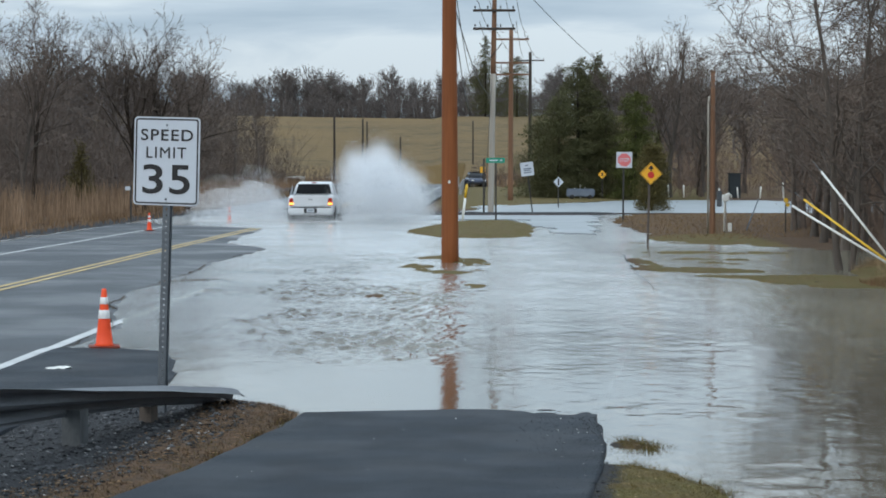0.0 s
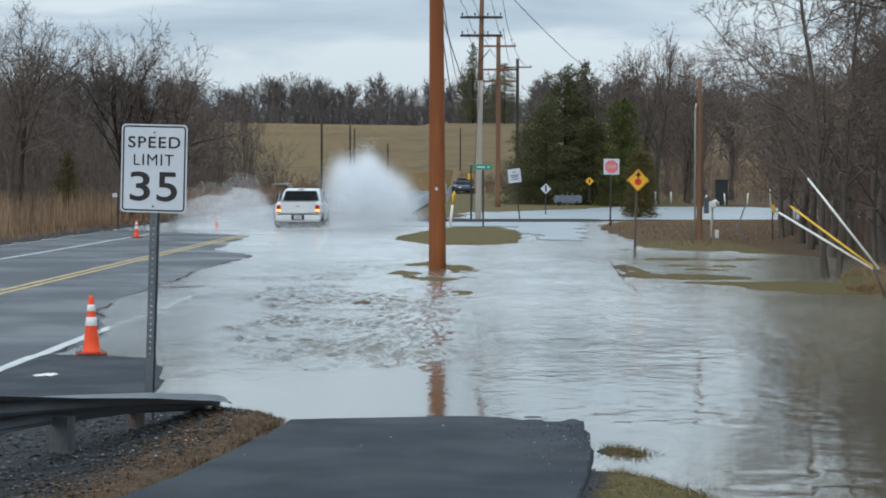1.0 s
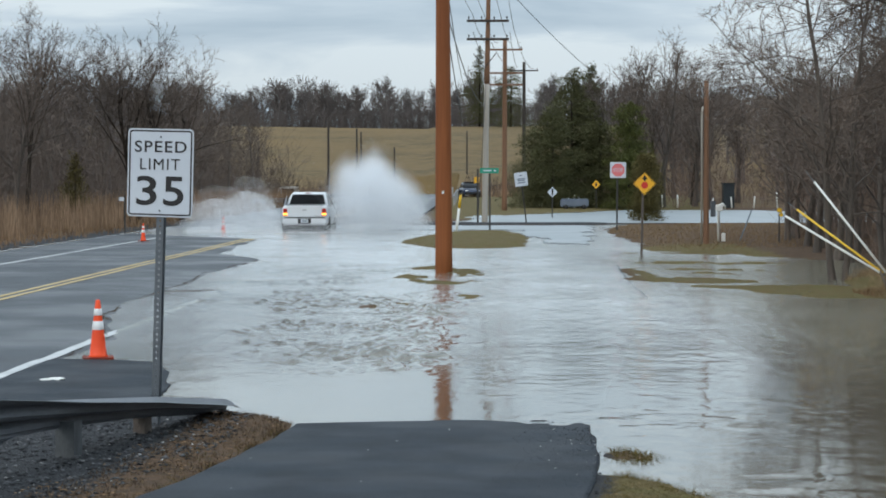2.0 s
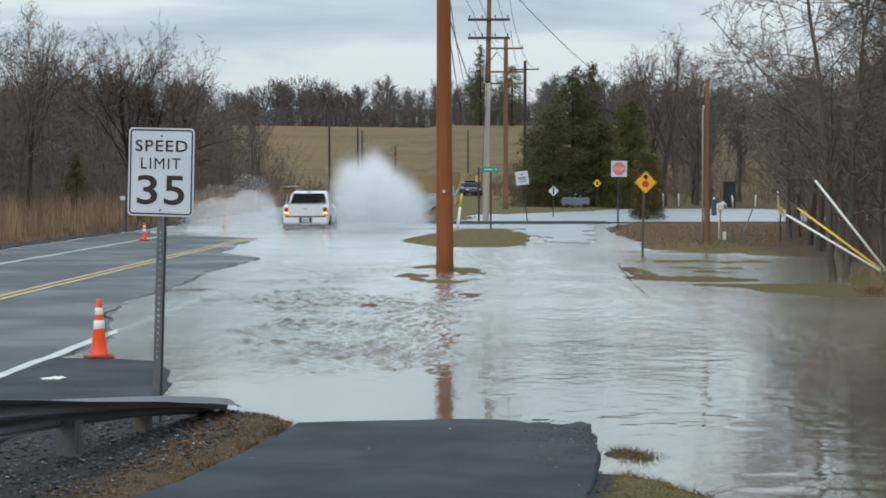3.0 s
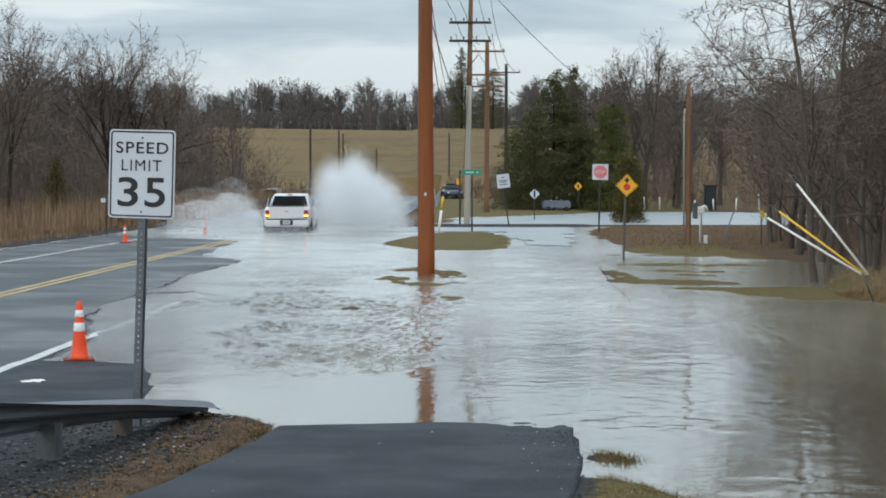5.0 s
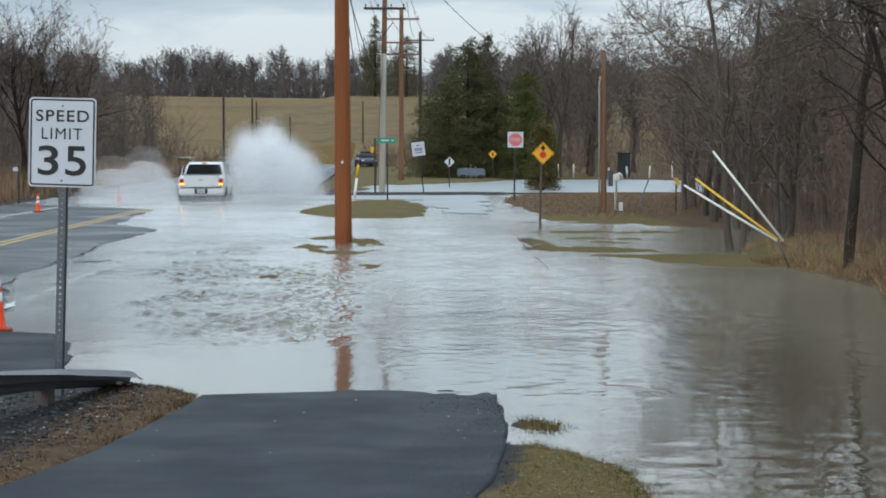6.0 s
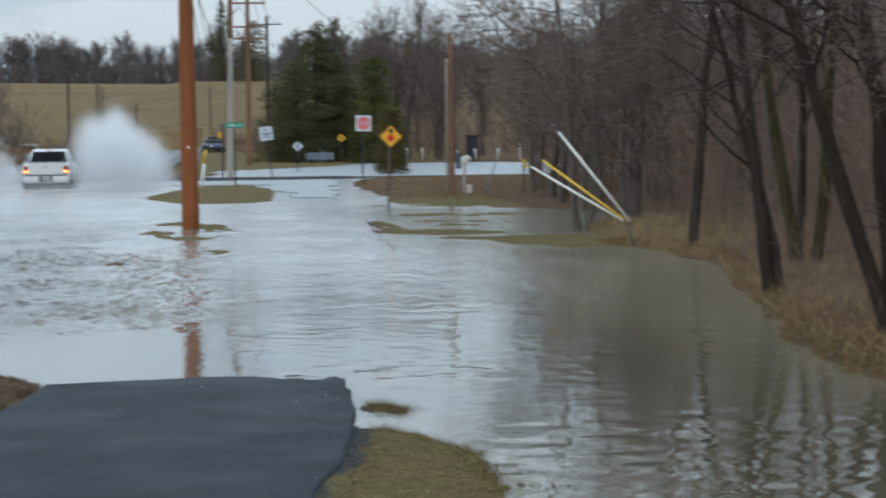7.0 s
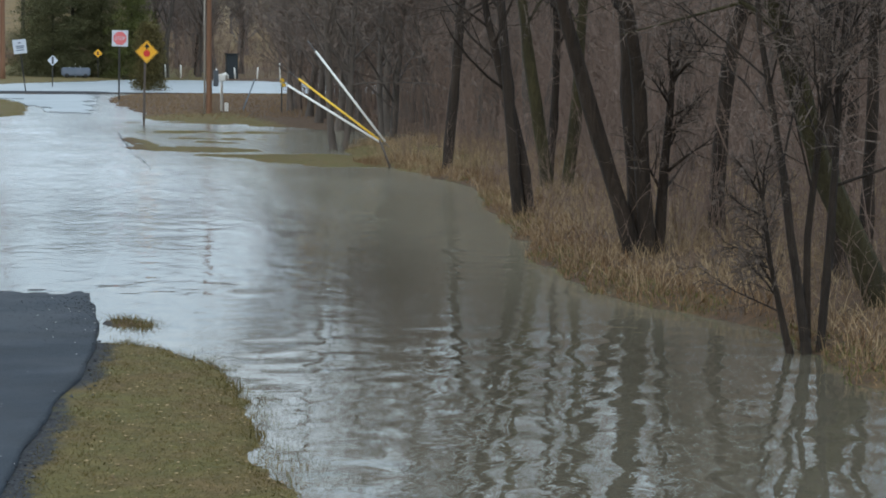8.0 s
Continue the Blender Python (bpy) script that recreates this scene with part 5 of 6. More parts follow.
def plate_ring(w, h, r, band, y0, y1):
    """A flat rounded band, the printed border of a sign."""
    bm = bmesh.new()
    loops = []
    for inset in (0, band):
        ring = []
        rr = max(r - inset, 0.004)
        for cx, cz, a0 in ((w / 2 - r, h / 2 - r, 0), (-w / 2 + r, h / 2 - r, 90), (-w / 2 + r, -h / 2 + r, 180), (w / 2 - r, -h / 2 + r, 270)):
            for k in range(6):
                a = radians(a0 + 18 * k)
                ring.append((cx + rr * math.cos(a), cz + rr * math.sin(a)))
        loops.append([[bm.verts.new((x, y, z)) for x, z in ring] for y in (y0, y1)])
    n = 24
    for i in range(n):
        j = (i + 1) % n
        bm.faces.new((loops[0][0][i], loops[0][0][j], loops[1][0][j], loops[1][0][i]))
        bm.faces.new((loops[0][0][i], loops[0][1][i], loops[0][1][j], loops[0][0][j]))
        bm.faces.new((loops[1][0][i], loops[1][0][j], loops[1][1][j], loops[1][1][i]))
    return bm


def lettering(name, text, width, height, where, material, parent, fat=0.0):
    """Raised letters of the built-in font, sized to width and height, in the xz plane facing -y."""
    curve = bpy.data.curves.new(name, "FONT")
    curve.body, curve.extrude, curve.offset = text, 0.01, fat
    curve.align_x, curve.align_y, curve.space_character = "CENTER", "CENTER", 1.14
    holder = new(name, curve)
    bpy.context.view_layer.update()
    me = bpy.data.meshes.new_from_object(holder.evaluated_get(bpy.context.evaluated_depsgraph_get()))
    bpy.data.objects.remove(holder)
    bpy.data.curves.remove(curve)
    co = np.array([v.co[:] for v in me.vertices])
    lo, hi = co.min(0), co.max(0)
    mid = (lo + hi) / 2
    for v in me.vertices:
        x, z, y = (v.co.x - mid[0]) / (hi[0] - lo[0]) * width, (v.co.y - mid[1]) / (hi[1] - lo[1]) * height, (v.co.z - mid[2]) / (hi[2] - lo[2]) * 0.002
        v.co = (x + where[0], where[1] - y, z + where[2])
    me.materials.clear()
    me.materials.append(material)
    ob = new(name, me)
    ob.parent = parent
    return ob


def channel_post(name, height, width, material, parent, holes=True):
    """A perforated U-channel post along z, with real holes between its rungs."""
    bm = bmesh.new()
    deep, t = width * 0.5, 0.004
    box_bm(-width / 2, -width / 2 + t, 0, deep, 0, height, bm=bm)
    box_bm(width / 2 - t, width / 2, 0, deep, 0, height, bm=bm)
    box_bm(-width / 2 - 0.012, -width / 2, deep - t, deep, 0, height, bm=bm)
    box_bm(width / 2, width / 2 + 0.012, deep - t, deep, 0, height, bm=bm)
    if holes:
        box_bm(-width / 2 + t, -0.008, 0, t, 0, height, bm=bm)
        box_bm(0.008, width / 2 - t, 0, t, 0, height, bm=bm)
        z = 0.0
        while z < height:
            box_bm(-0.008, 0.008, 0, t, z, min(z + 0.034, height), bm=bm)
            z += 0.05
    else:
        box_bm(-width / 2 + t, width / 2 - t, 0, t, 0, height, bm=bm)
    return part(name, bm, material, parent)


def speed_sign():
    s = empty_thing("speed_limit_sign", (-2.30, 17.0, 0.0), "white rectangular speed limit sign on a galvanised channel post", "road sign", turn=-12)
    board = part("board", rounded_plate(0.575, 0.735, 0.035, -0.003, 0.0), M["sign_white"], s, "white sheeting board")
    board.location.z = 2.14
    board.rotation_euler = (0, radians(1.6), 0)
    ring = part("border", plate_ring(0.550, 0.710, 0.028, 0.013, -0.0045, -0.003), M["sign_black"], board, "black printed border")
    lettering("lettering", "SPEED", 0.455, 0.096, (0, -0.005, 0.218), M["sign_black"], board, 0.012)
    lettering("lettering", "LIMIT", 0.348, 0.092, (-0.003, -0.005, 0.072), M["sign_black"], board)
    lettering("numeral", "3", 0.178, 0.245, (-0.118, -0.005, -0.150), M["sign_black"], board, 0.011)
    lettering("numeral", "5", 0.178, 0.245, (0.118, -0.005, -0.150), M["sign_black"], board, 0.011)
    for z in (0.300, -0.315):
        bolt = lathe("bolt", [(0.001, 0), (0.009, 0.0), (0.009, 0.004), (0.006, 0.007), (0.001, 0.0075)], 8, M["galv"], board)
        bolt.matrix_basis = pose(0, -0.004, z, 90, 0, 0)
    post = channel_post("post", 2.75, 0.062, M["galv"], s)
    post.matrix_basis = pose(-0.075, 0.004, -0.25, 0, 2.0, 0)
    return s


speed_sign()


# ---- cones ----
def traffic_cone(where, height, label, turn=0.0):
    c = empty_thing("traffic_cone", where, label, "traffic cone", "traffic cones", turn)
    k = height / 0.71
    bm = rounded_plate(0.36 * k, 0.36 * k, 0.05 * k, 0, 0.035 * k)
    bmesh.ops.rotate(bm, verts=bm.verts[:], cent=(0, 0, 0), matrix=Matrix.Rotation(radians(90), 3, "X"))
    part("base", bm, M["cone_base"], c, "scuffed square cone base")
    radius = lambda z: 0.108 * k * (1 - z / height) + 0.028 * k * (z / height)
    body = [(0.122 * k, 0.034 * k), (radius(0.06), 0.06 * k)] + [(radius(height * f), height * f) for f in (0.3, 0.5, 0.75, 0.97)] + [(0.022 * k, height), (0.014 * k, height), (0.013 * k, height * 0.9)]
    lathe("cone_body", body, 20, M["cone"], c)
    for z0, z1 in ((0.50, 0.645), (0.74, 0.855)):
        lathe("collar", [(radius(height * z0) + 0.002, height * z0), (radius(height * z0) + 0.004, height * z0 + 0.003), (radius(height * z1) + 0.004, height * z1 - 0.003), (radius(height * z1) + 0.002, height * z1)],
              20, M["collar"], c, "white reflective collar")
    return c


def on_road(x, y):
    return (x, y, float(road_z(np.array([x - road_x(y)]), np.array([y]))[0]) - 0.004)


traffic_cone(on_road(-3.96, 23.8), 0.70, "orange traffic cone with white collars on the dry shoulder", 12)
traffic_cone(on_road(-10.15, 70.5), 0.62, "orange traffic cone standing on the wet far lane", 30)
traffic_cone(on_road(-8.9, 85.0), 0.70, "orange traffic cone standing in shallow water", 50)


# ---- guardrail with its end turned down into the ground ----
def guardrail():
    line = [(-5.4, 6.0, 0.54), (-4.4, 9.0, 0.54), (-3.62, 11.6, 0.52), (-3.05, 13.6, 0.46), (-2.66, 15.0, 0.345), (-2.30, 16.3, 0.235), (-2.03, 17.3, 0.125), (-1.90, 17.8, 0.065), (-1.87, 17.92, 0.035)]
    g = empty_thing("guardrail", (0, 0, 0), "weathered steel W-beam guardrail with its end bent down to the ground", "guardrail")
    prof = [(0.00, 0.0), (0.012, -0.012), (0.012, -0.03), (0.078, -0.068), (0.078, -0.102), (0.012, -0.14), (0.012, -0.172), (0.078, -0.21), (0.078, -0.244), (0.012, -0.282), (0.012, -0.30), (0.0, -0.312)]
    V, F = [], []
    pts = []
    for (a, b) in zip(line, line[1:]):
        for k in range(6):
            pts.append(Vector(a).lerp(Vector(b), k / 6))
    pts.append(Vector(line[-1]))
    for i, p in enumerate(pts):
        d = (pts[min(i + 1, len(pts) - 1)] - pts[max(i - 1, 0)])
        side = Vector((-d.y, d.x, 0)).normalized()
        twist = radians(float(np.interp(p.y, [11.5, 13.4, 14.9, 16.6, 18.3], [0, 16, 50, 68, 76])))
        for o, z in prof:
            h = z + 0.156
            V.append(p + side * (o * math.cos(twist) - h * math.sin(twist)) + Vector((0, 0, h * math.cos(twist) + o * math.sin(twist))))
        for o, z in reversed(prof):
            h = z + 0.156
            V.append(p + side * ((o - 0.004) * math.cos(twist) - h * math.sin(twist)) + Vector((0, 0, h * math.cos(twist) + (o - 0.004) * math.sin(twist))))
    n = len(prof) * 2
    for i in range(len(pts) - 1):
        for k in range(n):
            F.append((i * n + k, i * n + (k + 1) % n, (i + 1) * n + (k + 1) % n, (i + 1) * n + k))
    link_mesh("rail", V, F, M["rail"], g, "weathered steel W-beam")
    for x, y, top, wide in ((-4.25, 10.3, 0.58, 0.15), (-3.50, 12.95, 0.54, 0.15), (-2.74, 14.98, 0.30, 0.15), (-2.40, 16.40, 0.16, 0.10)):
        z = float(ground_z(np.array([x]), np.array([y]))[0])
        bm = bmesh.new()
        box_bm(-wide / 2, wide / 2, 0.0, 0.012, z - 0.3, top, bm=bm)
        box_bm(-wide / 2, -wide / 2 + 0.012, 0.012, 0.14, z - 0.3, top, bm=bm)
        box_bm(wide / 2 - 0.012, wide / 2, 0.012, 0.14, z - 0.3, top, bm=bm)
        p = part("rail_post", bm, M["bark"] if y > 16 else M["post_steel"], g, "weathered brown timber post" if y > 16 else "dull grey steel post")
        p.matrix_basis = pose(x, y - 0.02, 0, 0, 0, -15)
    for y, x, z in ((13.1, -3.22, 0.52), (13.2, -3.19, 0.42), (16.0, -2.40, 0.26), (17.4, -2.02, 0.07)):
        b = lathe("splice_bolt", [(0.001, 0), (0.016, 0), (0.016, 0.008), (0.001, 0.012)], 8, M["galv"], g)
        b.matrix_basis = pose(x - 0.02, y, z - 0.1, 0, 90, 0)
    return g


guardrail()


# ---- utility poles, guy guards and cables ----
def taper_pole(name, height, r0, r1, material, parent, lean=(0, 0), z0=-0.8, label="", sides=14):
    n = 8
    pts = [(lean[0] * (z0 + (height - z0) * k / n), lean[1] * (z0 + (height - z0) * k / n), z0 + (height - z0) * k / n) for k in range(n + 1)]
    return tube(name, pts, [r0 + (r1 - r0) * k / n for k in range(n + 1)], sides, material, parent, label)


def crossarm(parent, z, length, material, insulators=4, turn=0.0, off=0.0):
    arm = part("crossarm", box_bm(-length / 2, length / 2, -0.06, 0.06, -0.06, 0.06, 0.01), material, parent, "timber crossarm")
    arm.matrix_basis = pose(off, -0.16, z, 0, 0, turn)
    for k in range(insulators):
        x = -length / 2 + 0.1 + (length - 0.2) * k / max(insulators - 1, 1)
        ins = lathe("insulator", [(0.015, 0), (0.02, 0.06), (0.05, 0.07), (0.03, 0.10), (0.05, 0.115), (0.03, 0.15), (0.01, 0.17)], 8, M["cable"], arm, "dark insulator")
        ins.location = (x, 0, 0.06)
    return arm


def arm_brace(parent, z, reach, drop, material):
    for s in (-1, 1):
        tube("brace", [(0, -0.14, z - drop), (s * reach, -0.16, z)], 0.025, 5, material, parent, "diagonal crossarm brace")


near_pole = empty_thing("utility_pole", (0.16, 46.3, 0.0), "tall new orange-brown timber utility pole standing in the flood", "utility pole", "utility poles")
taper_pole("pole", 11.5, 0.205, 0.125, M["pole_new"], near_pole, (-0.003, 0), -1.0)
crossarm(near_pole, 10.2, 2.4, M["pole_brown"])
tag_plate = part("tag", rounded_plate(0.05, 0.07, 0.01, -0.006, 0), M["chip"], near_pole, "small pale metal tag")
tag_plate.matrix_basis = pose(-0.02, -0.195, 1.83)

arm_pole = empty_thing("utility_pole", at_ground(2.36, 101.0), "pale weathered utility pole with two dark crossarms and a brown top", "utility pole", "utility poles")
taper_pole("pole", 7.0, 0.155, 0.13, M["pole_grey"], arm_pole, (0.017, 0))
taper_pole("pole_top", 12.2, 0.135, 0.10, M["pole_brown"], arm_pole, (0.017, 0), 7.0, "brown pole top")
for z in (10.1, 9.2):
    crossarm(arm_pole, z, 2.08, M["pole_dark"], 4, 0, 0.16)
arm_brace(arm_pole, 8.5, 0.55, 0.7, M["pole_dark"])
tube("guy", [(0.1, -0.1, 7.5), (-0.35, -0.3, 0.0)], 0.012, 4, M["cable"], arm_pole)

brown_pole = empty_thing("utility_pole", at_ground(4.62, 140.0), "brown timber utility pole on the far grass", "utility pole", "utility poles")
taper_pole("pole", 11.8, 0.19, 0.14, M["pole_brown"], brown_pole, (0.004, 0))
for z in (11.0, 9.4, 8.6):
    crossarm(brown_pole, z, 2.5, M["pole_brown"], 3)
dark_pole = empty_thing("utility_pole", at_ground(8.1, 190.0), "dark timber utility pole before the woods", "utility pole", "utility poles")
taper_pole("pole", 12.8, 0.20, 0.14, M["pole_dark"], dark_pole)
crossarm(dark_pole, 12.0, 2.6, M["pole_dark"], 3)
for x, y, h, r in ((-13.4, 252, 8.9, 0.19), (-10.6, 270, 8.0, 0.17), (-10.0, 269, 7.6, 0.15), (-5.8, 278, 6.5, 0.16), (4.4, 300, 6.3, 0.14)):
    far_pole = empty_thing("utility_pole", at_ground(x, y), "thin dark utility pole at the foot of the hill", "utility pole", "utility poles")
    taper_pole("pole", h, r, r * 0.7, M["pole_dark"], far_pole, sides=8)

service_pole = empty_thing("utility_pole", at_ground(8.45, 64.0), "short brown service pole with a pale conduit and a meter box", "utility pole", "utility poles")
taper_pole("pole", 5.1, 0.10, 0.07, M["pole_brown"], service_pole, (0.0, 0))
tube("conduit", [(-0.15, -0.08, 0.0), (-0.15, -0.08, 4.1), (-0.12, -0.06, 4.3)], 0.030, 8, M["pole_grey"], service_pole, "pale conduit")
part("meter_box", box_bm(0.14, 0.28, -0.14, 0.06, 0.85, 1.35, 0.015), M["galv"], service_pole, "grey meter box")


def cable(a, b, sag, r=0.012, label="thin black overhead cable between poles"):
    a, b = Vector(a), Vector(b)
    pts = []
    for k in range(15):
        f = k / 14
        p = a.lerp(b, f)
        p.z -= sag * 4 * f * (1 - f)
        pts.append(p)
    ob = tube("overhead_cable", pts, r, 5, M["cable"])
    return tagged(ob, label, "cable", "overhead cables")


for k, x in enumerate((-1.0, -0.4, 0.45, 1.0)):
    cable((0.16 + x * 1.05, 46.2, 10.45), (2.70 + x * 0.95, 100.8, 10.38), 0.5)
    cable((2.70 + x * 0.95, 100.8, 10.38), (4.62 + x * 1.1, 139.8, 11.6), 0.45, 0.015)
for x in (-0.9, 0.9):
    cable((2.70 + x, 100.8, 9.45), (4.62 + x, 139.8, 9.9), 0.4, 0.015)
    cable((4.62 + x, 139.8, 11.6), (8.1 + x, 189.8, 12.6), 0.5, 0.02)
cable((0.0, 46.3, 8.4), (1.4, 101.0, 6.6), 0.6, 0.014)
cable((-0.02, 46.3, 7.6), (1.9, 139.8, 6.0), 0.8, 0.02)
cable((-0.05, 46.3, 7.0), (2.3, 101.0, 5.9), 0.7, 0.016)
cable((2.75, 101.0, 12.4), (15.2, 160.0, 8.4), 0.5, 0.02, "heavy black overhead cable crossing to the woods")


def guy_guard(top, base, material, colour):
    g = empty_thing("guy_wire_guard", base, f"{colour} plastic guard on a guy wire by the trees", "guy wire guard", "guy wire guards")
    t = Vector(top) - Vector(base)
    far = t * 1.12
    tube("guard", [(0, 0, 0.0), tuple(t * 0.5), tuple(t)], [0.021, 0.021, 0.020], 10, material, g)
    tube("wire", [tuple(-t * 0.06), tuple(far)], 0.006, 5, M["galv"], g)


anchor = (7.87, 35.9, 0.45)
guy_guard((6.33, 37.0, 1.44), (anchor[0] - 0.06, anchor[1], anchor[2] + 0.01), M["plastic_white"], "white")
guy_guard((6.58, 37.2, 1.55), anchor, M["plastic_yellow"], "yellow")
guy_guard((6.78, 36.6, 2.06), (anchor[0] + 0.05, anchor[1], anchor[2] + 0.01), M["plastic_white"], "white")
rod = tube("anchor_rod", [(anchor[0] - 0.05, anchor[1], anchor[2] + 0.05), (anchor[0] + 0.15, anchor[1] - 0.1, -0.05)], 0.02, 6, M["rail_dark"])
tagged(rod, "rusty steel anchor rod set in the bank", "anchor")


# ---- small road signs ----
def turned_square(side, y0, y1):
    bm = rounded_plate(side, side, side * 0.07, y0, y1)
    bmesh.ops.rotate(bm, verts=bm.verts[:], cent=(0, 0, 0), matrix=Matrix.Rotation(radians(45), 3, "Y"))
    return bm


def disc(r, y0, y1, sides=24, cx=0.0, cz=0.0, spin=0.0):
    bm = bmesh.new()
    rings = [[bm.verts.new((cx + r * math.cos(2 * math.pi * k / sides + spin), y, cz + r * math.sin(2 * math.pi * k / sides + spin))) for k in range(sides)] for y in (y0, y1)]
    bm.faces.new(rings[0])
    bm.faces.new(rings[1][::-1])
    for k in range(sides):
        j = (k + 1) % sides
        bm.faces.new((rings[0][k], rings[0][j], rings[1][j], rings[1][k]))
    return bm


def sign_post(name, where, label, height, material, lean=0.0, wide=0.06, turn=0.0):
    s = empty_thing(name, where, label, "road sign", turn=turn)
    s.rotation_euler = (0, radians(lean), radians(turn))
    part("post", box_bm(-wide / 2, wide / 2, 0.005, 0.005 + wide * 0.6, -0.3, height, 0.004), material, s, "dark sign post")
    return s


ahead = sign_post("stop_ahead_sign", at_ground(5.62, 56.0), "yellow diamond sign with a black arrow over a red disc", 2.10, M["rail_dark"], 1.2, 0.06)
dia = part("board", turned_square(0.452, -0.004, 0.0), M["sign_yellow"], ahead, "yellow diamond board")
dia.location = (0.04, 0, 2.14)
edge_bm = plate_ring(0.43, 0.43, 0.03, 0.012, -0.0055, -0.004)
bmesh.ops.rotate(edge_bm, verts=edge_bm.verts[:], cent=(0, 0, 0), matrix=Matrix.Rotation(radians(45), 3, "Y"))
part("border", edge_bm, M["sign_black"], dia, "black printed border")
part("red_disc", disc(0.098, -0.007, -0.004, 8, 0, -0.045, math.pi / 8), M["sign_red"], dia, "red octagon symbol")
bm = bmesh.new()
tri = [bm.verts.new(p) for p in ((-0.085, -0.007, 0.12), (0.085, -0.007, 0.12), (0, -0.007, 0.235))]
bm.faces.new(tri)
box_bm(-0.025, 0.025, -0.007, -0.005, 0.065, 0.12, bm=bm)
part("arrow", bm, M["sign_black"], dia, "black arrow symbol")

stop = sign_post("stop_sign", at_ground(7.50, 85.0), "faded red stop sign on a white square backing board", 2.2, M["post_dark"], 0.6, 0.07)
backing = part("backing_board", rounded_plate(0.66, 0.66, 0.03, -0.004, 0), M["sign_white"], stop, "white square backing board")
backing.location = (0.02, 0, 2.50)
octagon = part("octagon", disc(0.285, -0.010, -0.004, 8, 0, 0, math.pi / 8), M["sign_faded"], backing, "faded red octagon")
lettering("lettering", "STOP", 0.40, 0.15, (0, -0.012, 0.0), M["sign_white"], octagon, 0.01)

notice = sign_post("notice_sign", at_ground(4.45, 101.0), "white notice sign tilted on a leaning dark post", 2.1, M["post_dark"], -7, 0.06)
nb = part("board", rounded_plate(0.64, 0.68, 0.03, -0.004, 0), M["sign_white"], notice, "white board")
nb.location = (0.0, 0, 2.35)
for z, w in ((0.18, 0.16), (0.02, 0.40), (-0.06, 0.34), (-0.17, 0.38)):
    part("bar", box_bm(-w / 2, w / 2, -0.007, -0.004, z - 0.028, z + 0.028), M["blue_grey"], nb, "grey lettering bar")

small = sign_post("marker_sign", at_ground(6.55, 116.0), "small white diamond marker with a dark half", 1.4, M["post_dark"], 0.5, 0.06)
sb = part("board", turned_square(0.42, -0.004, 0.0), M["sign_white"], small, "white diamond board")
sb.location.z = 1.62
part("dark_stripe", box_bm(-0.05, 0.05, -0.007, -0.004, -0.2, 0.2), M["sign_black"], sb, "black stripe")

bend = sign_post("bend_sign", at_ground(11.7, 150.0), "small yellow diamond warning sign before the evergreens", 1.6, M["post_dark"], 0, 0.06)
yb = part("board", turned_square(0.45, -0.004, 0.0), M["sign_yellow"], bend, "yellow diamond board")
yb.location.z = 1.75
part("symbol", box_bm(-0.06, 0.06, -0.008, -0.004, -0.13, 0.13), M["sign_black"], yb, "black symbol bar")

street = sign_post("street_name_sign", at_ground(2.24, 86.5), "green street name sign on a dark post", 2.55, M["post_dark"], 0, 0.07)
gb = part("board", rounded_plate(0.80, 0.22, 0.03, -0.02, 0.0), M["sign_green"], street, "green board")
gb.location = (-0.02, 0, 2.68)
for x, w in ((-0.08, 0.34), (0.24, 0.09)):
    part("bar", box_bm(x - w / 2, x + w / 2, -0.024, -0.02, -0.03, 0.03), M["sign_white"], gb, "white lettering bar")
second = sign_post("bare_post", at_ground(1.98, 99.0), "thin dark post beside the pale utility pole", 2.6, M["post_dark"], 0, 0.09)

marker = empty_thing("pipeline_marker", at_ground(0.80, 84.2), "leaning white marker post with a yellow top", "marker post")
marker.rotation_euler = (0, radians(7), 0)
tube("post", [(0, 0, -0.3), (0, 0, 0.95)], 0.055, 10, M["plastic_white"], marker, "white post")
tube("cap", [(0, 0, 0.95), (0, 0, 1.48), (0, 0, 1.52)], [0.058, 0.058, 0.02], 10, M["plastic_yellow"], marker, "yellow cap")

delin = empty_thing("roadside_post", at_ground(-12.7, 83.0), "thin dark roadside post with a small pale plate", "marker post")
part("post", box_bm(-0.035, 0.035, 0, 0.03, -0.2, 1.55, 0.004), M["post_dark"], delin, "dark post")
part("plate", rounded_plate(0.2, 0.16, 0.02, -0.01, 0.0), M["sign_white"], delin, "pale plate").location = (-0.12, 0, 1.42)

# ---- clutter round the flooded lot ----
vent = empty_thing("vent_pipe", at_ground(9.12, 66.0), "white standpipe with a bent top and a small box", "standpipe")
tube("pipe", [(0, 0, -0.2), (0, 0, 1.05), (0.03, 0, 1.18), (0.12, 0, 1.22), (0.19, 0, 1.15), (0.2, 0, 1.05)], 0.045, 10, M["plastic_white"], vent)
part("cap_box", box_bm(-0.09, 0.13, -0.09, 0.09, 0.98, 1.20, 0.02), M["plastic_white"], vent, "white cap box")
part("small_box", box_bm(0.10, 0.22, -0.05, 0.05, -0.1, 0.28, 0.01), M["plastic_white"], vent, "low white box")
prop = tube("leaning_pole", [(9.75, 66, 0.0), (10.35, 67, 1.15)], 0.024, 7, M["galv"])
tagged(prop, "pale thin pole leaning by the bank", "pole")
reflector = empty_thing("reflector_marker", at_ground(10.75, 64.0), "yellow reflector marker on a thin stake", "marker post")
part("stake", box_bm(-0.02, 0.02, 0, 0.02, -0.2, 0.9, 0.003), M["post_dark"], reflector, "thin stake")
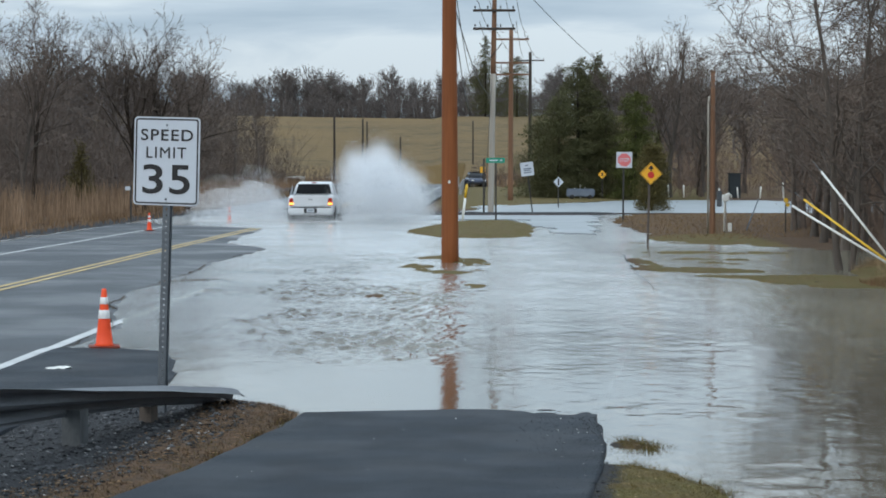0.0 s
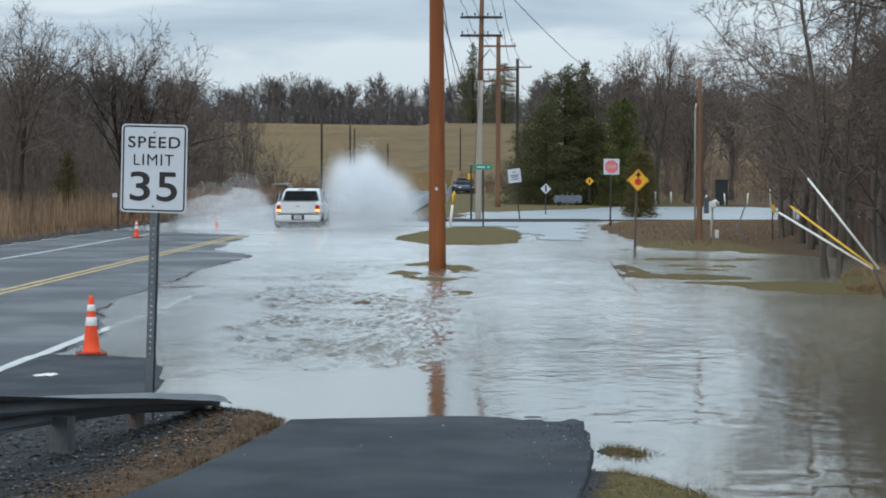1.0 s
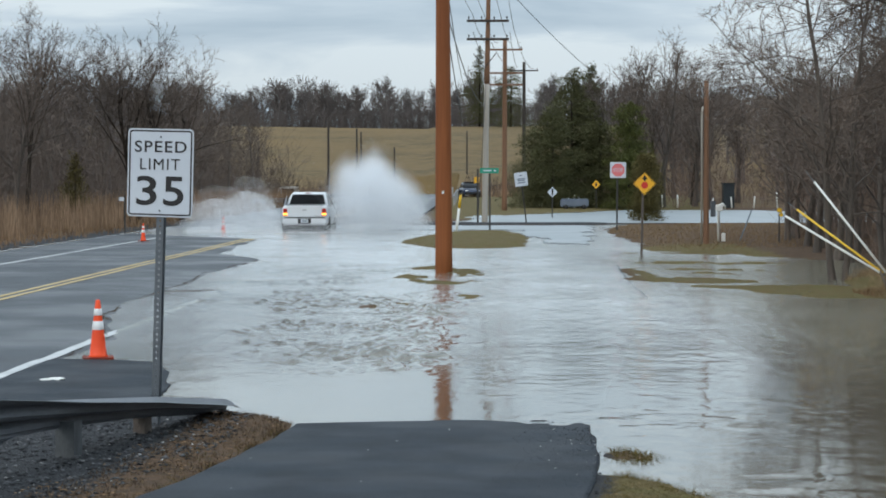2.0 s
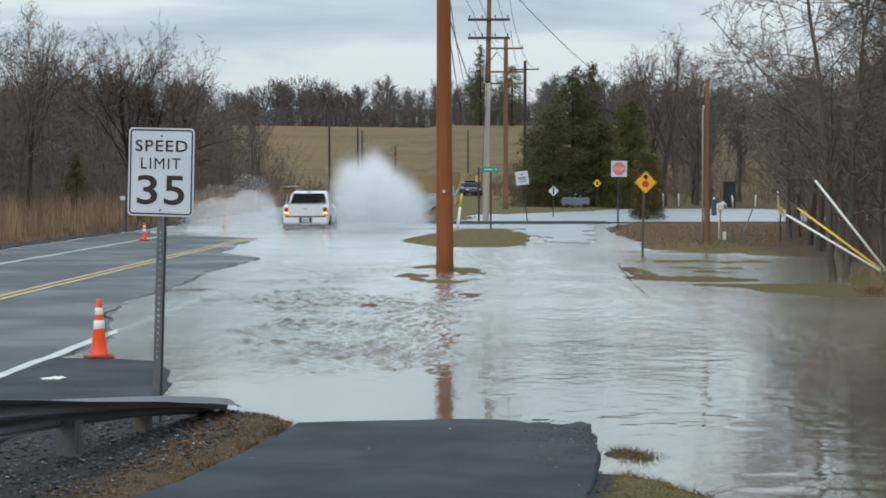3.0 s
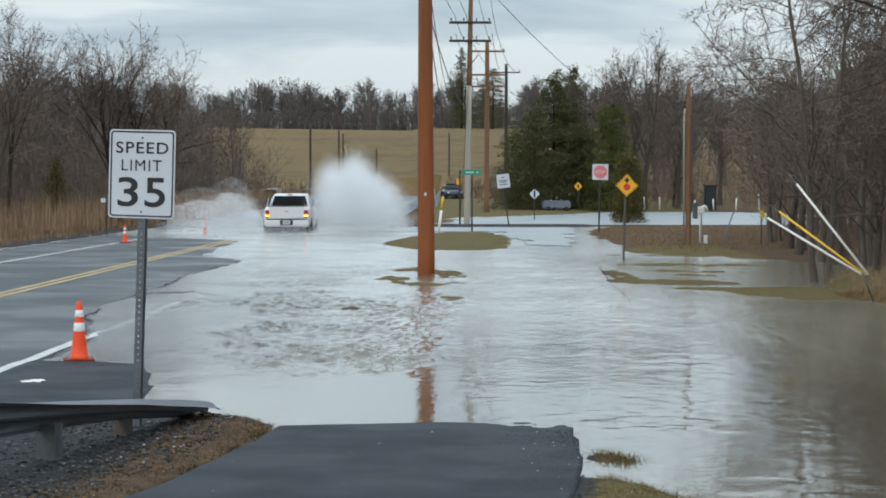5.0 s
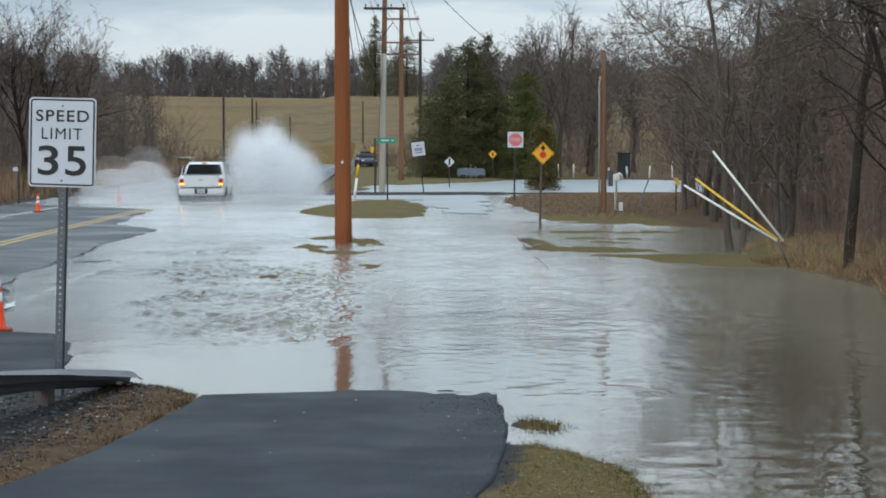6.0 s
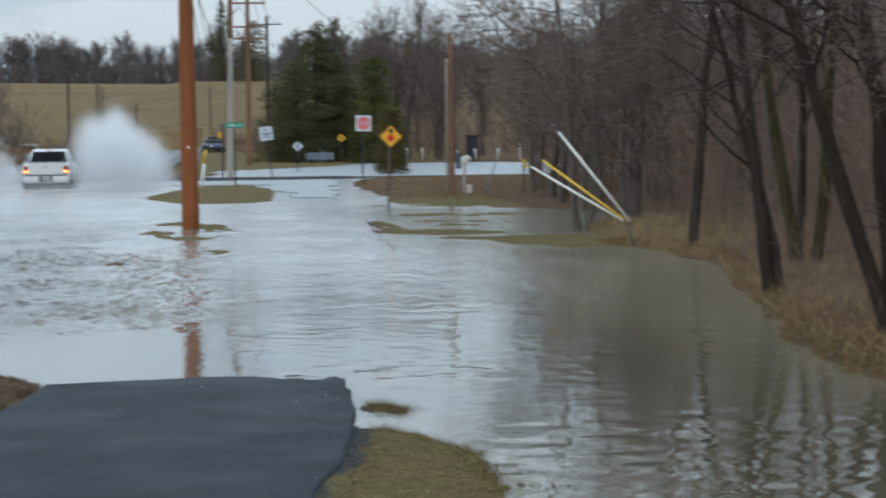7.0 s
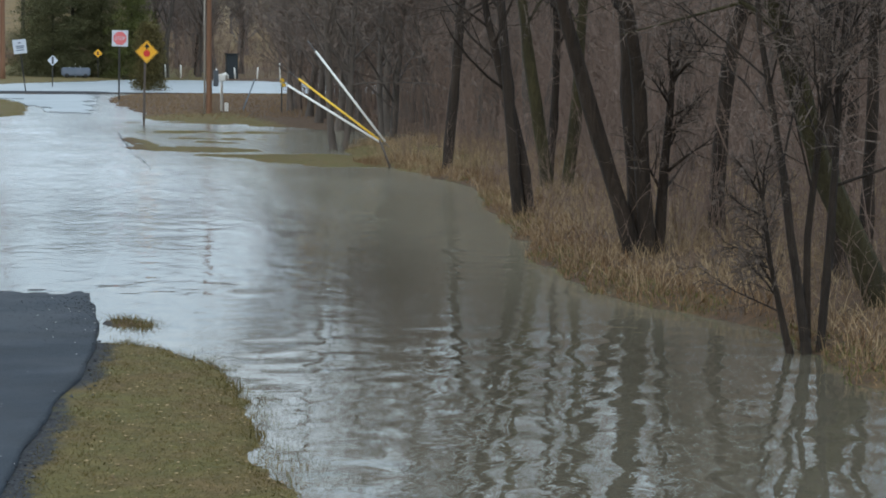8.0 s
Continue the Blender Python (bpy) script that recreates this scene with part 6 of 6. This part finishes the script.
part("reflector", disc(0.078, -0.03, 0.0, 14, 0, 1.0), M["plastic_yellow"], reflector, "yellow disc")
part("reflector", disc(0.065, -0.03, 0.0, 14, 0.06, 0.87), M["plastic_yellow"], reflector, "yellow disc")
shed = empty_thing("dark_shed", at_ground(21.7, 152.0), "dark blue-green shed among the trees", "shed")
part("body", box_bm(-0.4, 0.4, -0.5, 0.5, -0.1, 1.75, 0.03), M["dark_box"], shed, "dark plank walls")
part("roof", box_bm(-0.47, 0.47, -0.6, 0.6, 1.75, 1.84, 0.02), M["dark_box"], shed, "flat dark roof")
trailer = empty_thing("covered_trailer", at_ground(10.0, 148.5), "low blue-grey covered trailer on the far grass", "trailer")
part("cover", box_bm(-1.0, 1.0, -0.6, 0.6, 0.12, 0.72, 0.08), M["blue_grey"], trailer, "blue-grey cover")
for x in (-0.65, 0.65):
    w = lathe("wheel", [(0.05, -0.05), (0.16, -0.05), (0.17, 0), (0.16, 0.05), (0.05, 0.05)], 12, M["tyre"], trailer)
    w.matrix_basis = pose(x, -0.62, 0.13, 90, 0, 0)
prng = random.Random(8)
bollard = empty_thing("fence_post", at_ground(10.2, 151.5), "short white fence post by the lot", "fence post", "white fence posts")
tube("post", [(0, 0, -0.2), (0, 0, 0.95), (0, 0, 1.0)], [0.06, 0.06, 0.02], 8, M["plastic_white"], bollard)
for x, y in ((9.7, 151.2), (10.6, 151.6), (16.8, 152), (18.0, 152.6), (20.4, 151), (21.9, 151.5), (23.4, 150.6), (25.0, 149.8)):
    copy_thing(bollard, Matrix.LocRotScale(at_ground(x, y), Euler((prng.uniform(-0.05, 0.05), prng.uniform(-0.08, 0.08), 0)), (1, 1, prng.uniform(0.7, 1.2))))
kerb_log = empty_thing("timber_kerb", at_ground(3.4, 96.9), "low dark timber kerb at the edge of the flooded lot", "kerb")
part("beam", box_bm(-4.6, 4.9, -0.08, 0.08, -0.15, 0.06, 0.02), M["pole_dark"], kerb_log, "dark weathered beam")
kerb_far = empty_thing("timber_kerb", (12.5, 99.4, 0.0), "low dark timber kerb at the edge of the flooded lot", "kerb")
part("beam", box_bm(-5.0, 8.0, -0.08, 0.08, -0.15, 0.06, 0.02), M["pole_dark"], kerb_far, "dark weathered beam")

# ---- the bridge over the rise ----
def bridge_rail(x0, x1, y0, y1, label):
    g = empty_thing("bridge_rail", (0, 0, 0), label, "guardrail", "bridge rails")
    n = 7
    pts = []
    for k in range(n):
        f = k / (n - 1)
        y = y0 + (y1 - y0) * f
        pts.append((x0 + (x1 - x0) * f, y, float(ground_z(np.array([x0 + (x1 - x0) * f]), np.array([y]))[0]) + 0.72))
    for x, y, z in pts:
        part("rail_post", box_bm(x - 0.09, x + 0.09, y - 0.09, y + 0.09, z - 1.0, z, 0.01), M["concrete"], g, "grey post")
    V, F = [], []
    for x, y, z in pts:
        for dx, dz in ((-0.12, 0), (-0.04, 0), (-0.04, -0.34), (-0.12, -0.34)):
            V.append((x + dx, y, z + dz))
    for k in range(n - 1):
        for j in range(4):
            F.append((k * 4 + j, k * 4 + (j + 1) % 4, k * 4 + 4 + (j + 1) % 4, k * 4 + 4 + j))
    link_mesh("rail", V, F, M["rail"], g, "pale steel rail")


bridge_rail(-13.6, -9.0, 150, 204, "pale guardrail climbing to the bridge")
bridge_rail(1.4, 2.2, 165, 215, "pale guardrail on the bridge approach")
for x, y in ((-9.2, 206), (-8.6, 214), (1.2, 206), (3.0, 214)):
    block = empty_thing("bridge_parapet", at_ground(x, y), "pale concrete bridge parapet end", "parapet", "bridge parapets")
    part("block", box_bm(-0.45, 0.45, -0.8, 0.8, -0.3, 1.05, 0.06), M["concrete"], block, "pale concrete block")
hut = empty_thing("roadside_hut", at_ground(-15.6, 215), "small pale hut with a dark opening by the hill", "hut")
bm = box_bm(-1.05, -0.78, -0.6, 0.6, 0, 1.3)
box_bm(0.6, 1.05, -0.6, 0.6, 0, 1.3, bm=bm)
box_bm(-1.05, 1.05, -0.65, 0.65, 1.3, 1.5, bm=bm)
box_bm(-0.78, 0.6, 0.4, 0.6, 0, 1.3, bm=bm)
part("body", bm, M["plastic_white"], hut, "pale walls")
# dark panel behind the opening paints the hut's inner shade
part("back", box_bm(-0.75, 0.58, 0.25, 0.38, 0.02, 1.28), M["pole_dark"], hut, "dark panel painting the shaded inside")


# ---- pickup driving through the flood, and its spray ----
def loft(sections):
    """A skin over cross-sections, each a list of points of one length, closed at both ends."""
    bm = bmesh.new()
    rings = [[bm.verts.new(p) for p in s] for s in sections]
    n = len(rings[0])
    for a, b in zip(rings, rings[1:]):
        for k in range(n):
            j = (k + 1) % n
            bm.faces.new((a[k], a[j], b[j], b[k]))
    bm.faces.new(rings[0])
    bm.faces.new(rings[-1][::-1])
    return bm


def hull_section(y, half, z0, z1, round_low=0.1, round_high=0.12, tuck=0.04):
    """A rounded box section of a car body at y."""
    right = [(half * 0.6, z0), (half - round_low, z0), (half - tuck, z0 + round_low), (half, z0 + (z1 - z0) * 0.5), (half - 0.015, z1 - round_high), (half - round_high * 0.8, z1)]
    return [(x, y, z) for x, z in right] + [(-x, y, z) for x, z in reversed(right)]


def pickup(where, turn):
    t = empty_thing("pickup_truck", where, "silver-white pickup truck with lit amber tail lamps driving through water", "pickup truck", turn=turn)
    body = part("body", loft([hull_section(y, h, z0, z1) for y, h, z0, z1 in
                ((-1.02, 0.90, 0.52, 1.20), (-0.95, 0.95, 0.45, 1.24), (-0.2, 0.97, 0.40, 1.25), (1.2, 0.97, 0.36, 1.22), (2.6, 0.97, 0.38, 1.16), (3.6, 0.95, 0.42, 1.10), (4.05, 0.86, 0.5, 0.98), (4.2, 0.76, 0.55, 0.85))]),
                M["paint"], t, "silver-white painted body", True)
    cab = part("cab", loft([hull_section(y, h, 1.1, z1, 0.05, 0.14, 0.0) for y, h, z1 in
               ((0.42, 0.93, 1.26), (0.72, 0.80, 1.72), (1.0, 0.77, 1.78), (1.8, 0.76, 1.79), (2.3, 0.78, 1.70), (3.05, 0.90, 1.16))]), M["paint"], t, "cab roof and pillars", True)
    bm = bmesh.new()
    bm.faces.new([bm.verts.new(p) for p in ((-0.76, 0.50, 1.28), (0.76, 0.50, 1.28), (0.65, 0.69, 1.69), (-0.65, 0.69, 1.69))])
    bmesh.ops.solidify(bm, geom=bm.faces[:], thickness=0.02)
    glass = part("rear_window", bm, M["glass"], t, "dark rear window")
    glass.location = (0, -0.09, 0.0)
    for s in (-1, 1):
        bm = bmesh.new()
        bm.faces.new([bm.verts.new(p) for p in ((s * 0.925, 0.85, 1.27), (s * 0.925, 2.75, 1.22), (s * 0.80, 2.1, 1.66), (s * 0.79, 1.0, 1.69))])
        bmesh.ops.solidify(bm, geom=bm.faces[:], thickness=0.012)
        part("side_window", bm, M["glass"], t, "dark side window").location.x = s * 0.012
        bm = bmesh.new()
        rim = [(s * 0.93, -0.35, 1.24), (s * 0.90, 0.50, 1.62), (s * 0.90, 0.72, 1.66), (s * 0.93, 0.75, 1.2), (s * 0.93, -0.3, 1.18)]
        bm.faces.new([bm.verts.new(p) for p in rim])
        bmesh.ops.solidify(bm, geom=bm.faces[:], thickness=0.07 * s)
        part("buttress", bm, M["paint"], t, "sloping bed buttress")
        lamp = part("tail_lamp", box_bm(s * 0.80 - 0.085, s * 0.80 + 0.10, -1.06, -0.9, 0.80, 1.12, 0.03), M["tail_red"], t, "red tail lamp")
        part("lit_lens", box_bm(s * 0.80 - 0.075, s * 0.80 + 0.09, -1.075, -1.0, 0.83, 0.95, 0.02), M["tail_amber"], lamp, "lit amber lens")
        mirror = part("door_mirror", box_bm(s * 0.99 - 0.02, s * 0.99 + s * 0.2 + 0.02, 2.35, 2.5, 1.22, 1.42, 0.04), M["car_black"], t, "black door mirror")
    # the bed is closed; a black slab paints the shade of its hollow
    part("bed_opening", box_bm(-0.74, 0.74, -0.90, 0.42, 1.20, 1.262, 0.01), M["car_black"], t, "black slab painting the shade of the open bed")
    gate = part("tailgate", box_bm(-0.715, 0.715, -1.075, -0.98, 0.76, 1.25, 0.025), M["paint"], t, "pale tailgate")
    part("handle", box_bm(-0.09, 0.09, -1.10, -1.07, 1.03, 1.09, 0.012), M["alloy"], gate, "chrome handle")
    part("badge", box_bm(0.40, 0.62, -1.081, -1.075, 0.80, 0.83), M["alloy"], gate, "chrome badge bar")
    # solid black strip for the shade in the gap
    part("gate_gap", box_bm(-0.84, 0.84, -1.06, -0.98, 0.715, 0.755), M["car_black"], t, "black strip painting the shaded gap below the tailgate")
    bumper = part("bumper", box_bm(-0.93, 0.93, -1.14, -0.90, 0.42, 0.71, 0.06), M["paint"], t, "pale rear bumper")
    # no hollow here: black panel in place of the recess's shade
    part("plate_recess", box_bm(-0.27, 0.27, -1.148, -1.13, 0.50, 0.70, 0.02), M["car_black"], bumper, "black panel painting the shade of the plate recess")
    plate = part("number_plate", box_bm(-0.155, 0.155, -1.158, -1.147, 0.53, 0.68, 0.01), M["sign_white"], bumper, "white plate")
    part("bar", box_bm(-0.11, 0.11, -1.161, -1.157, 0.58, 0.63), M["blue_grey"], bumper, "dark bar on the plate")
    part("high_lamp", box_bm(-0.10, 0.10, 0.66, 0.74, 1.735, 1.765, 0.01), M["tail_red"], t, "red high brake lamp")
    part("underbody", box_bm(-0.75, 0.75, -0.9, 4.0, 0.22, 0.5, 0.04), M["car_black"], t, "dark underbody")
    part("exhaust", box_bm(0.42, 0.50, -1.0, -0.2, 0.30, 0.38, 0.02), M["rail_dark"], t, "exhaust pipe")
    for x, y in ((0.85, 0.0), (-0.85, 0.0), (0.85, 3.1), (-0.85, 3.1)):
        tyre = lathe("wheel", [(0.20, -0.12), (0.33, -0.125), (0.365, -0.10), (0.37, 0.0), (0.365, 0.10), (0.33, 0.125), (0.20, 0.12)], 26, M["tyre"], t, "wet black tyre")
        tyre.matrix_basis = pose(x, y, 0.37, 0, 90, 0)
        rim_ob = lathe("rim", [(0.04, -0.10), (0.19, -0.115), (0.215, -0.122), (0.215, 0.122), (0.19, 0.115), (0.04, 0.10)], 16, M["alloy"], tyre, "alloy rim")
        # flat black disc paints the shaded wheel well onto the body side
        arch = bmesh.new()
        made = bmesh.ops.create_circle(arch, radius=0.43, segments=26, cap_ends=True)
        bmesh.ops.rotate(arch, verts=arch.verts[:], cent=(0, 0, 0), matrix=Matrix.Rotation(radians(90), 3, "Y"))
        bmesh.ops.solidify(arch, geom=arch.faces[:], thickness=0.02)
        part("wheel_arch", arch, M["car_black"], t, "black disc painting the shade inside the wheel arch").location = (0.965 if x > 0 else -0.985, y, 0.42)
    return t


TRUCK = (-5.45, 84.4)
pickup((TRUCK[0], TRUCK[1] + 1.0, -0.14), -1.3)


def spray_sheet():
    """Thrown-up water: a host of tiny drops, thick at the heart and thinning outward."""
    rng = np.random.RandomState(77)
    clouds = []
    n = 400000
    u = rng.beta(1.7, 2.1, n)
    crest = 3.1 * np.sin(np.pi * np.clip(u * 0.85 + 0.16, 0, 1)) ** 0.8 * (0.80 + 0.45 * value_noise(u * 7.0, u * 0 + 2, 4))
    z = crest * rng.rand(n) ** 0.8 * np.where(rng.rand(n) < 0.15, 1.15, 1.0)
    clouds.append(np.stack([TRUCK[0] + 1.1 + 4.0 * u + rng.normal(0, 0.25, n), TRUCK[1] + 0.4 + rng.normal(0, 0.8, n), np.abs(z + rng.normal(0, 0.2, n))], 1))
    n = 130000
    u = rng.beta(1.2, 1.8, n)
    clouds.append(np.stack([TRUCK[0] - 1.1 - 4.2 * u + rng.normal(0, 0.15, n), TRUCK[1] + 0.6 + rng.normal(0, 0.8, n), (0.35 + 1.25 * np.sin(np.pi * (0.15 + 0.7 * u)) * (0.5 + value_noise(u * 6, u * 0 + 5, 6))) * rng.rand(n) ** 1.5 * np.where(rng.rand(n) < 0.2, 1.4, 1.0)], 1))
    n = 10000
    clouds.append(np.stack([TRUCK[0] + rng.uniform(-1.2, 1.3, n), TRUCK[1] - 0.9 + rng.normal(0, 0.5, n), 0.3 * rng.rand(n) ** 2.2], 1))
    c = np.concatenate(clouds)
    n = len(c)
    size = rng.uniform(0.0052, 0.0090, n)[:, None, None]
    V = (c[:, None, :] + rng.normal(0, 1, (n, 3, 3)) * size).reshape(-1, 3)
    T = np.arange(n * 3).reshape(-1, 3)
    return tagged(triangles("water_spray", V, T, M["spray"]), "white spray thrown up beside the pickup truck", "spray", kind="stuff")


spray_sheet()


# ---- a car standing beyond the bridge ----
def far_car(where, turn):
    c = empty_thing("car", where, "dark blue car standing on the rise beyond the bridge", "car", turn=turn)
    part("body", loft([hull_section(y, h, 0.28, z1, 0.08, 0.12) for y, h, z1 in ((-2.2, 0.72, 0.62), (-2.05, 0.84, 0.80), (-1.0, 0.89, 0.92), (1.4, 0.89, 0.95), (2.1, 0.82, 0.90), (2.2, 0.74, 0.80))]), M["car_blue"], c, "dark blue body", True)
    part("cabin", loft([hull_section(y, h, 0.85, z1, 0.05, 0.12, 0.0) for y, h, z1 in ((-1.05, 0.84, 0.95), (-0.35, 0.68, 1.48), (1.0, 0.68, 1.52), (1.9, 0.80, 0.98))]), M["glass"], c, "dark glazed cabin", True)
    part("roof", box_bm(-0.60, 0.60, -0.35, 1.0, 1.50, 1.55, 0.03), M["car_blue"], c, "dark blue roof")
    for s in (-1, 1):
        part("headlight", box_bm(s * 0.62 - 0.14, s * 0.62 + 0.14, -2.2, -2.08, 0.58, 0.72, 0.03), M["collar"], c, "pale headlight")
        for y in (-1.35, 1.35):
            w = lathe("wheel", [(0.16, -0.1), (0.30, -0.1), (0.32, 0), (0.30, 0.1), (0.16, 0.1)], 18, M["tyre"], c, "black wheel")
            w.matrix_basis = pose(s * 0.80, y, 0.32, 0, 90, 0)
    part("bumper", box_bm(-0.78, 0.78, -2.27, -2.1, 0.30, 0.50, 0.04), M["car_black"], c, "black bumper")


far_car(at_ground(3.3, 208), 8)
warning = sign_post("warning_sign", at_ground(4.0, 206), "small yellow warning board on a dark post by the bridge", 1.5, M["post_dark"], 0, 0.06)
part("board", rounded_plate(0.5, 0.6, 0.03, -0.004, 0), M["sign_yellow"], warning, "yellow board").location.z = 1.75


# ---- loose stones and scraps ----
def stones(name, xyz, size, material, label, seed, flat=0.7):
    """Scattered chips: small uneven octahedra, joined."""
    rng = np.random.RandomState(seed)
    n = len(xyz)
    corner = np.array([[1, 0, 0], [0, 1, 0], [-1, 0, 0], [0, -1, 0], [0, 0, 0.7], [0, 0, -0.5]])
    r = size[0] + (size[1] - size[0]) * rng.rand(n) ** 2.5
    V = (xyz[:, None, :] + corner[None] * rng.uniform(0.6, 1.3, (n, 6, 1)) * r[:, None, None] * np.array([1, 1, flat])).reshape(-1, 3)
    k = np.arange(n)[:, None] * 6
    T = np.concatenate([k + np.array([f]) for f in ([0, 1, 4], [1, 2, 4], [2, 3, 4], [3, 0, 4], [1, 0, 5], [2, 1, 5], [3, 2, 5], [0, 3, 5])], 0)
    return tagged(triangles(name, V, T, material), label, "gravel", kind="stuff")


grit = blade_material("mixed_stone_chips", (0.009, 0.010, 0.012), (0.11, 0.114, 0.12))
stones("loose_gravel", feet(9000, -5.2, -1.6, 8, 18.6, lambda x, y, z: off_paving(x, y) & (x < np.interp(y, PATH_Y, PATH_L) - 0.45 + 0.3 * rough_noise(x * 2, y * 2, 9)) & (z > -0.02), 21, -0.004), (0.008, 0.035), grit,
       "dark crushed stone round the guardrail", 21)
edge_x = lambda x, y: x - np.interp(y, PATH_Y, PATH_R)
pale_grit = blade_material("pale_stone_chips", (0.12, 0.122, 0.125), (0.42, 0.42, 0.41))
stones("pale_gravel", feet(900, -5.2, -1.6, 8, 18.6, lambda x, y, z: off_paving(x, y) & (x < np.interp(y, PATH_Y, PATH_L) - 0.2 - 0.3 * rough_noise(x * 2, y * 2, 9)) & (z > -0.02), 31, -0.012), (0.006, 0.022), pale_grit,
       "pale chips among the dark gravel", 31)
stones("path_edge_grit", feet(3000, 0.2, 1.8, 8, 17, lambda x, y, z: (edge_x(x, y) > 0.0) & (edge_x(x, y) < 0.2 * rough_noise(x * 3, y * 3, 10) + 0.03), 22, -0.01), (0.004, 0.016), grit,
       "crumbled asphalt grit along the path's edge", 22)


def specks(count, seed, near_edge=0.0):
    rng = np.random.RandomState(seed)
    y = rng.uniform(8, 17, count)
    s = 1 - (1 - near_edge) * rng.rand(count) ** (2.2 if near_edge else 1)
    x = np.interp(y, PATH_Y, PATH_L) * (1 - s) + np.interp(y, PATH_Y, PATH_R) * s
    return np.stack([x, y, path_z(s, y) + 0.003], 1)


stones("turf_litter", feet(2600, 0.6, 2.2, 8, 16.5, lambda x, y, z: (z > 0) & (edge_x(x, y) > 0.15), 25, -0.012), (0.004, 0.015), M["straw"], "bits of dead leaf on the turf", 25, 0.3)
stones("path_specks", specks(22, 23), (0.003, 0.008), M["chip"], "pale specks of grit on the path", 23)
stones("path_grit", specks(1100, 26, 0.75), (0.002, 0.008), grit, "mixed grit strewn along the path's edge", 26)
stones("path_edge_specks", specks(28, 27, 0.86), (0.003, 0.008), M["chip"], "pale specks of grit along the path's edge", 27)
leaf_x = feet(6000, -3.4, -1.0, 8, 19, lambda x, y, z: off_paving(x, y) & (np.abs(x - np.interp(y, PATH_Y, PATH_L) + 0.40) < 0.5) & clumpy(x, y, 2.2, 0.36, 46), 24, -0.012)
stones("leaf_litter", leaf_x, (0.008, 0.024), M["litter"], "brown dead leaves between path and guardrail", 24, 0.2)

def drift_line():
    """Twigs and dead leaves that the flood left along its edge on the road."""
    rng = np.random.RandomState(28)
    x, y = rng.uniform(-6.2, -3.2, 90000), rng.uniform(23.5, 58, 90000)
    edge = inside(x, y, FLOOD) + 0.45 * (rough_noise(x * 1.3, y * 0.6, 4) - 0.5)
    ok = (edge > -0.045) & (edge < 0.005) & clumpy(x, y, 0.7, 0.40, 29)
    spit = (np.abs(y - 38.6 - 0.5 * (x + 4.9)) < 0.4) & (x > -5.3) & (x < -4.3) & (rng.rand(len(x)) < 0.5)
    ok = ok | spit
    x, y = x[ok], y[ok]
    return np.stack([x, y, np.maximum(road_z(x - road_x(y), y), 0.0) + 0.006], 1)


stones("drift_line", drift_line(), (0.008, 0.026), M["leaf_mould"], "dark line of drifted twigs and leaves at the water's edge", 28, 0.35)

# ---- litter on the shoulder ----
lrng = random.Random(3)
for x, y in ((-4.02, 20.9), (-3.95, 21.0), (-3.88, 20.95)):
    bm = bmesh.new()
    bmesh.ops.create_icosphere(bm, subdivisions=1, radius=0.05)
    for v in bm.verts:
        v.co = Vector((v.co.x * 1.5, v.co.y * 1.8, v.co.z * 0.45)) * lrng.uniform(0.35, 1.25)
    scrap = part("litter", bm, M["chip"])
    scrap.location = Vector(on_road(x, y)) + Vector((0, 0, 0.012))
    tagged(scrap, "crumpled white scrap lying on the road shoulder", "litter", "white scraps")
